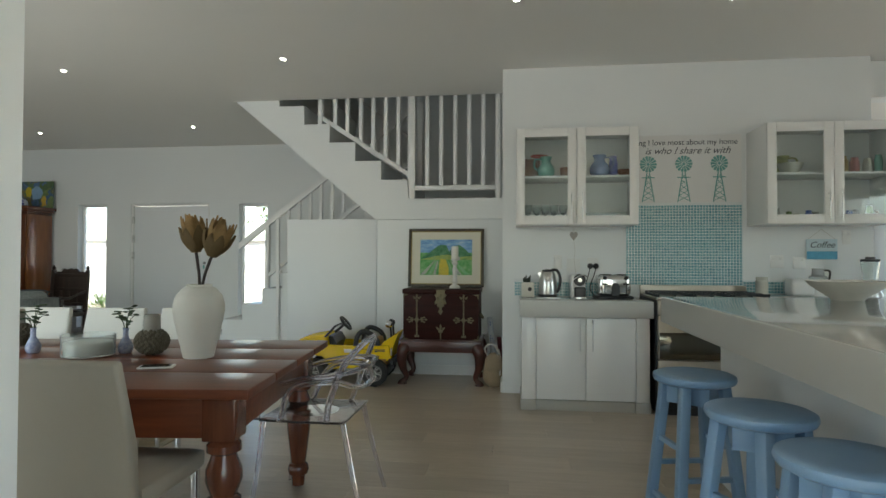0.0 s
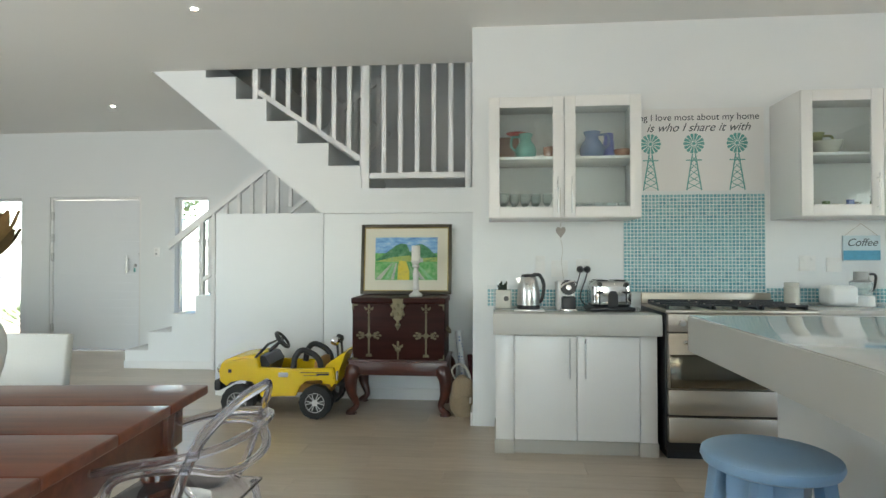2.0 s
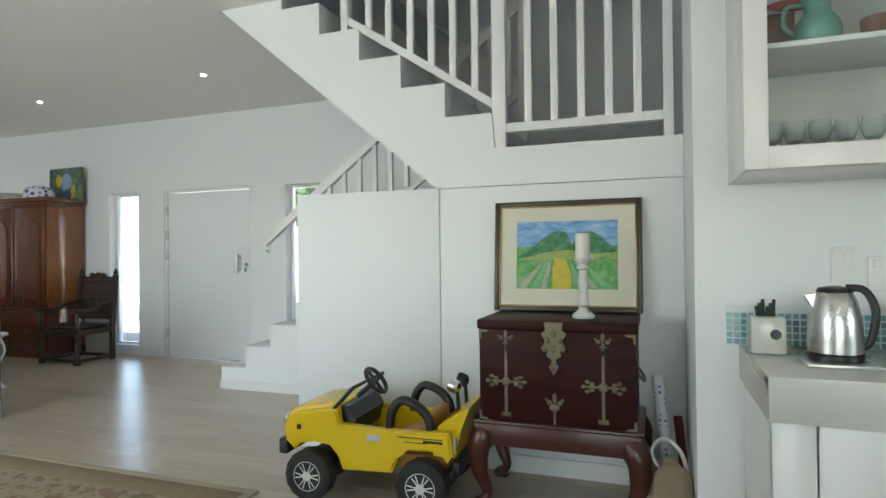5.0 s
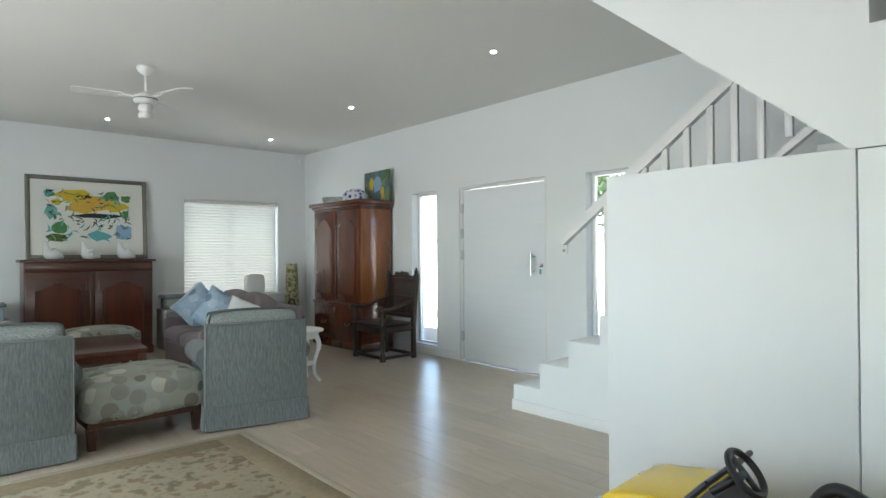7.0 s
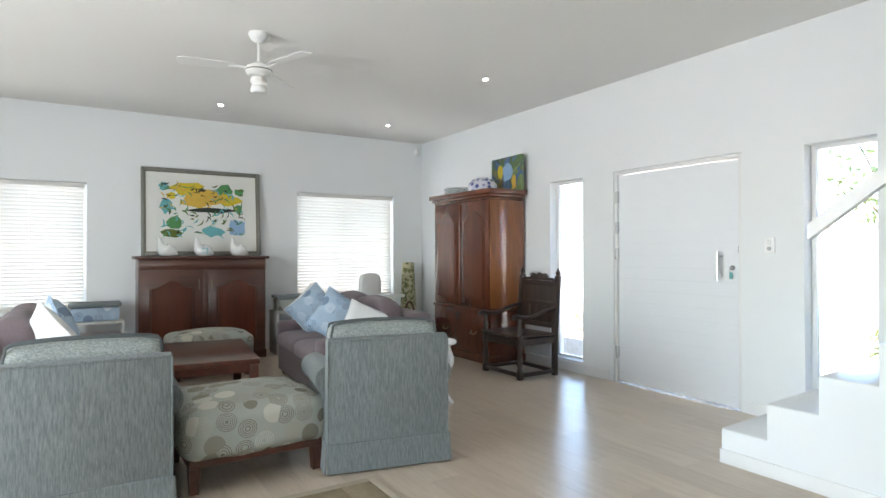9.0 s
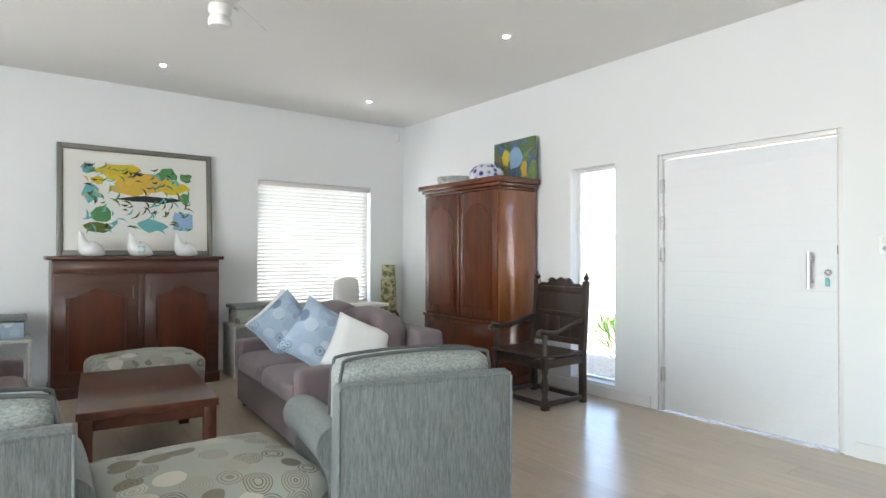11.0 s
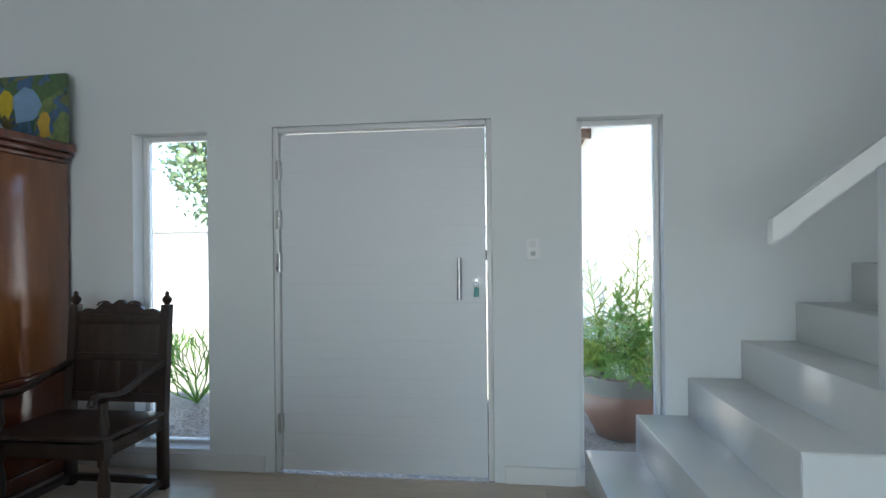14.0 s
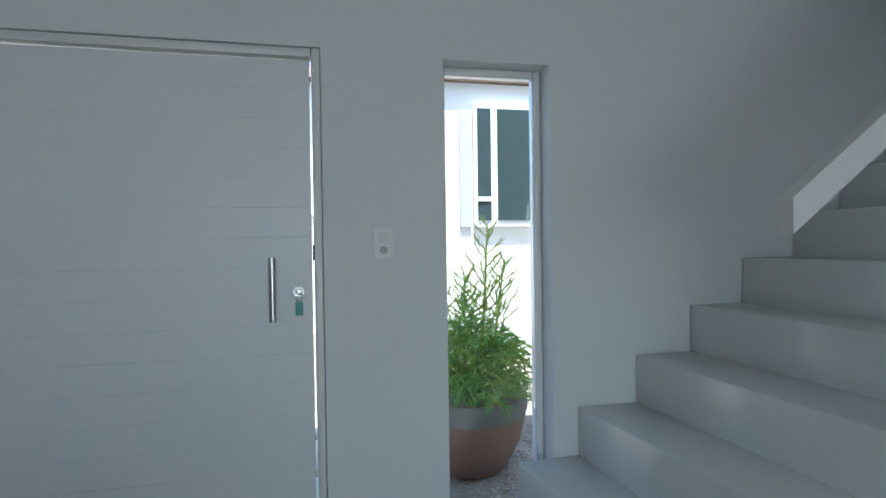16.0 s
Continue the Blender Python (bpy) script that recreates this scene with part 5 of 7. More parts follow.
def framed(name, w, h, m, fw, fmat, lip, matc, label, cat, mw):
    """A frame with a mount; origin at the lower edge's middle, facing -y."""
    f = tagged(new(name), label, cat)
    f.matrix_basis = m
    for a in ((-w / 2, 0, -w / 2 + fw, h), (w / 2 - fw, 0, w / 2, h), (-w / 2 + fw, 0, w / 2 - fw, fw), (-w / 2 + fw, h - fw, w / 2 - fw, h)):
        part("frame_rail", box(bmn(), a[0], -0.028, a[1], a[2], 0, a[3], 0.006, 3), fmat, f)
    i = fw
    for a in ((-w / 2 + i, i, -w / 2 + i + 0.008, h - i), (w / 2 - i - 0.008, i, w / 2 - i, h - i), (-w / 2 + i, i, w / 2 - i, i + 0.008), (-w / 2 + i, h - i - 0.008, w / 2 - i, h - i)):
        part("inner_slip", box(bmn(), a[0], -0.022, a[1], a[2], -0.004, a[3], 0.002), lip, f)
    part("mount", box(bmn(), -w / 2 + fw, -0.012, fw, w / 2 - fw, -0.008, h - fw), matc, f, smooth=False)
    return f


FRAMED = plain("dark_bronze_frame", (0.055, 0.045, 0.03), 0.35, 0.3, 0.3, 20, 0.1)
GOLD = plain("gilt_slip", (0.36, 0.27, 0.10), 0.35, 0.8, 0.2, 20)
MOUNT = plain("cream_mount", (0.70, 0.67, 0.56), 0.85, var=0.04, scale=5)
pic = framed("landscape_painting", 0.80, 0.615, pose(0.08, 5.79, 0.9315, -5.5, 0, 0), 0.028, FRAMED, GOLD, MOUNT, "framed landscape of green hills and fields leaning on the wall", "painting", 0.1)


def paint_mix(name, a, b, c, scale=18, stretch=(1, 1, 1)):
    m, t, p = nodes_of(name)
    n = noisy(t, coords(t, *stretch), scale, 5, 0.7)
    t.links.new(ramp(t, n, [(0.3, a), (0.5, b), (0.7, c)]), p.inputs["Base Color"])
    p.inputs["Roughness"].default_value = 0.8
    return m


def patch(name, pts, mat, parent, d):
    part(name, prism(bmn(), pts, "y", -0.012 - 0.0008 * d, -0.0115 - 0.0008 * (d - 1)), mat, parent, smooth=False)


PX0, PX1, PZ0, PZ1 = -0.275, 0.275, 0.125, 0.50
patch("sky", [(PX0, 0.36), (PX1, 0.36), (PX1, PZ1), (PX0, PZ1)], paint_mix("painted_sky", (0.10, 0.22, 0.50), (0.22, 0.42, 0.68), (0.48, 0.62, 0.72), 9, (1, 1, 3)), pic, 1)
patch("meadow", [(PX0, PZ0), (PX1, PZ0), (PX1, 0.362), (PX0, 0.362)], paint_mix("painted_meadow", (0.06, 0.26, 0.08), (0.16, 0.42, 0.14), (0.34, 0.52, 0.28), 14), pic, 1)
HILL = paint_mix("painted_hill", (0.03, 0.12, 0.06), (0.08, 0.24, 0.12), (0.20, 0.36, 0.22), 22)
patch("hill", [(PX0, 0.30), (-0.20, 0.345), (-0.13, 0.40), (-0.09, 0.43), (-0.05, 0.445), (0.0, 0.44), (0.02, 0.40), (0.05, 0.33), (0.02, 0.30)], HILL, pic, 2)
patch("hill", [(0.0, 0.31), (0.05, 0.39), (0.09, 0.435), (0.14, 0.44), (0.19, 0.41), (0.24, 0.36), (PX1, 0.33), (PX1, 0.295)], HILL, pic, 2)
patch("far_ridge", [(PX0, 0.285), (-0.12, 0.325), (0.02, 0.34), (0.12, 0.315), (PX1, 0.325), (PX1, 0.285)], paint_mix("painted_ridge", (0.10, 0.28, 0.10), (0.40, 0.46, 0.14), (0.24, 0.40, 0.20), 16), pic, 3)
YEL = paint_mix("painted_track", (0.55, 0.44, 0.05), (0.66, 0.54, 0.08), (0.45, 0.40, 0.10), 12)
ROWA, ROWB = paint_mix("painted_rows", (0.10, 0.20, 0.22), (0.50, 0.50, 0.42), (0.10, 0.30, 0.12), 12), paint_mix("painted_rows_b", (0.08, 0.36, 0.14), (0.22, 0.50, 0.24), (0.45, 0.52, 0.36), 12)
patch("yellow_field", [(-0.075, PZ0), (0.03, PZ0), (0.03, 0.20), (0.0, 0.29), (-0.06, 0.295), (-0.07, 0.25)], YEL, pic, 4)
for k, (a, b, c, d) in enumerate(((-0.27, -0.22, -0.13, -0.115), (-0.19, -0.155, -0.105, -0.095), (-0.135, -0.105, -0.092, -0.08), (0.06, 0.10, 0.02, 0.03), (0.13, 0.17, 0.045, 0.06), (0.20, 0.25, 0.08, 0.10))):
    patch("furrow", [(a, PZ0 + 0.004), (b, PZ0 + 0.004), (d, 0.27), (c, 0.275)], ROWA if k % 2 == 0 else ROWB, pic, 5)
patch("farmhouse", [(0.10, 0.28), (0.15, 0.28), (0.15, 0.31), (0.125, 0.33), (0.10, 0.31)], paint_mix("painted_house", (0.6, 0.6, 0.55), (0.4, 0.42, 0.42), (0.7, 0.7, 0.66), 30), pic, 5)

cs = thing("candlestick", 0.205, 5.52, 0.9315, 0, "white distressed turned candlestick with a cream candle", "candlestick")
part("stick", lathe(bmn(), [(0.055, 0), (0.056, 0.012), (0.045, 0.025), (0.026, 0.04), (0.022, 0.055), (0.031, 0.065), (0.026, 0.08), (0.022, 0.15), (0.027, 0.19), (0.021, 0.2), (0.018, 0.235), (0.03, 0.245), (0.03, 0.255), (0.02, 0.265), (0.04, 0.285), (0.045, 0.295), (0, 0.295)], seg=24),
     plain("distressed_white", (0.70, 0.69, 0.65), 0.55, var=0.2, scale=20, bump=0.3), cs)
part("candle", lathe(bmn(), [(0.036, 0.2955), (0.036, 0.415), (0.030, 0.42), (0, 0.416)], seg=24), bpy.data.materials["candle_wax"], cs)

bag = thing("canvas_bag", 0.60, 5.40, 0, 12, "slumped tan canvas bag beside the chest", "bag")
TAN = cloth("tan_canvas", (0.25, 0.19, 0.12), (0.36, 0.28, 0.19), (180, 180, 180))
part("sack", pad(bmn(), -0.085, -0.10, 0, 0.07, 0.09, 0.27, 0.05, 0.06, 10), TAN, bag)
part("flap", pad(bmn(), -0.09, -0.115, 0.16, 0.06, -0.06, 0.30, 0.02, 0.025, 6), TAN, bag)
part("strap", tube(bmn(), spline([(-0.06, -0.06, 0.28), (-0.09, -0.02, 0.36), (-0.02, 0.02, 0.40), (0.05, -0.02, 0.32), (0.04, -0.12, 0.12)]), 0.010, 6, 0.4), plain("pale_strap", (0.55, 0.52, 0.46), 0.8), bag)
m_, t_, p_ = nodes_of("dotted_paper")
vo_ = node(t_, "ShaderNodeTexVoronoi", Scale=38.0, Randomness=0.2)
t_.links.new(coords(t_), vo_.inputs["Vector"])
t_.links.new(ramp(t_, vo_.outputs["Distance"], [(0.25, (0.12, 0.22, 0.45)), (0.3, (0.66, 0.68, 0.70))]), p_.inputs["Base Color"])
p_.inputs["Roughness"].default_value = 0.6
bm = bmn()
cyl(bm, (0.61, 5.58, 0.004), (0.545, 5.70, 0.63), 0.028, seg=18)
solid("paper_roll", bm, m_, pose(0, 0, 0), "blue-dotted white paper roll leaning by the chest", "paper roll")
bm = bmn()
tube(bm, spline([(0.655, 5.60, 0.01), (0.66, 5.66, 0.20), (0.64, 5.75, 0.42)]), 0.022, 10)
solid("umbrella", bm, plain("dark_maroon_cloth", (0.12, 0.025, 0.03), 0.8), pose(0, 0, 0), "folded maroon umbrella standing in the corner", "umbrella")

# toy car
YELP = plain("yellow_plastic", (0.80, 0.56, 0.012), 0.25, var=0.06, scale=4, bump=0.02)
YELD = plain("ochre_plastic", (0.40, 0.20, 0.03), 0.4)
car = thing("toy_car", -0.85, 5.45, 0, 3, "yellow ride-on toy off-road car with black wheels", "toy car")
HW = 0.25
side = [(-0.47, 0.28), (-0.478, 0.36), (-0.455, 0.405), (-0.40, 0.43), (-0.26, 0.455), (-0.17, 0.46), (-0.155, 0.385), (0.10, 0.375), (0.20, 0.375), (0.43, 0.385), (0.45, 0.28), (0.42, 0.235), (0.395, 0.27), (0.33, 0.29), (0.22, 0.285), (0.165, 0.24),
        (0.13, 0.165), (-0.14, 0.155), (-0.165, 0.22), (-0.215, 0.275), (-0.30, 0.285), (-0.385, 0.27), (-0.42, 0.24)]
for s, nm in ((-1, "body_side"), (1, "body_side")):
    bm = bmn()
    prism(bm, side, "y", s * HW, s * (HW - 0.06))
    bmesh.ops.bevel(bm, geom=[e for e in bm.edges if abs(e.verts[0].co.y - e.verts[1].co.y) < 1e-5], offset=0.010, segments=2, affect="EDGES")
    part(nm, bm, YELP, car)
bm = bmn()
prism(bm, [(-0.485, 0.30), (-0.487, 0.40), (-0.455, 0.435), (-0.40, 0.452), (-0.26, 0.474), (-0.17, 0.48), (-0.17, 0.30)], "y", -HW + 0.058, HW - 0.058)
bmesh.ops.bevel(bm, geom=bm.edges[:], offset=0.012, segments=3, affect="EDGES", profile=0.5)
part("bonnet", bm, YELP, car)
for y in (-0.17, 0.17):
    part("headlight", lathe(bmn(), [(0.036, 0.0), (0.040, 0.012), (0.034, 0.022), (0.0, 0.026)], seg=20), CHROME, car, "round chromed headlight", at=pose(-0.486, y, 0.365, 0, -90, 0))
part("grille", box(bmn(), -0.494, -0.11, 0.315, -0.484, 0.11, 0.395, 0.004), BLACK, car)
for x in (-0.305, 0.305):
    part("wheel_well", box(bmn(), x - 0.12, -HW + 0.061, 0.10, x + 0.12, HW - 0.061, 0.178, 0.01), BLACK, car)
part("floor_tub", box(bmn(), -0.17, -HW + 0.058, 0.18, 0.40, HW - 0.058, 0.25, 0.01), YELD, car)
part("seat", pad(bmn(), 0.09, -0.18, 0.25, 0.28, 0.18, 0.31, 0.01, 0.02, 6), YELD, car)
part("seat_back", pad(bmn(), 0.26, -0.18, 0.25, 0.32, 0.18, 0.43, 0.01, 0.02, 6), YELD, car)
part("tail_box", prism(bmn(), [(0.33, 0.25), (0.45, 0.25), (0.47, 0.37), (0.52, 0.50), (0.46, 0.47), (0.36, 0.40)], "y", -HW + 0.06, HW - 0.06), YELP, car)
part("dashboard", prism(bmn(), [(-0.168, 0.30), (-0.168, 0.47), (-0.13, 0.465), (-0.09, 0.40), (-0.12, 0.30)], "y", -HW + 0.06, HW - 0.06), BLACK, car)
bm = bmn()
for s in (-1, 1):
    tube(bm, [(-0.20, s * (HW - 0.03), 0.33), (-0.195, s * (HW - 0.03), 0.46), (-0.10, s * (HW - 0.05), 0.565)], 0.011, 8)
tube(bm, [(-0.10, -HW + 0.05, 0.565), (-0.10, HW - 0.05, 0.565)], 0.010, 8)
part("windscreen_frame", bm, BLACK, car)
bm = bmn()
ring = [(0.075 * math.cos(a), 0.075 * math.sin(a), 0) for a in np.linspace(0, 2 * math.pi, 25)]
tube(bm, ring, 0.012, 8)
box(bm, -0.07, -0.012, -0.012, 0.07, 0.012, 0.002, 0.004)
box(bm, -0.012, -0.07, -0.012, 0.012, 0.0, 0.002, 0.004)
cyl(bm, (0, 0, 0), (0, 0, -0.14), 0.014)
part("steering_wheel", bm, BLACK, car, at=pose(-0.03, -0.06, 0.58, 0, 50, 0))
for y in (-0.19, 0.17):
    part("roll_hoop", tube(bmn(), spline([(0.10, y, 0.37), (0.115, y, 0.46), (0.17, y, 0.515), (0.26, y, 0.485), (0.31, y, 0.43), (0.32, y, 0.375)]), 0.024, 10), BLACK, car)
for y in (-0.05, 0.11):
    bm = bmn()
    lathe(bm, [(0.01, -0.02), (0.034, -0.005), (0.036, 0.03), (0.03, 0.045), (0, 0.045)], seg=16)
    part("spot_lamp", bm, CHROME if y < 0 else BLACK, car, at=pose(0.42, y, 0.565, 0, -70, 0))
    part("lamp_stalk", cyl(bmn(), (0.42, y, 0.55), (0.43, y, 0.42), 0.010, seg=8), BLACK, car)
part("front_bumper", box(bmn(), -0.52, -HW + 0.01, 0.20, -0.465, HW - 0.01, 0.285, 0.015, 3), BLACK, car)
part("rear_bumper", box(bmn(), 0.445, -HW + 0.01, 0.19, 0.48, HW - 0.01, 0.245, 0.01, 2), BLACK, car)
part("tail_light", box(bmn(), 0.452, -HW + 0.005, 0.29, 0.462, -HW + 0.05, 0.36, 0.004), plain("tail_lens", (0.55, 0.50, 0.42), 0.2), car)
part("bonnet_catch", box(bmn(), -0.40, -HW - 0.004, 0.345, -0.375, -HW + 0.002, 0.372, 0.003), BLACK, car)
part("badge", box(bmn(), 0.0, -HW - 0.004, 0.315, 0.075, -HW + 0.002, 0.35, 0.003), plain("badge_white", (0.65, 0.65, 0.62), 0.4), car, "white badge on the car's side")
part("side_stripe", box(bmn(), 0.17, -HW - 0.002, 0.348, 0.40, -HW + 0.002, 0.353), BLACK, car)
part("side_stripe", box(bmn(), 0.20, -HW - 0.002, 0.325, 0.32, -HW + 0.002, 0.329), BLACK, car)
part("side_bar", box(bmn(), 0.30, -HW - 0.002, 0.330, 0.40, -HW + 0.002, 0.342), BLACK, car)
ALLOY = plain("silver_plastic", (0.72, 0.72, 0.71), 0.3, 0.35)
for x in (-0.305, 0.305):
    for y, s in ((-0.27, -1), (0.22, 1)):
        bm = bmn()
        lathe(bm, [(0.082, -0.05), (0.108, -0.052), (0.125, -0.04), (0.127, 0.0), (0.125, 0.04), (0.108, 0.052), (0.082, 0.05)], seg=30)
        for v in bm.verts:
            if v.co.x ** 2 + v.co.y ** 2 > 0.014 and round(math.atan2(v.co.y, v.co.x) * 15 / math.pi) % 2:
                v.co.x *= 1.035
                v.co.y *= 1.035
        wheel = part("wheel", bm, RUBBER, car, "ribbed black plastic wheel", at=pose(x, y, 0.131, 90, 0, 0))
        bm = bmn()
        lathe(bm, [(0.062, s * -0.0), (0.0825, s * -0.0), (0.0825, 0.045 if s < 0 else -0.045), (0.074, 0.051 if s < 0 else -0.051), (0.062, 0.046 if s < 0 else -0.046)], seg=30)
        zf = 0.046 if s < 0 else -0.046
        for k in range(6):
            for o in (-0.13, 0.13):
                a = k * math.pi / 3 + o
                tube(bm, [(0.018 * math.cos(a), 0.018 * math.sin(a), zf), (0.066 * math.cos(a + o * 0.4), 0.066 * math.sin(a + o * 0.4), zf)], 0.0055, 6)
        cyl(bm, (0, 0, zf - 0.008), (0, 0, zf + 0.006), 0.024)
        part("rim", bm, ALLOY, wheel, "silver spoked rim")

# ---- living room ----
GREY = cloth("grey_chenille", (0.125, 0.142, 0.140), (0.235, 0.255, 0.248), (130, 130, 16), bump=0.4)
MAUVE = cloth("mauve_linen", (0.13, 0.095, 0.10), (0.20, 0.155, 0.16), (220, 220, 220))
PRINT = ringed("roundel_cloth", (0.37, 0.385, 0.34), [(0.11, 0.095, 0.065), (0.20, 0.18, 0.13), (0.60, 0.58, 0.50), (0.14, 0.13, 0.10), (0.17, 0.14, 0.09)], 9.5, 66, fill=0.52)
PRINTB = ringed("blue_roundel_cloth", (0.36, 0.46, 0.56), [(0.72, 0.75, 0.76), (0.12, 0.16, 0.23), (0.16, 0.22, 0.32), (0.68, 0.72, 0.74)], 10, 62, fill=0.5)
WHITEC = cloth("white_cotton", (0.62, 0.62, 0.60), (0.74, 0.74, 0.73), (200, 200, 200), bump=0.2)
FABRIC2 = cloth("grey_feather_cloth", (0.19, 0.22, 0.21), (0.44, 0.46, 0.43), (90, 90, 150), bump=0.3, fold=9)
PIPE = plain("piping_dark", (0.10, 0.11, 0.11), 0.9)
DARKW = wood("dark_teak", (0.045, 0.016, 0.010), (0.105, 0.035, 0.020), "x", 12, 0.28, 0.3, 0.1)
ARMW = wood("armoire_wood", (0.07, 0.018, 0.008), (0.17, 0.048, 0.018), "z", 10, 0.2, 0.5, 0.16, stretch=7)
# lighter, yellower tone than ARMW, set on the right side panel only
ARMS = wood("armoire_wood_lighter", (0.17, 0.055, 0.017), (0.34, 0.125, 0.04), "z", 9, 0.2, 0.6, 0.05, stretch=5)
OAK = wood("blackened_oak", (0.022, 0.014, 0.011), (0.06, 0.035, 0.024), "z", 14, 0.38, 0.15, 0.1)


def piping(bm, pts, r=0.006):
    return tube(bm, pts, r, 6)


def skirt_panel(bm, x0, y0, x1, y1, nx, ny):
    """A hanging valance between two points, slightly flared and waved, 10 mm thick."""
    n, sides = 24, []
    for d in (0.0, -0.010):
        rows = []
        for j, z in enumerate((0.175, 0.12, 0.06, 0.012)):
            row = []
            for i in range(n + 1):
                x, y = x0 + (x1 - x0) * i / n, y0 + (y1 - y0) * i / n
                o = d + 0.003 * j + 0.003 * j * noise.noise(Vector((x * 9, y * 9, 3.0)))
                row.append(bm.verts.new((x + nx * o, y + ny * o, z)))
            rows.append(row)
        sides.append(rows)
    a, b = sides
    for j in range(3):
        for i in range(n):
            bm.faces.new((a[j][i], a[j][i + 1], a[j + 1][i + 1], a[j + 1][i]))
            bm.faces.new((b[j][i], b[j + 1][i], b[j + 1][i + 1], b[j][i + 1]))
        for i in (0, n):
            bm.faces.new((a[j][i], a[j + 1][i], b[j + 1][i], b[j][i]))
    for j in (0, 3):
        for i in range(n):
            bm.faces.new((a[j][i], a[j][i + 1], b[j][i + 1], b[j][i]))
    return bm


def armchair(label):
    """Faces +y: slipcovered, flat upright back, low rolled arms, loose piped back cushion, skirt to the floor."""
    c = tagged(new("armchair"), label, "armchair", "grey armchairs")
    part("seat_base", box(bmn(), -0.36, 0.11, 0.13, 0.36, 0.80, 0.33, 0.02, 3), GREY, c)
    bm = bmn()
    prism(bm, [(0.0, 0.15), (0.11, 0.15), (0.125, 0.45), (0.095, 0.775), (0.05, 0.79), (0.005, 0.775)], "x", -0.37, 0.37)
    bmesh.ops.bevel(bm, geom=bm.edges[:], offset=0.014, segments=3, affect="EDGES", profile=0.5)
    part("backrest", bm, GREY, c)
    bm = bmn()
    for s in (-1, 1):
        piping(bm, [(s * 0.366, 0.004, 0.18), (s * 0.366, 0.004, 0.765)], 0.005)
    piping(bm, [(-0.362, 0.006, 0.776), (0.362, 0.006, 0.776)], 0.005)
    piping(bm, [(-0.372, -0.003, 0.176), (0.372, -0.003, 0.176)], 0.004)
    part("seam", bm, GREY, c)
    cu = pad(bmn(), -0.335, 0.105, 0.42, 0.335, 0.285, 0.845, 0.022, 0.05, 14)
    part("back_cushion", cu, FABRIC2, c, "grey patterned loose back cushion")
    bm = bmn()
    for y in (0.125, 0.262):
        o = 0.012 if y < 0.2 else 0.004
        piping(bm, spline([(-0.332, y, 0.47), (-0.336, y, 0.66), (-0.325, y, 0.815), (-0.28, y, 0.848 + o), (0.0, y, 0.862 + o), (0.28, y, 0.848 + o), (0.325, y, 0.815), (0.336, y, 0.66), (0.332, y, 0.47)], 5), 0.007)
    part("piping", bm, PIPE, c)
    part("seat_cushion", pad(bmn(), -0.265, 0.14, 0.33, 0.265, 0.84, 0.47, 0.03, 0.05, 10), GREY, c)
    for s in (-1, 1):
        bm = bmn()
        box(bm, s * 0.27, 0.112, 0.15, s * 0.385, 0.76, 0.50, 0.025, 3)
        part("arm", bm, GREY, c)
        bm = bmn()
        tube(bm, spline([(s * 0.34, 0.10, 0.53), (s * 0.345, 0.45, 0.525), (s * 0.345, 0.72, 0.505), (s * 0.345, 0.80, 0.49), (s * 0.345, 0.835, 0.475)], 5), [0.088] * 16 + [0.083, 0.076, 0.064, 0.045, 0.012], 22)
        part("arm_roll", bm, GREY, c)
    for a in ((-0.374, -0.006, 0.374, -0.006, 0, -1), (-0.372, 0.80, 0.372, 0.80, 0, 1), (-0.380, 0.0, -0.380, 0.80, -1, 0), (0.380, 0.0, 0.380, 0.80, 1, 0)):
        part("skirt", skirt_panel(bmn(), *a), GREY, c)
    for s in (-1, 1):
        for y in (0.06, 0.74):
            part("foot", box(bmn(), s * 0.30 - 0.02, y - 0.02, 0, s * 0.30 + 0.02, y + 0.02, 0.145), DARKW, c)
    return c


ac = armchair("grey chenille skirted armchair with a patterned back cushion")
ac.matrix_basis = pose(-4.335, 5.285, 0, 0, 0, 78)
copy_thing(ac, pose(-4.405, 3.74, 0, 0, 0, 88))


def ottoman(m, w, d):
    o = tagged(new("ottoman"), "roundel-print upholstered ottoman on dark wooden legs", "ottoman", "printed ottomans")
    o.matrix_basis = m
    part("cushion", pad(bmn(), -w / 2, -d / 2, 0.17, w / 2, d / 2, 0.44, 0.05, 0.06, 14), PRINT, o)
    part("base", box(bmn(), -w / 2 + 0.03, -d / 2 + 0.03, 0.14, w / 2 - 0.03, d / 2 - 0.03, 0.19, 0.006), DARKW, o)
    for x in (-1, 1):
        for y in (-1, 1):
            bm = bmn()
            box(bm, -0.03, -0.03, 0, 0.03, 0.03, 0.14)
            for v in bm.verts:
                if v.co.z < 0.01:
                    v.co.x *= 0.75
                    v.co.y *= 0.75
            part("leg", bm, DARKW, o, at=pose(x * (w / 2 - 0.06), y * (d / 2 - 0.06), 0), smooth=False)
    return o


ottoman(pose(-4.86, 4.56, 0, 0, 0, 2), 0.70, 0.80)
ottoman(pose(-7.78, 4.87, 0.0, 0, 0, 2), 0.55, 0.80)

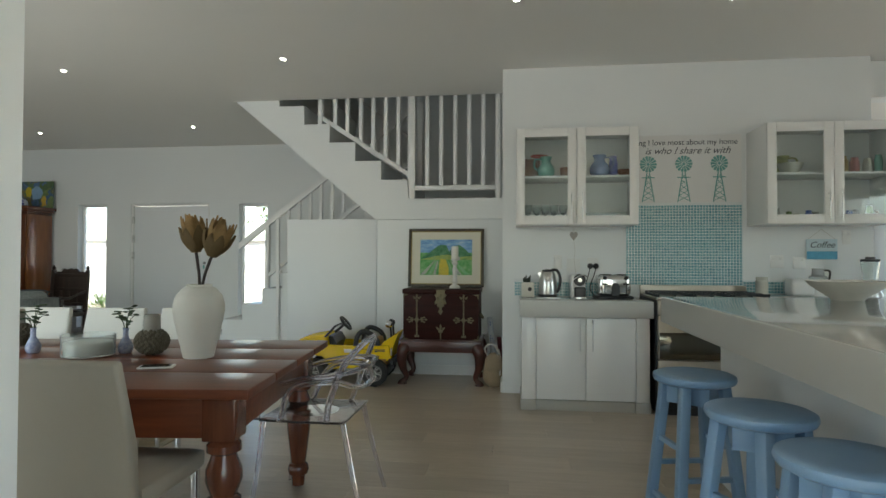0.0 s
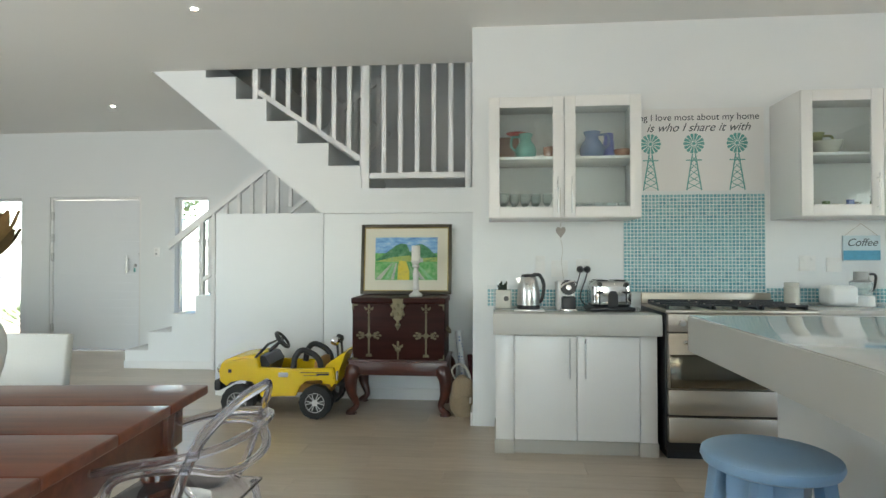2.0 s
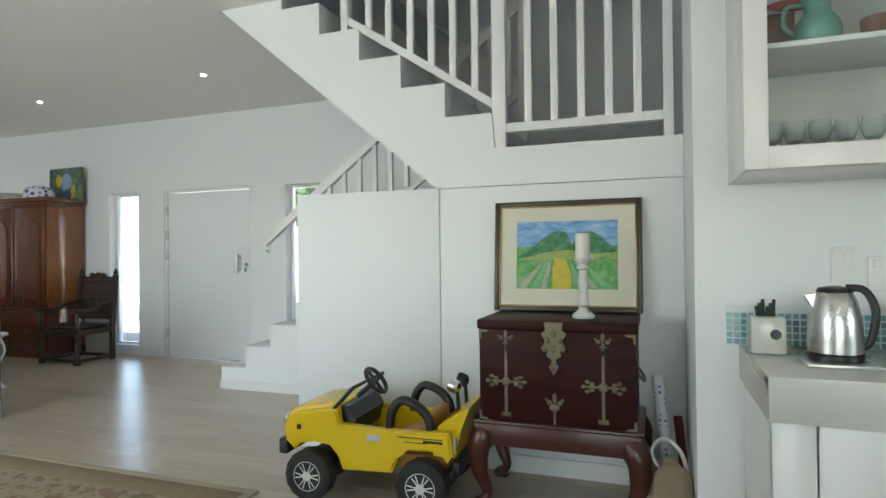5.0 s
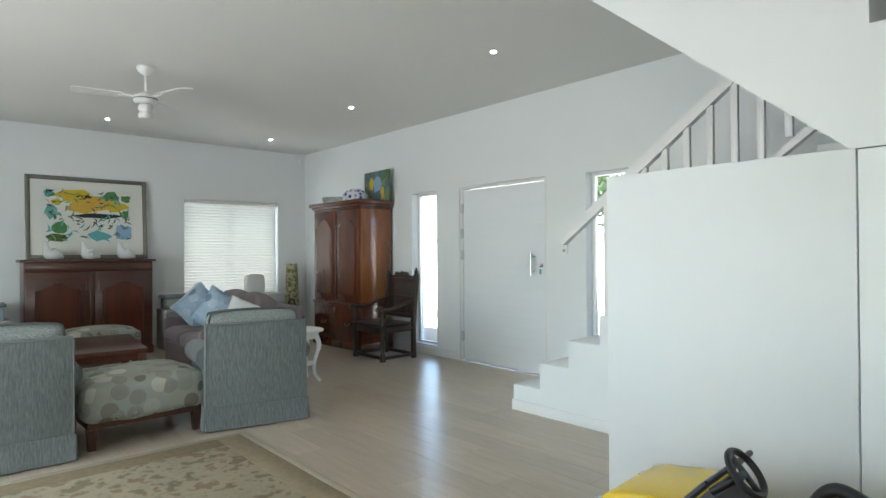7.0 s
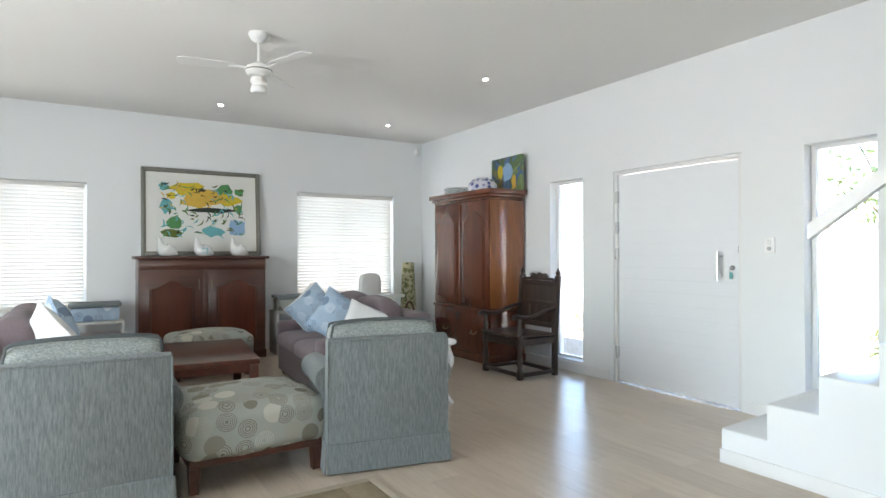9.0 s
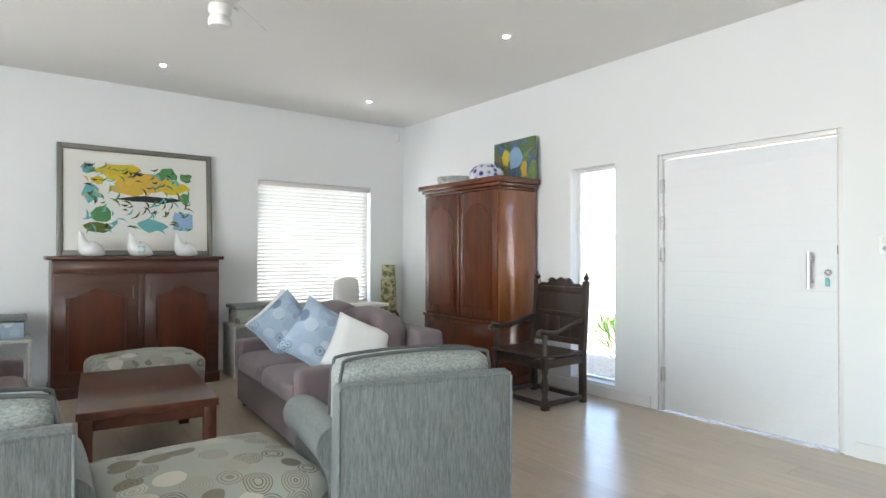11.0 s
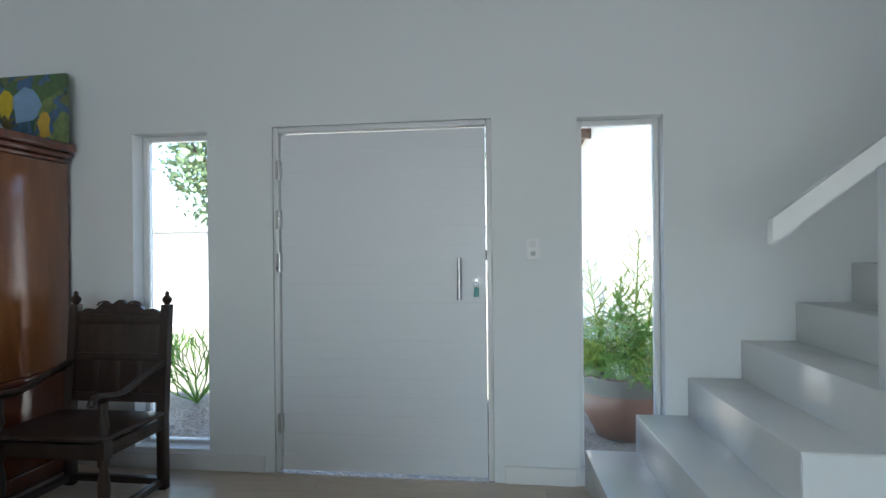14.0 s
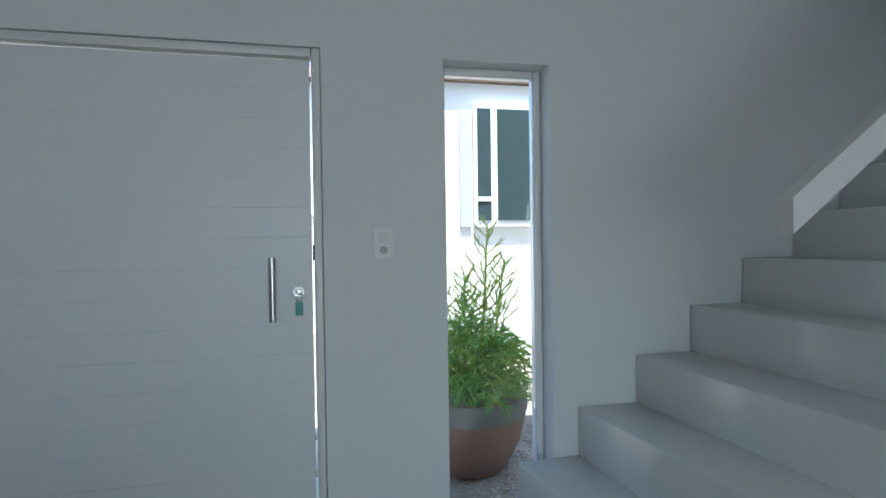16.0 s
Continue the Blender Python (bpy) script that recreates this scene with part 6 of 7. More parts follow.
ct = thing("coffee_table", -6.63, 4.66, -0.02, -6, "square dark reddish wood coffee table", "coffee table")
ct.scale = (0.92, 0.98, 1)
part("top", box(bmn(), -0.67, -0.36, 0.41, 0.67, 0.36, 0.455, 0.006, 3), DARKW, ct)
for a in ((-0.63, -0.34, 0.63, -0.315), (-0.63, 0.315, 0.63, 0.34)):
    part("apron", box(bmn(), a[0], a[1], 0.35, a[2], a[3], 0.409), DARKW, ct, smooth=False)
for a in ((-0.65, -0.31, -0.625, 0.31), (0.625, -0.31, 0.65, 0.31)):
    part("apron", box(bmn(), a[0], a[1], 0.35, a[2], a[3], 0.409), DARKW, ct, smooth=False)
for x in (-1, 1):
    for y in (-1, 1):
        part("leg", box(bmn(), x * 0.625 - 0.035, y * 0.315 - 0.035, 0.02, x * 0.625 + 0.035, y * 0.315 + 0.035, 0.408, 0.005), DARKW, ct)


def sofa(m, label):
    """Faces -y, 2.0 m long about its middle."""
    s = tagged(new("sofa"), label, "sofa", "mauve sofas")
    s.matrix_basis = m
    part("base", box(bmn(), -1.0, 0.02, 0.04, 1.0, 0.90, 0.30, 0.02, 3), MAUVE, s)
    part("backrest", box(bmn(), -1.0, 0.74, 0.301, 1.0, 0.92, 0.74, 0.04, 4), MAUVE, s)
    for x in (-1, 1):
        part("arm", box(bmn(), x * 0.83, 0.0, 0.302, x * 1.01, 0.735, 0.56, 0.04, 4), MAUVE, s)
    for a, b in ((-0.825, -0.005), (0.005, 0.825)):
        part("seat_cushion", pad(bmn(), a, -0.01, 0.302, b, 0.62, 0.46, 0.03, 0.05, 10), MAUVE, s)
        part("back_cushion", pad(bmn(), a, 0.50, 0.44, b, 0.735, 0.83, 0.05, 0.08, 10), MAUVE, s)
    for x in (-0.92, 0.92):
        for y in (0.08, 0.84):
            part("foot", box(bmn(), x - 0.03, y - 0.03, 0, x + 0.03, y + 0.03, 0.039), DARKW, s)
    return s


sofa(pose(-6.66, 5.44, 0, 0, 0, -4), "mauve-brown linen two-seat sofa with scatter cushions").scale = (0.82, 1.14, 1)
sofa(pose(-6.65, 4.05, 0, 0, 0, 180), "mauve-brown linen sofa with blue and white cushions").scale = (0.82, 1.14, 1)


def scatter(x, y, z, rx, ry, rz, mat, size, label, pipe=None):
    c = tagged(new("cushion"), label, "cushion", "scatter cushions")
    c.matrix_basis = pose(x, y, z, rx, ry, rz)
    part("cover", pillow(bmn(), size, size, 0.17), mat, c)
    h = size / 2 * 0.985
    e = [(u * h * (1 - 0.08 * (1 - v * v)), 0, v * h * (1 - 0.08 * (1 - u * u))) for u, v in [(a, -1) for a in np.linspace(-1, 1, 9)] + [(1, a) for a in np.linspace(-1, 1, 9)] + [(a, 1) for a in np.linspace(1, -1, 9)] + [(-1, a) for a in np.linspace(1, -1, 9)]]
    part("piping", tube(bmn(), e, 0.006, 6), pipe or mat, c)


scatter(-7.16, 5.78, 0.69, -18, 42, 40, WHITEC, 0.43, "white cotton scatter cushion on the sofa")
scatter(-7.02, 5.76, 0.69, -20, 45, 48, PRINTB, 0.43, "pale blue roundel-print scatter cushion on the sofa", PRINTB)
scatter(-6.29, 5.72, 0.69, -16, 32, 62, PRINTB, 0.43, "blue roundel-print scatter cushion on the sofa", PRINTB)
scatter(-5.98, 5.86, 0.64, -34, 22, 62, WHITEC, 0.40, "white scatter cushion leaning on the sofa arm")
scatter(-6.05, 3.55, 0.66, -24, 40, 200, WHITEC, 0.46, "white cotton scatter cushion on the sofa")
scatter(-6.32, 3.62, 0.68, -24, 42, 170, PRINTB, 0.46, "pale blue printed scatter cushion on the sofa", PRINTB)
scatter(-6.62, 3.60, 0.67, -24, 40, 175, WHITEC, 0.46, "white textured scatter cushion on the sofa")

sbd = thing("sideboard", -8.93, 4.96, 0, 90, "dark mahogany sideboard with two panelled doors", "sideboard")


def arch_panel(x0, x1, z0, z1, rise, n=14, ogee=False):
    """An upright panel outline with a curved head."""
    w = x1 - x0
    head = []
    for k in range(n + 1):
        t = k / n
        h = math.sin(math.pi * t) if not ogee else (0.5 - 0.5 * math.cos(2 * math.pi * t)) * 0.75 + 0.25 * math.sin(math.pi * t) ** 6
        head.append((x1 - w * t, z1 + rise * h))
    return [(x0, z0), (x1, z0)] + head


def rim_of(pts, d):
    c = (sum(p[0] for p in pts) / len(pts), sum(p[1] for p in pts) / len(pts))
    return [(p[0] + (c[0] - p[0]) * d / abs(c[0] - pts[0][0]), p[1] + (c[1] - p[1]) * d / abs(c[1] - pts[0][1])) for p in pts]


part("carcass", box(bmn(), -0.70, -0.42, 0.06, 0.70, 0, 1.215, 0.004), DARKW, sbd)
part("top", box(bmn(), -0.74, -0.45, 1.216, 0.74, 0.01, 1.25, 0.008, 3), DARKW, sbd)
part("plinth", box(bmn(), -0.71, -0.435, 0.0, 0.71, -0.01, 0.10, 0.006), DARKW, sbd)
part("centre_stile", box(bmn(), -0.025, -0.432, 0.11, 0.025, -0.421, 1.08, 0.003), DARKW, sbd)
part("frieze", box(bmn(), -0.69, -0.435, 1.10, 0.69, -0.421, 1.20, 0.003), DARKW, sbd)
PANELW = wood("sideboard_panel_wood", (0.06, 0.016, 0.009), (0.13, 0.04, 0.02), "z", 9, 0.2, 0.5, 0.1, stretch=6)
for s in (-1, 1):
    a, b = (0.03, 0.685) if s > 0 else (-0.685, -0.03)
    d = part("door", box(bmn(), a, -0.436, 0.11, b, -0.4205, 1.085, 0.003), DARKW, sbd)
    o = arch_panel(a + 0.09, b - 0.09, 0.22, 0.88, 0.09, ogee=True)
    part("moulding", prism(bmn(), o, "y", -0.442, -0.4362), DARKW, d, smooth=False)
    part("panel", prism(bmn(), rim_of(o, 0.025), "y", -0.4475, -0.4425), PANELW, d, smooth=False)
    part("hinge_pin", cyl(bmn(), (s * 0.07, -0.44, 0.86), (s * 0.07, -0.44, 0.98), 0.005), BRASS, d)

# large framed print above it
SILVER = plain("dull_silver_frame", (0.24, 0.235, 0.21), 0.38, 0.6, 0.2, 15, 0.1)
PRINTM = plain("print_mount", (0.74, 0.74, 0.69), 0.85, var=0.03)
big = framed("leopard_print", 1.40, 1.08, pose(-8.98, 5.02, 1.251, -4.5, 0, 90), 0.045, SILVER, BRASS, PRINTM, "large framed print of a leopard among bright leaves", "picture", 0.1)
part("paper", box(bmn(), -0.53, -0.0145, 0.20, 0.53, -0.0122, 0.93), plain("print_paper", (0.72, 0.72, 0.68), 0.9, var=0.04), big, smooth=False)
rng = random.Random(7)


def blob(cx, cz, rx, rz, n=11, wob=0.3):
    return [(cx + rx * math.cos(a) * (1 + rng.uniform(-wob, wob)), cz + rz * math.sin(a) * (1 + rng.uniform(-wob, wob))) for a in [2 * math.pi * k / n for k in range(n)]]


ARTC = {"yellow": (0.68, 0.52, 0.04), "orange": (0.68, 0.44, 0.07), "teal": (0.16, 0.44, 0.46), "sky": (0.30, 0.46, 0.66), "leaf": (0.10, 0.28, 0.10), "olive": (0.12, 0.15, 0.03), "ink": (0.03, 0.04, 0.03)}
ARTM = {k: plain("print_" + k, v, 0.85, var=0.3, scale=20, bump=0) for k, v in ARTC.items()}
lay = [0]


def daub(key, pts):
    lay[0] += 1
    d = 0.0148 + 0.00005 * lay[0]
    part("brush_mark", prism(bmn(), pts, "y", -d - 0.0008, -0.0146), ARTM[key], big, smooth=False)


for key, cx, cz, rx, rz in (("teal", -0.43, 0.62, 0.08, 0.09), ("teal", -0.45, 0.85, 0.06, 0.05), ("sky", 0.40, 0.36, 0.12, 0.11), ("teal", 0.10, 0.30, 0.14, 0.06), ("yellow", -0.16, 0.82, 0.20, 0.09), ("yellow", 0.30, 0.70, 0.15, 0.09), ("yellow", -0.36, 0.74, 0.06, 0.05),
                            ("orange", 0.02, 0.74, 0.26, 0.085), ("orange", -0.10, 0.66, 0.14, 0.06), ("leaf", 0.26, 0.84, 0.09, 0.07), ("leaf", 0.44, 0.82, 0.06, 0.05), ("leaf", -0.33, 0.40, 0.10, 0.07), ("olive", -0.36, 0.28, 0.11, 0.05), ("ink", 0.08, 0.575, 0.27, 0.035), ("leaf", 0.42, 0.60, 0.05, 0.06)):
    daub(key, blob(cx, cz, rx, rz))
for k in range(140):
    u, v = rng.uniform(-0.47, 0.47), rng.uniform(0.25, 0.88)
    a, L, w = rng.uniform(0, 3.14), rng.uniform(0.025, 0.06), rng.uniform(0.007, 0.013)
    d, n = (math.cos(a), math.sin(a)), (-math.sin(a), math.cos(a))
    arc = [(u + d[0] * L * t + n[0] * (0.4 * L * t * t + s * w * (1.05 - abs(t))), v + d[1] * L * t + n[1] * (0.4 * L * t * t + s * w * (1.05 - abs(t)))) for s, ts in ((1, (-1, -0.4, 0.2, 0.8)), (-1, (1, 0.4, -0.2, -0.8))) for t in ts]
    lower = v < 0.55
    daub(rng.choice(("ink", "leaf", "olive", "teal", "leaf")) if lower else rng.choice(("ink", "orange", "leaf", "olive", "teal")), arc)

PORC = plain("white_porcelain", (0.74, 0.75, 0.73), 0.2, var=0.06, coat=0.3)
for k, y in enumerate((4.55, 4.95, 5.36)):
    g = thing("bird_jug", -8.66, y, 1.2505, 95, "white porcelain bird-shaped jug on the sideboard", "jug", "porcelain bird jugs")
    bm = bmn()
    tube(bm, spline([(0.13, 0, 0.02), (0.06, 0, 0.05), (-0.02, 0, 0.075), (-0.05, 0, 0.13), (-0.06, 0, 0.19), (-0.075, 0, 0.225)], 4),
         [0.012, 0.03, 0.045, 0.06, 0.07, 0.078, 0.082, 0.082, 0.076, 0.068, 0.058, 0.048, 0.04, 0.034, 0.03, 0.026, 0.022, 0.02, 0.018, 0.014, 0.006], 18)
    for v in bm.verts:
        v.co.z = max(0.0, v.co.z)
    part("body", bm, PORC, g)
    if k == 1:
        part("painted_mark", box(bmn(), -0.02, -0.078, 0.03, 0.05, -0.062, 0.10, 0.01), plain("teal_glaze", (0.30, 0.52, 0.55), 0.3), g, "pale teal painted mark")

# low whitewashed side shelves with printed boxes either side of the sideboard
WASH = wood("whitewashed_wood", (0.42, 0.41, 0.38), (0.62, 0.61, 0.57), "x", 10, 0.7, 0, 0.1)
for y, cl in ((3.85, PRINTB), (6.08, PRINT)):
    sh = thing("side_shelf", -8.86, y, 0, 90, "low whitewashed open side shelf", "shelf", "side shelves")
    for x in (-0.27, 0.25):
        part("side", box(bmn(), x, -0.36, 0, x + 0.025, 0.02, 0.52, 0.003), WASH, sh)
    for z in (0.10, 0.521):
        part("shelf_board", box(bmn(), -0.27 if z > 0.4 else -0.243, -0.37, z, 0.275 if z > 0.4 else 0.248, 0.03, z + 0.025, 0.003), WASH, sh)
    bx = thing("storage_box", -8.70, y, 0.547, 90, "cloth-covered storage box with a printed lid", "box", "storage boxes")
    part("tray", pad(bmn(), -0.23, -0.15, 0, 0.23, 0.15, 0.15, 0.008, 0.02, 6), cl, bx)
    part("lid", box(bmn(), -0.25, -0.17, 0.156, 0.25, 0.17, 0.195, 0.012, 3), GREY, bx)

hc = thing("high_chair", -8.32, 7.05, 0, 100, "white plastic baby high chair", "high chair")
part("seat_shell", pad(bmn(), -0.16, 0.05, 0.52, 0.16, 0.14, 0.98, 0.03, 0.04, 8), WHITEP, hc)
part("seat", pad(bmn(), -0.17, -0.16, 0.50, 0.17, 0.12, 0.58, 0.01, 0.03, 6), WHITEP, hc)
part("tray", pad(bmn(), -0.20, -0.42, 0.70, 0.20, -0.12, 0.745, 0.0, 0.02, 6), WHITEP, hc)
for s in (-1, 1):
    part("arm", tube(bmn(), spline([(s * 0.17, 0.08, 0.70), (s * 0.20, -0.05, 0.72), (s * 0.17, -0.16, 0.715)]), 0.018, 8), WHITEP, hc)
    for y0, y1 in ((0.10, 0.24), (-0.10, -0.28)):
        part("leg", cyl(bmn(), (s * 0.14, y0, 0.51), (s * 0.24, y1, 0), 0.016, seg=10), WHITEP, hc)

m_, t_, p_ = nodes_of("woven_print")
t_.links.new(ramp(t_, noisy(t_, coords(t_, 1, 1, 1), 22, 3), [(0.42, (0.13, 0.15, 0.06)), (0.5, (0.38, 0.35, 0.20)), (0.6, (0.50, 0.47, 0.32))]), p_.inputs["Base Color"])
p_.inputs["Roughness"].default_value = 0.85
roll = thing("carpet_roll", -8.86, 7.86, 0, 0, "tall rolled olive patterned mat standing in the corner", "carpet roll")
part("roll", lathe(bmn(), [(0.115, 0), (0.115, 0.5), (0.085, 1.14), (0.06, 1.14), (0.06, 1.0)], seg=24), m_, roll)
bsk = thing("basket", -8.06, 7.45, 0, 0, "dark wicker basket with a looped handle", "basket")
part("body", lathe(bmn(), [(0.12, 0), (0.17, 0.2), (0.18, 0.38), (0.165, 0.38), (0.11, 0.02), (0, 0.02)], seg=24), plain("wicker", (0.10, 0.055, 0.03), 0.8, var=0.4, scale=60, bump=0.6, grain=120), bsk)
part("handle", tube(bmn(), [(0.15 * math.cos(a), 0.0, 0.37 + 0.26 * math.sin(a)) for a in np.linspace(0, math.pi, 16)], 0.014, 8), bpy.data.materials["wicker"], bsk)
part("contents", pad(bmn(), -0.12, -0.12, 0.30, 0.12, 0.12, 0.42, 0.02, 0.05, 6), plain("magenta_wool", (0.28, 0.05, 0.12), 0.95), bsk)

# armoire
arm = thing("armoire", -7.17, 7.93, 0, 1, "tall polished mahogany armoire with arched panel doors", "wardrobe")
AW, AD = 0.59, 0.25
part("lower_case", box(bmn(), -AW - 0.01, -AD - 0.01, 0.06, AW + 0.01, AD, 0.60, 0.004), ARMW, arm)
part("plinth", box(bmn(), -AW - 0.03, -AD - 0.03, 0, AW + 0.03, AD, 0.10, 0.010, 3), ARMW, arm)
part("waist_moulding", box(bmn(), -AW - 0.025, -AD - 0.025, 0.601, AW + 0.025, AD, 0.635, 0.010, 3), ARMW, arm)
part("upper_case", box(bmn(), -AW, -AD, 0.636, AW - 0.022, AD, 1.90, 0.003), ARMW, arm)
part("side_panel", box(bmn(), AW - 0.020, -AD + 0.001, 0.637, AW, AD, 1.899, 0.003), ARMS, arm, "honey-brown polished side panel, lighter than the front")
for k, (g, z0, z1) in enumerate(((0.012, 1.901, 1.93), (0.035, 1.931, 1.965), (0.065, 1.966, 2.02))):
    part("cornice", box(bmn(), -AW - g, -AD - g, z0, AW + g, AD, z1, 0.010, 3), ARMW, arm)
part("drawer", box(bmn(), -AW + 0.03, -AD - 0.022, 0.13, AW - 0.03, -AD - 0.0105, 0.56, 0.005), ARMW, arm)
for x in (-0.3, 0.3):
    part("drawer_pull", tube(bmn(), spline([(x - 0.05, -AD - 0.022, 0.36), (x - 0.04, -AD - 0.05, 0.33), (x + 0.04, -AD - 0.05, 0.33), (x + 0.05, -AD - 0.022, 0.36)]), 0.006), BRASS, arm)
for s in (-1, 1):
    a, b = (0.004, AW - 0.015) if s > 0 else (-AW + 0.015, -0.004)
    d = part("door", box(bmn(), a, -AD - 0.020, 0.65, b, -AD - 0.0005, 1.89, 0.004), ARMW, arm)
    o = arch_panel(a + 0.075, b - 0.075, 0.74, 1.64, 0.14)
    part("moulding", prism(bmn(), o, "y", -AD - 0.028, -AD - 0.0203), ARMW, d, smooth=False)
    part("panel", prism(bmn(), rim_of(o, 0.022), "y", -AD - 0.033, -AD - 0.0283), ARMW, d, smooth=False)
part("astragal", cyl(bmn(), (0, -AD - 0.022, 0.66), (0, -AD - 0.022, 1.88), 0.010, seg=10), ARMW, arm)

paintc = thing("abstract_painting", -6.84, 8.14, 2.0205, -2, "unframed abstract canvas in blue, green and yellow", "painting")
m_, t_, p_ = nodes_of("abstract_oil")
vv = coords(t_)
dn = node(t_, "ShaderNodeTexNoise", Scale=3.0, Detail=2.0)
t_.links.new(vv, dn.inputs["Vector"])
vo_ = node(t_, "ShaderNodeTexVoronoi", Scale=7.0)
t_.links.new(dn.outputs["Color"], vo_.inputs["Vector"])
sp_ = t_.nodes.new("ShaderNodeSeparateColor")
t_.links.new(vo_.outputs["Color"], sp_.inputs[0])
t_.links.new(mixed(t_, noisy(t_, vv, 26, 4), ramp(t_, sp_.outputs[0], [(0.0, (0.05, 0.14, 0.05)), (0.3, (0.10, 0.20, 0.48)), (0.5, (0.16, 0.30, 0.60)), (0.65, (0.42, 0.48, 0.14)), (0.8, (0.10, 0.24, 0.08)), (1.0, (0.50, 0.32, 0.08))]), (0.05, 0.08, 0.06)), p_.inputs["Base Color"])
p_.inputs["Roughness"].default_value = 0.5
part("canvas", box(bmn(), -0.31, -0.015, 0, 0.31, 0.015, 0.43, 0.004), m_, paintc, smooth=True)
for nm, pts, key in (("blue_form", blob(0.03, 0.24, 0.10, 0.11), "sky"), ("yellow_ring", blob(-0.12, 0.25, 0.06, 0.08), "yellow"), ("orange_wing", blob(0.16, 0.10, 0.045, 0.09), "orange")):
    part(nm, prism(bmn(), pts, "y", -0.0165, -0.0148), ARTM[key], paintc, smooth=False)
PLATE, t_, p_ = nodes_of("blue_white_china")
vo_ = node(t_, "ShaderNodeTexVoronoi", Scale=16.0)
t_.links.new(coords(t_), vo_.inputs["Vector"])
t_.links.new(ramp(t_, vo_.outputs["Distance"], [(0.0, (0.03, 0.04, 0.16)), (0.30, (0.06, 0.08, 0.26)), (0.42, (0.52, 0.54, 0.68)), (0.6, (0.70, 0.70, 0.74))]), p_.inputs["Base Color"])
p_.inputs["Roughness"].default_value = 0.2
solid("china_bowl", lathe(bmn(), [(0.07, 0), (0.075, 0.012), (0.13, 0.03), (0.172, 0.08), (0.19, 0.17), (0.185, 0.17), (0.165, 0.085), (0.12, 0.042), (0.06, 0.025), (0, 0.022)], seg=32), PLATE, pose(-6.96, 7.86, 2.192, 180, 0, 0), "blue and white china bowl turned over on the armoire", "bowl")
solid("glass_dish", lathe(bmn(), [(0.16, 0), (0.20, 0.02), (0.22, 0.085), (0.215, 0.085), (0.15, 0.008), (0, 0.007)], seg=32), CLEAR, pose(-7.48, 7.88, 2.021), "shallow clear glass dish on the armoire", "dish")

# carved oak armchair
oak = thing("carved_armchair", -6.075, 7.71, 0, 0, "antique carved blackened-oak armchair with a panelled back", "armchair")
oak.scale = (1, 1, 0.92)
for x in (-0.29, 0.29):
    bm = bmn()
    box(bm, x - 0.025, 0.20, 0, x + 0.025, 0.25, 0.48, 0.004)
    prism(bm, [(0.20, 0.47), (0.25, 0.47), (0.30, 1.13), (0.255, 1.13)], "x", x - 0.025, x + 0.025)
    part("back_post", bm, OAK, oak)
    bm = bmn()
    lathe(bm, [(0.012, 0), (0.026, 0.02), (0.028, 0.04), (0.012, 0.06), (0.014, 0.075), (0.0, 0.09)], x, 0.278, 12)
    part("finial", bm, OAK, oak, at=pose(0, 0, 1.128))
    bm = bmn()
    box(bm, x - 0.028, -0.27, 0, x + 0.028, -0.215, 0.075, 0.004)
    lathe(bm, [(0.026, 0.0755), (0.030, 0.10), (0.020, 0.12), (0.030, 0.17), (0.030, 0.23), (0.018, 0.31), (0.028, 0.33), (0.028, 0.36)], x, -0.243, 16)
    box(bm, x - 0.028, -0.27, 0.361, x + 0.028, -0.215, 0.46, 0.004)
    lathe(bm, [(0.026, 0.4605), (0.018, 0.48), (0.028, 0.54), (0.018, 0.60), (0.024, 0.64), (0.022, 0.665)], x, -0.243, 16)
    part("front_leg", bm, OAK, oak)
    part("arm", tube(bmn(), spline([(x, 0.235, 0.77), (x, 0.08, 0.735), (x, -0.10, 0.68), (x, -0.22, 0.685), (x, -0.30, 0.70), (x, -0.325, 0.665)]), 0.026, 8, 0.75), OAK, oak)
    part("side_stretcher", box(bmn(), x - 0.018, -0.214, 0.03, x + 0.018, 0.199, 0.07, 0.003), OAK, oak)
    part("side_rail", box(bmn(), x - 0.016, -0.214, 0.37, x + 0.016, 0.199, 0.44, 0.003), OAK, oak)
for y in (-0.243, 0.225):
    part("stretcher", box(bmn(), -0.261, y - 0.018, 0.03, 0.261, y + 0.018, 0.07, 0.003), OAK, oak)
    part("seat_rail", box(bmn(), -0.261, y - 0.018, 0.36, 0.261, y + 0.018, 0.44, 0.003), OAK, oak)
part("seat", box(bmn(), -0.32, -0.29, 0.462, 0.32, 0.196, 0.485, 0.006), OAK, oak)
tilt = pose(0, 0.225, 0.47, -4.5, 0, 0)
part("back_panel", box(bmn(), -0.264, -0.006, 0.08, 0.264, 0.01, 0.56, 0.003), OAK, oak, at=tilt)
for z0, z1 in ((0.06, 0.115), (0.31, 0.36), (0.54, 0.60)):
    part("back_rail", box(bmn(), -0.264, -0.018, z0, 0.264, 0.018, z1, 0.004), OAK, oak, at=tilt)
for x in (-0.13, 0.0, 0.13):
    part("muntin", box(bmn(), x - 0.02, -0.014, 0.116, x + 0.02, 0.014, 0.309, 0.003), OAK, oak, at=tilt)
crest = [(-0.264, 0.601)]
for k in range(41):
    u = -1 + k / 20
    crest.append((0.264 * u, 0.625 + 0.055 * max(0, math.cos(u * 2.1)) + 0.012 * math.cos(u * 16)))
crest.append((0.264, 0.601))
part("crest_rail", prism(bmn(), crest, "y", -0.012, 0.014), OAK, oak, at=tilt)
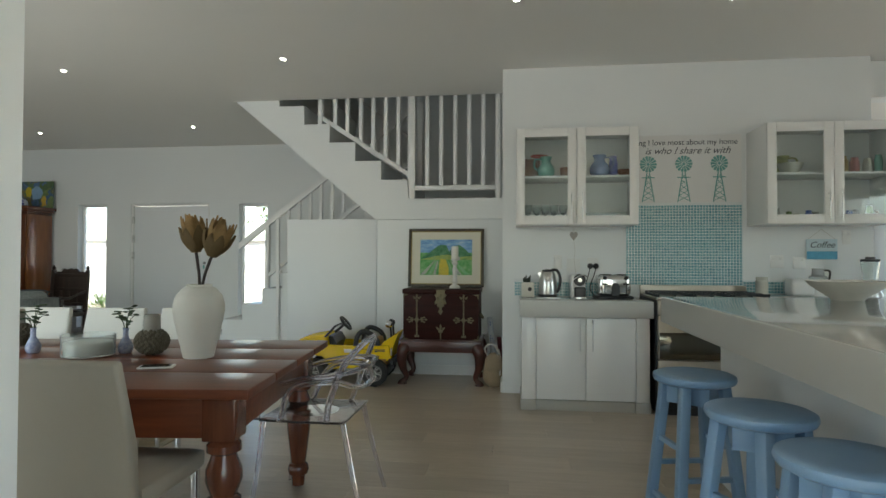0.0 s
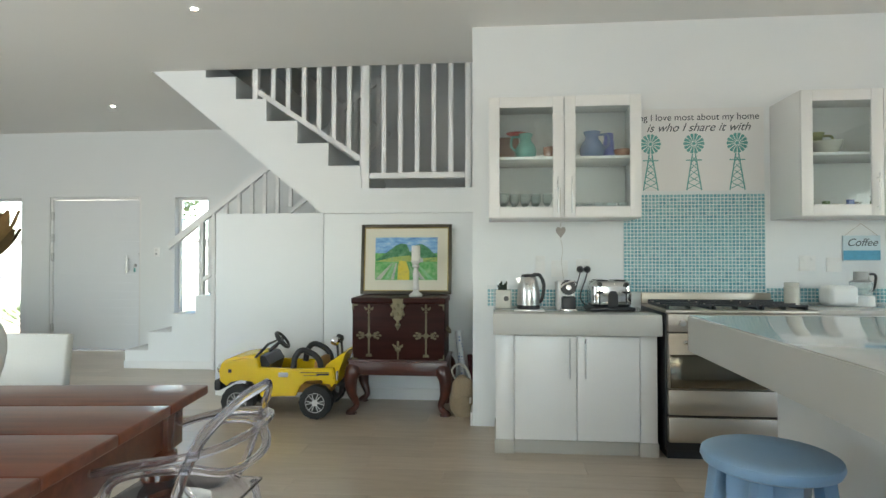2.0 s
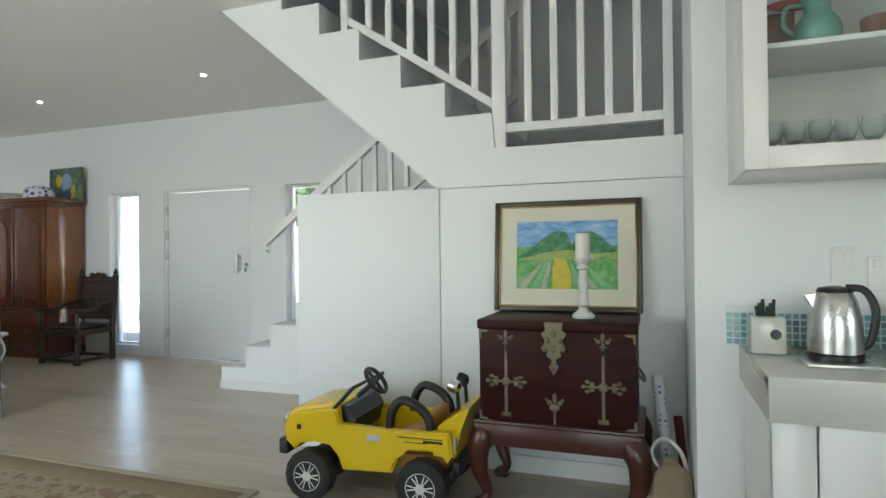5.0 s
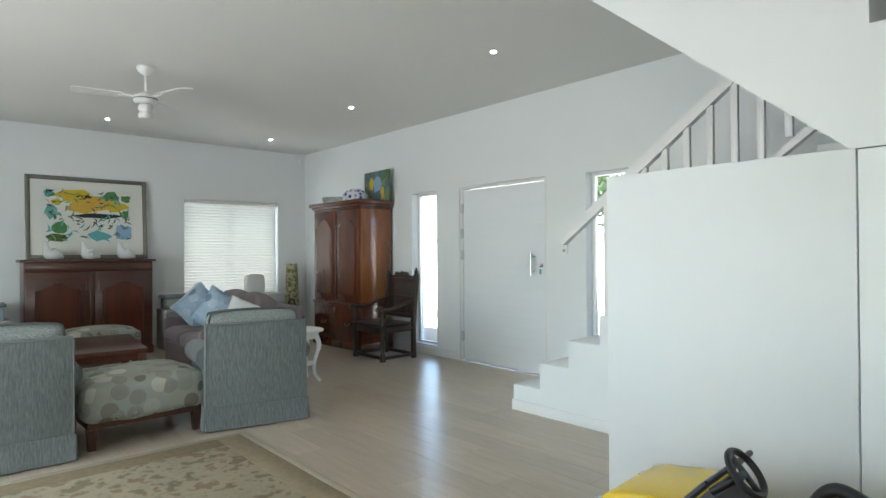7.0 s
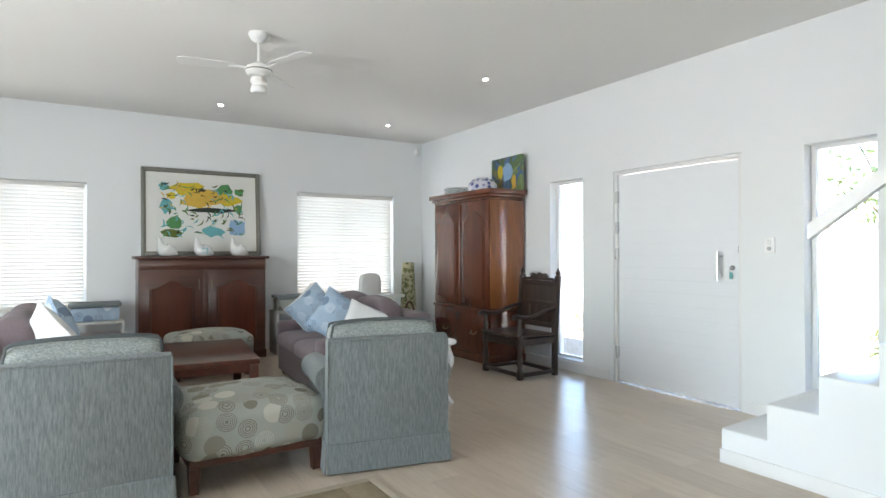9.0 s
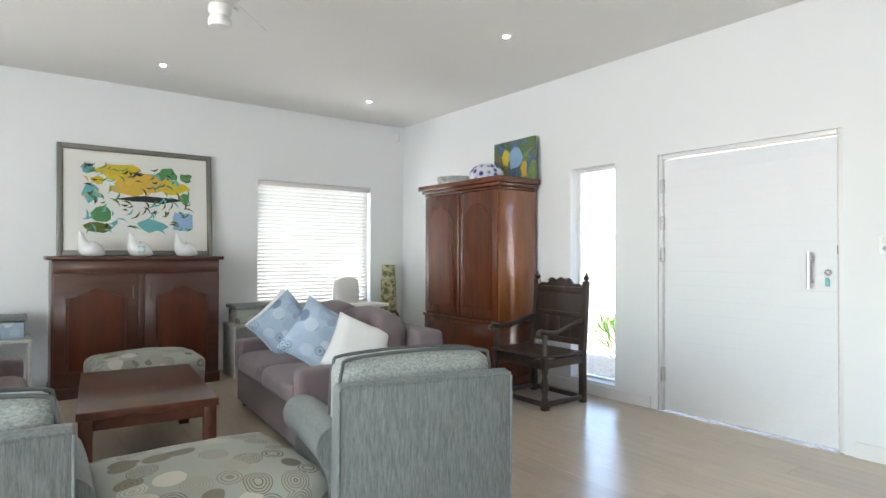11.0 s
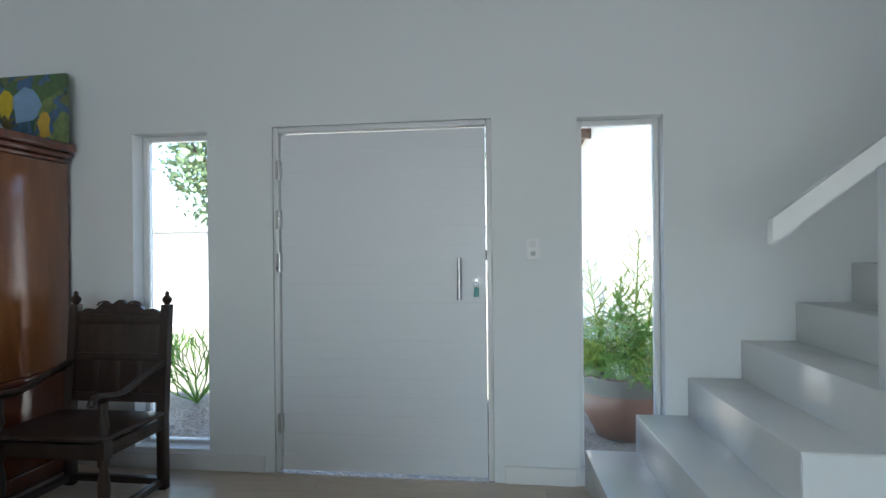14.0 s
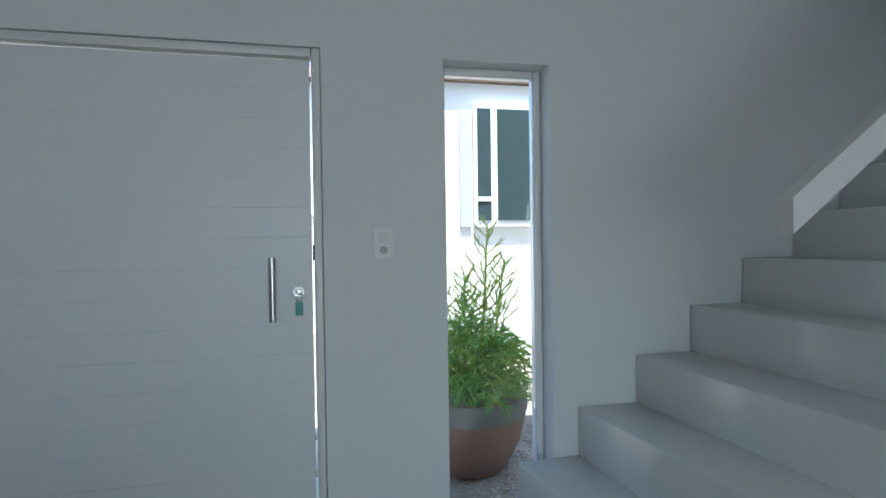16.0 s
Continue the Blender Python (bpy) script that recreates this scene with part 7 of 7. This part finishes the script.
for s in (-1, 1):
    part("carved_scroll", tube(bmn(), [(s * 0.09 + 0.05 * (1 - k / 16) * math.cos(k * 0.7) * s, -0.015, 0.655 + 0.03 * (1 - k / 16) * math.sin(k * 0.7)) for k in range(14)], 0.006, 6), OAK, oak, at=tilt)

# white side table
wt = thing("side_table", -5.53, 6.28, 0, 0, "small round white painted side table with curved legs", "side table")
part("top", lathe(bmn(), [(0.19, 0.50), (0.215, 0.508), (0.22, 0.52), (0.21, 0.53), (0, 0.53)], seg=36), GLOSS, wt)
part("lower_shelf", lathe(bmn(), [(0.13, 0.17), (0.14, 0.178), (0.13, 0.186), (0, 0.186)], seg=32), GLOSS, wt)
part("apron", lathe(bmn(), [(0.165, 0.44), (0.165, 0.4995)], seg=32), GLOSS, wt)
for k in range(4):
    a = math.pi / 4 + k * math.pi / 2
    c, d = math.cos(a), math.sin(a)
    part("leg", tube(bmn(), spline([(c * r, d * r, z) for r, z in ((0.15, 0.46), (0.175, 0.36), (0.13, 0.20), (0.13, 0.08), (0.19, 0.0))]), [0.024] * 8 + [0.018] * 12 + [0.016] * 5, 10), GLOSS, wt)

# rug: pile with a worn floral field and border
m_, t_, p_ = nodes_of("rug_pile")
cv = coords(t_)
fl = noisy(t_, cv, 7.5, 3, 0.6)
vo_ = node(t_, "ShaderNodeTexVoronoi", Scale=9.0)
t_.links.new(cv, vo_.inputs["Vector"])
mot = ramp(t_, fl, [(0.40, (0.12, 0.10, 0.06)), (0.45, (0.46, 0.39, 0.27)), (0.56, (0.50, 0.43, 0.31)), (0.60, (0.24, 0.12, 0.07))])
dots = ramp(t_, vo_.outputs["Distance"], [(0.10, (0.26, 0.17, 0.12)), (0.17, (0.45, 0.38, 0.26)), (0.3, (0.44, 0.37, 0.26)), (0.36, (0.24, 0.22, 0.15)), (0.40, (0.44, 0.38, 0.27))])
th = noisy(t_, coords(t_, 300, 300, 300), 1.0, 2)
t_.links.new(mixed(t_, th, mixed(t_, 0.5, mot, dots), mixed(t_, 0.5, mot, (0.34, 0.28, 0.19))), p_.inputs["Base Color"])
p_.inputs["Roughness"].default_value = 1.0
bumped(t_, p_, th, 0.6, 0.006)
rug = thing("rug", -2.85, 4.12, 0.0005, 0, "worn beige oriental rug with faded floral pattern", "rug")
RX, RY = 1.18, 0.80
part("field", box(bmn(), -RX, -RY, 0, RX, RY, 0.010, 0.003), m_, rug)
BORDER = plain("rug_border", (0.33, 0.26, 0.16), 1.0, var=0.45, scale=28, bump=0.5, grain=200)
EDGE = plain("rug_edge", (0.46, 0.40, 0.30), 1.0, var=0.2, scale=20, bump=0.5, grain=200)
for g, w, mt in ((0, 0.17, BORDER), (0.172, 0.05, EDGE)):
    for a in ((-RX - g - w, -RY - g - w, RX + g + w, -RY - g), (-RX - g - w, RY + g, RX + g + w, RY + g + w), (-RX - g - w, -RY - g, -RX - g, RY + g), (RX + g, -RY - g, RX + g + w, RY + g)):
        part("border_band", box(bmn(), *a[:2], 0, *a[2:], 0.010, 0.002), mt, rug)

# ---- outside ----
m_, t_, p_ = nodes_of("gravel")
cv = coords(t_)
vo_ = node(t_, "ShaderNodeTexVoronoi", Scale=45.0)
t_.links.new(cv, vo_.inputs["Vector"])
sp_ = t_.nodes.new("ShaderNodeSeparateColor")
t_.links.new(vo_.outputs["Color"], sp_.inputs[0])
t_.links.new(mixed(t_, noisy(t_, cv, 0.6, 4), ramp(t_, sp_.outputs[0], [(0.0, (0.11, 0.08, 0.06)), (0.5, (0.24, 0.19, 0.15)), (1.0, (0.40, 0.35, 0.29))]), (0.25, 0.21, 0.165)), p_.inputs["Base Color"])
p_.inputs["Roughness"].default_value = 0.95
bumped(t_, p_, vo_.outputs["Distance"], 0.8, 0.02)
bm = bmn()
R = 900
vs = [bm.verts.new(c) for c in ((-R, -R, -0.06), (R, -R, -0.06), (R, R, -0.06), (-R, R, -0.06))]
bm.faces.new(vs)
tagged(new("ground", finish("ground", bm, m_, False)), "brown gravel ground round the house", kind="structure")
STONE = plain("paving_stone", (0.45, 0.42, 0.37), 0.85, var=0.15, scale=5, bump=0.4)
for k, (x, y) in enumerate(((-3.75, 9.1), (-3.75, 9.75), (-3.8, 10.4))):
    solid("stepping_stone", box(bmn(), -0.26, -0.26, -0.03, 0.26, 0.26, 0.03, 0.015), STONE, pose(x, y, -0.035, 0, 0, 4 * k), "square pale stone slab in the gravel", "paving stone", "stepping stones")
rg = random.Random(3)
bm = bmn()
PEB = plain("pebbles", (0.27, 0.22, 0.17), 0.9, var=0.4, scale=25, bump=0.3)
for k in range(2600):
    x, y, r = rg.uniform(-6.6, -2.2), rg.uniform(8.5, 10.2), rg.uniform(0.010, 0.022)
    a, tz = rg.uniform(0, 6.28), rg.uniform(0.5, 0.8)
    c, s = math.cos(a), math.sin(a)
    q = [bm.verts.new((x + r * (c * u - s * v), y + r * (s * u + c * v), -0.06 + r * w * tz)) for u, v, w in ((1.3, 0, 0.3), (0, 0.9, 0.3), (-1.2, 0, 0.3), (0, -0.9, 0.3), (0.1, 0.1, 1.2))]
    for i in range(4):
        bm.faces.new((q[i], q[(i + 1) % 4], q[4]))
tagged(new("pebbles", finish("pebbles", bm, PEB, False)), "loose brown garden gravel stones", "gravel", kind="stuff")

TERRA = plain("terracotta", (0.22, 0.10, 0.05), 0.55, var=0.3, scale=8, bump=0.3, dirt=(0.20, 0.10, 0.06))
pot = thing("flower_pot", -3.02, 9.36, -0.06, 0, "large round brown terracotta garden pot", "plant pot")
# grey-brown band puts the window glass's reflection into the rim's colour
part("rim_band", lathe(bmn(), [(0.332, 0.345), (0.3475, 0.40), (0.3485, 0.472)], seg=40), plain("rim_reflection_tone", (0.17, 0.155, 0.12), 0.5, var=0.25, scale=9), pot, "grey-brown rim band toned for a reflection in the glass")
part("pot", lathe(bmn(), [(0.17, 0), (0.21, 0.03), (0.30, 0.20), (0.335, 0.34), (0.33, 0.43), (0.345, 0.45), (0.345, 0.475), (0.31, 0.475), (0.30, 0.40), (0, 0.40)], seg=40), TERRA, pot)
TWIG = plain("green_twig", (0.20, 0.37, 0.04), 0.5, var=0.35, scale=6, bump=0, dirt=(0.10, 0.20, 0.035))
TWIGL = plain("yellow_green_twig", (0.32, 0.40, 0.045), 0.5, var=0.3, scale=6, bump=0)
plant = thing("pencil_bush", -3.02, 9.36, 0.345, 0, "bushy green pencil-twig succulent in a pot", "plant")


def twigs(bm, p, d, L, r, depth):
    q = p + d * L
    tube(bm, [p, (p + q) / 2 + Vector((rg.uniform(-1, 1), rg.uniform(-1, 1), 0)) * L * 0.06, q], [r, r * 0.92, r * 0.8], 5)
    if depth:
        for k in range(rg.choice((2, 3))):
            e = (d + Vector((rg.uniform(-1, 1), rg.uniform(-1, 1), rg.uniform(-0.35, 0.75))) * 0.85).normalized()
            twigs(bm, q, e, L * rg.uniform(0.6, 0.85), r * 0.8, depth - 1)


def curl(bm, p, d, L, r, sag):
    """One soft twig that rises, bends and droops, with a short fork at its end."""
    pts, v = [p.copy()], d.normalized()
    for k in range(5):
        v = (v + Vector((rg.uniform(-0.45, 0.45), rg.uniform(-0.45, 0.45), -sag * k + rg.uniform(-0.25, 0.25)))).normalized()
        pts.append(pts[-1] + v * L / 5)
    tube(bm, pts, [r, r, r * 0.95, r * 0.9, r * 0.8, r * 0.55], 4)
    for k in (3, 4):
        e = (v + Vector((rg.uniform(-1, 1), rg.uniform(-1, 1), rg.uniform(-0.4, 0.8)))).normalized()
        tube(bm, [pts[k], pts[k] + e * L * 0.22, pts[k] + e * L * 0.36 + Vector((0, 0, rg.uniform(-0.02, 0.02)))], [r * 0.8, r * 0.7, r * 0.5], 4)


for k in range(170):
    a, u = rg.uniform(0, 6.28), rg.random() ** 0.6
    z = rg.uniform(0.08, 0.62) * (1 - 0.45 * u)
    c = Vector((math.cos(a) * 0.27 * u, math.sin(a) * 0.27 * u, z))
    bm = bmn()
    for q in range(7):
        o = c + Vector((rg.uniform(-0.05, 0.05), rg.uniform(-0.05, 0.05), rg.uniform(-0.04, 0.04)))
        out = Vector((math.cos(a) * (0.25 + u), math.sin(a) * (0.25 + u), rg.uniform(0.1, 1.1)))
        curl(bm, o, out + Vector((rg.uniform(-0.7, 0.7), rg.uniform(-0.7, 0.7), 0)), rg.uniform(0.10, 0.20), 0.0042, 0.16 * u)
    part("branch", bm, (TWIG, TWIG, TWIGL)[k % 3], plant)
for x, y, h in ((0.09, -0.02, 1.10), (-0.19, 0.02, 0.86), (0.20, 0.08, 0.88), (0.0, 0.10, 0.80)):
    bm = bmn()
    top = Vector((x * 1.3, y, h))
    tube(bm, [(x * 0.6, y, 0.0), (x, y, h * 0.5), top], [0.012, 0.009, 0.004], 6)
    for k in range(20):
        t = 0.5 + 0.5 * k / 20
        e = Vector((math.cos(k * 2.4), math.sin(k * 2.4), 0.75)).normalized()
        p = Vector((x * (0.6 + 0.7 * t), y, h * t))
        L = 0.17 * (1.25 - 0.8 * k / 20)
        tube(bm, [p, p + e * L * 0.6, p + e * L + Vector((0, 0, 0.03))], [0.005, 0.004, 0.0025], 4)
        for w in range(3):
            f = (e + Vector((rg.uniform(-0.8, 0.8), rg.uniform(-0.8, 0.8), 0.5))).normalized()
            tube(bm, [p + e * L * (0.4 + 0.2 * w), p + e * L * (0.4 + 0.2 * w) + f * L * 0.5], [0.0035, 0.002], 4)
    part("leader", bm, TWIGL, plant)

# neighbouring house with a dark timber eave, and the garden wall
EXT = plain("exterior_white", (0.80, 0.78, 0.74), 0.8, var=0.05, scale=2, bump=0.2)
TIMB = plain("dark_timber", (0.13, 0.08, 0.05), 0.7, var=0.3, scale=8)
hs = thing("neighbour_house", 0, 0, -0.06, 0, "white plastered neighbouring house with brown eaves", "house")
part("wall", box(bmn(), -2.72, 12.4, 0, 4.0, 18, 3.2), EXT, hs, smooth=False)
bm = bmn()
prism(bm, [(12.3, 3.32), (15.2, 4.9), (18.3, 3.32), (18.3, 3.2), (12.3, 3.2)], "x", -3.0, 4.4)
part("roof", bm, TIMB, hs, smooth=False)
for y in (12.32, 13.1, 13.9):
    part("rafter_end", box(bmn(), -3.0, y, 3.06, -2.722, y + 0.08, 3.199), TIMB, hs, smooth=False)
part("shutter", box(bmn(), -2.24, 12.36, 1.55, -2.10, 12.398, 2.86), plain("grey_shutter", (0.42, 0.42, 0.42), 0.7), hs, smooth=False)
win = part("window", box(bmn(), -2.08, 12.33, 1.55, -1.26, 12.398, 2.95), GLOSS, hs, smooth=False)
DARKG = plain("dark_window_glass", (0.03, 0.05, 0.05), 0.03, bump=0)
for a, b in ((-2.04, -1.88), (-1.80, -1.31)):
    part("pane", box(bmn(), a, 12.315, 1.62, b, 12.329, 2.90), DARKG, win, smooth=False)
part("glazing_bar", box(bmn(), -2.045, 12.30, 1.84, -1.875, 12.314, 1.89), GLOSS, win, smooth=False)
gw = thing("garden_wall", 0, 0, -0.06, 0, "long white plastered garden wall with a coping", "garden wall")
part("wall", box(bmn(), -24, 15.0, 0, -3.8, 15.22, 1.75), EXT, gw, smooth=False)
part("coping", box(bmn(), -24, 14.96, 1.752, -3.8, 15.26, 1.82, 0.01), plain("coping_grey", (0.35, 0.34, 0.31), 0.8), gw)
h2 = thing("far_house", 0, 0, -0.06, 0, "distant white house with a small blue-framed window", "house")
part("wall", box(bmn(), -6.5, 24, 0, -2.0, 30, 6.2), EXT, h2, smooth=False)
part("roof", prism(bmn(), [(23.4, 6.2), (27, 7.6), (30.6, 6.2)], "x", -6.9, -1.6), TIMB, h2, smooth=False)
w2 = part("window", box(bmn(), -4.75, 23.94, 3.9, -3.9, 23.998, 4.9), GLOSS, h2, smooth=False)
part("pane", box(bmn(), -4.68, 23.925, 3.97, -3.97, 23.939, 4.83), plain("blue_glass", (0.10, 0.18, 0.26), 0.05, bump=0), w2, smooth=False)

BARK = plain("bark", (0.12, 0.09, 0.065), 0.9, var=0.4, scale=20, bump=0.6)
FOL = plain("foliage", (0.19, 0.25, 0.11), 0.6, var=0.4, scale=3, bump=0, dirt=(0.13, 0.18, 0.07))


def tree(x, y, h, spread, n, label, low=0.45, leafsize=0.09):
    t = thing("tree", x, y, -0.06, 0, label, "tree")
    bm = bmn()
    tips = []
    tube(bm, spline([(0, 0, 0), (0.1, 0.05, h * 0.25), (-0.05, 0.1, h * 0.5)]), [0.16] * 6 + [0.11] * 6 + [0.09], 8)
    for k in range(9):
        a = k * 2.4
        s = Vector((-0.03, 0.08, h * (0.28 + 0.024 * k)))
        e = Vector((math.cos(a) * spread * rg.uniform(0.5, 1), math.sin(a) * spread * rg.uniform(0.5, 1), h * rg.uniform(low + 0.1, 0.95)))
        mid = (s + e) / 2 + Vector((0, 0, -0.1 * h * rg.random()))
        tube(bm, spline([s, mid, e]), [0.07] * 4 + [0.045] * 5 + [0.02] * 4, 6)
        tips += [mid, (mid + e) / 2, e, e]
    part("trunk", bm, BARK, t)
    vs, fs = [], []
    for k in range(n):
        c = rg.choice(tips) + Vector((rg.gauss(0, 1), rg.gauss(0, 1), rg.gauss(0, 0.7))) * spread * 0.24
        d, u = Vector((rg.gauss(0, 1), rg.gauss(0, 1), rg.gauss(0, 1))).normalized(), Vector((rg.gauss(0, 1), rg.gauss(0, 1), rg.gauss(0, 1))).normalized()
        w = d.cross(u).normalized()
        L = leafsize * rg.uniform(0.6, 1.3)
        i = len(vs)
        vs += [c - d * L, c + w * L * 0.42, c + d * L, c - w * L * 0.42]
        fs.append((i, i + 1, i + 2, i + 3))
    me = bpy.data.meshes.new("crown")
    me.from_pydata(vs, [], fs)
    me.materials.append(FOL)
    ob = new("crown", me)
    ob.parent = t


tree(-10.9, 18.5, 5.4, 1.8, 5000, "leafy green garden tree behind the wall", leafsize=0.11)
tree(-7.2, 21.5, 4.6, 1.8, 1600, "leafy green tree beyond the garden wall", leafsize=0.11)
bm = bmn()
for k in range(16):
    a = k * 2.4
    twigs(bm, Vector((0, 0, 0.0)), Vector((math.cos(a) * 0.8, math.sin(a) * 0.8, rg.uniform(0.4, 1.2))).normalized(), 0.28, 0.008, 3)
solid("garden_shrub", bm, TWIG, pose(-6.75, 9.9, -0.055), "wispy green garden shrub in the gravel", "shrub")

# ---- mosaic splashback: grout bed and small glass tiles ----
GROUT = plain("pale_grout", (0.74, 0.78, 0.78), 0.8, var=0.05)
m_, t_, p_ = nodes_of("mosaic_glass")
oi = t_.nodes.new("ShaderNodeObjectInfo")
ge = t_.nodes.new("ShaderNodeNewGeometry")
ad = t_.nodes.new("ShaderNodeMath")
ad.operation = "ADD"
t_.links.new(oi.outputs["Random"], ad.inputs[0])
t_.links.new(ge.outputs["Random Per Island"], ad.inputs[1])
fr = t_.nodes.new("ShaderNodeMath")
fr.operation = "FRACT"
t_.links.new(ad.outputs[0], fr.inputs[0])
t_.links.new(ramp(t_, fr.outputs[0], [(0.0, (0.13, 0.33, 0.38)), (0.4, (0.20, 0.43, 0.47)), (0.75, (0.27, 0.50, 0.52)), (1.0, (0.16, 0.38, 0.44))]), p_.inputs["Base Color"])
p_.inputs["Roughness"].default_value = 0.16
p_.inputs["Coat Weight"].default_value = 0.4
splash = tagged(new("splashback"), "aqua blue glass mosaic tile splashback", kind="structure")
part("grout_bed", box(bmn(), 1.79, KY - 0.005, 1.0, 2.78, KY - 0.0005, 1.730), GROUT, splash, smooth=False)
for a, b in ((0.80, 1.788), (2.782, 3.82)):
    part("grout_bed", box(bmn(), a, KY - 0.005, 0.932 if a > 2 else 0.892, b, KY - 0.0005, 1.045), GROUT, splash, smooth=False)
PITCH, TS = 0.02535, 0.0198
tb = bmn()
box(tb, 0, -0.0085, 0, TS, -0.0045, TS, 0.0012, 1)
tile_mesh = finish("tile", tb, m_)
rest, k = [], 0
spots = [(1.792 + PITCH * i, 1.002 + PITCH * j) for j in range(28, -1, -1) for i in range(39) if 1.002 + PITCH * j + TS < 1.729]
spots += [(0.802 + PITCH * i, 0.894 + PITCH * j) for j in range(5) for i in range(38)] + [(2.785 + PITCH * i, 0.936 + PITCH * j) for j in range(4) for i in range(40)]
for x, z in spots:
    if k < 300 and z < 1.53 and x > 1.80:
        ob = new("tile", tile_mesh)
        ob.parent = splash
        ob.matrix_basis = pose(x, KY, z)
        k += 1
    else:
        rest.append((x, z))
vs, fs = [], []
for x, z in rest:
    i, e = len(vs), 0.0012
    vs += [(x, KY - 0.0045, z), (x + TS, KY - 0.0045, z), (x + TS, KY - 0.0045, z + TS), (x, KY - 0.0045, z + TS),
           (x + e, KY - 0.0085, z + e), (x + TS - e, KY - 0.0085, z + e), (x + TS - e, KY - 0.0085, z + TS - e), (x + e, KY - 0.0085, z + TS - e)]
    fs += [(i + 4, i + 5, i + 6, i + 7)] + [(i + q, i + (q + 1) % 4, i + 4 + (q + 1) % 4, i + 4 + q) for q in range(4)]
me = bpy.data.meshes.new("outer_tiles")
me.from_pydata(vs, [], fs)
me.materials.append(m_)
ob = new("outer_tiles", me)
ob.parent = splash
tagged(ob, kind="stuff")

# ---- floor boards ----
BL, BW = 1.30, 0.20
bm = bmn()
box(bm, 0, 0, -0.010, BL - 0.0012, BW - 0.0012, 0.0, 0.0008, 1)
board_mesh = finish("plank", bm, PLANK)
far_boards = []
count = 0
row = 0
y = -2.42
while y < WY - 0.02:
    w = min(BW, WY - y)
    x = -9.1 - (row * 0.47 % BL)
    while x < 5.6:
        near = -5.2 < x < 1.7 and 2.0 < y < 8.0 or -1.5 < x < 1.5 and 0.4 < y <= 2.0
        inside = x >= -9.1 and x + BL <= 5.6 and w == BW
        if near and inside and count < 300:
            ob = new("plank", board_mesh)
            ob.parent = floor
            ob.matrix_basis = pose(x, y, 0)
            count += 1
        else:
            far_boards.append((max(x, -9.1), y, min(x + BL, 5.6), y + w))
        x += BL
    y += BW
    row += 1
bm = bmn()
for x0, y0, x1, y1 in far_boards:
    vs = [bm.verts.new(c) for c in ((x0, y0, 0), (x1 - 0.0012, y0, 0), (x1 - 0.0012, y1 - 0.0012, 0), (x0, y1 - 0.0012, 0))]
    lo = [bm.verts.new((v.co.x, v.co.y, -0.01)) for v in vs]
    bm.faces.new(vs)
    for k in range(4):
        bm.faces.new((vs[k], lo[k], lo[(k + 1) % 4], vs[(k + 1) % 4]))
tagged(part("outer_planks", bm, PLANK, floor, smooth=False), kind="stuff")
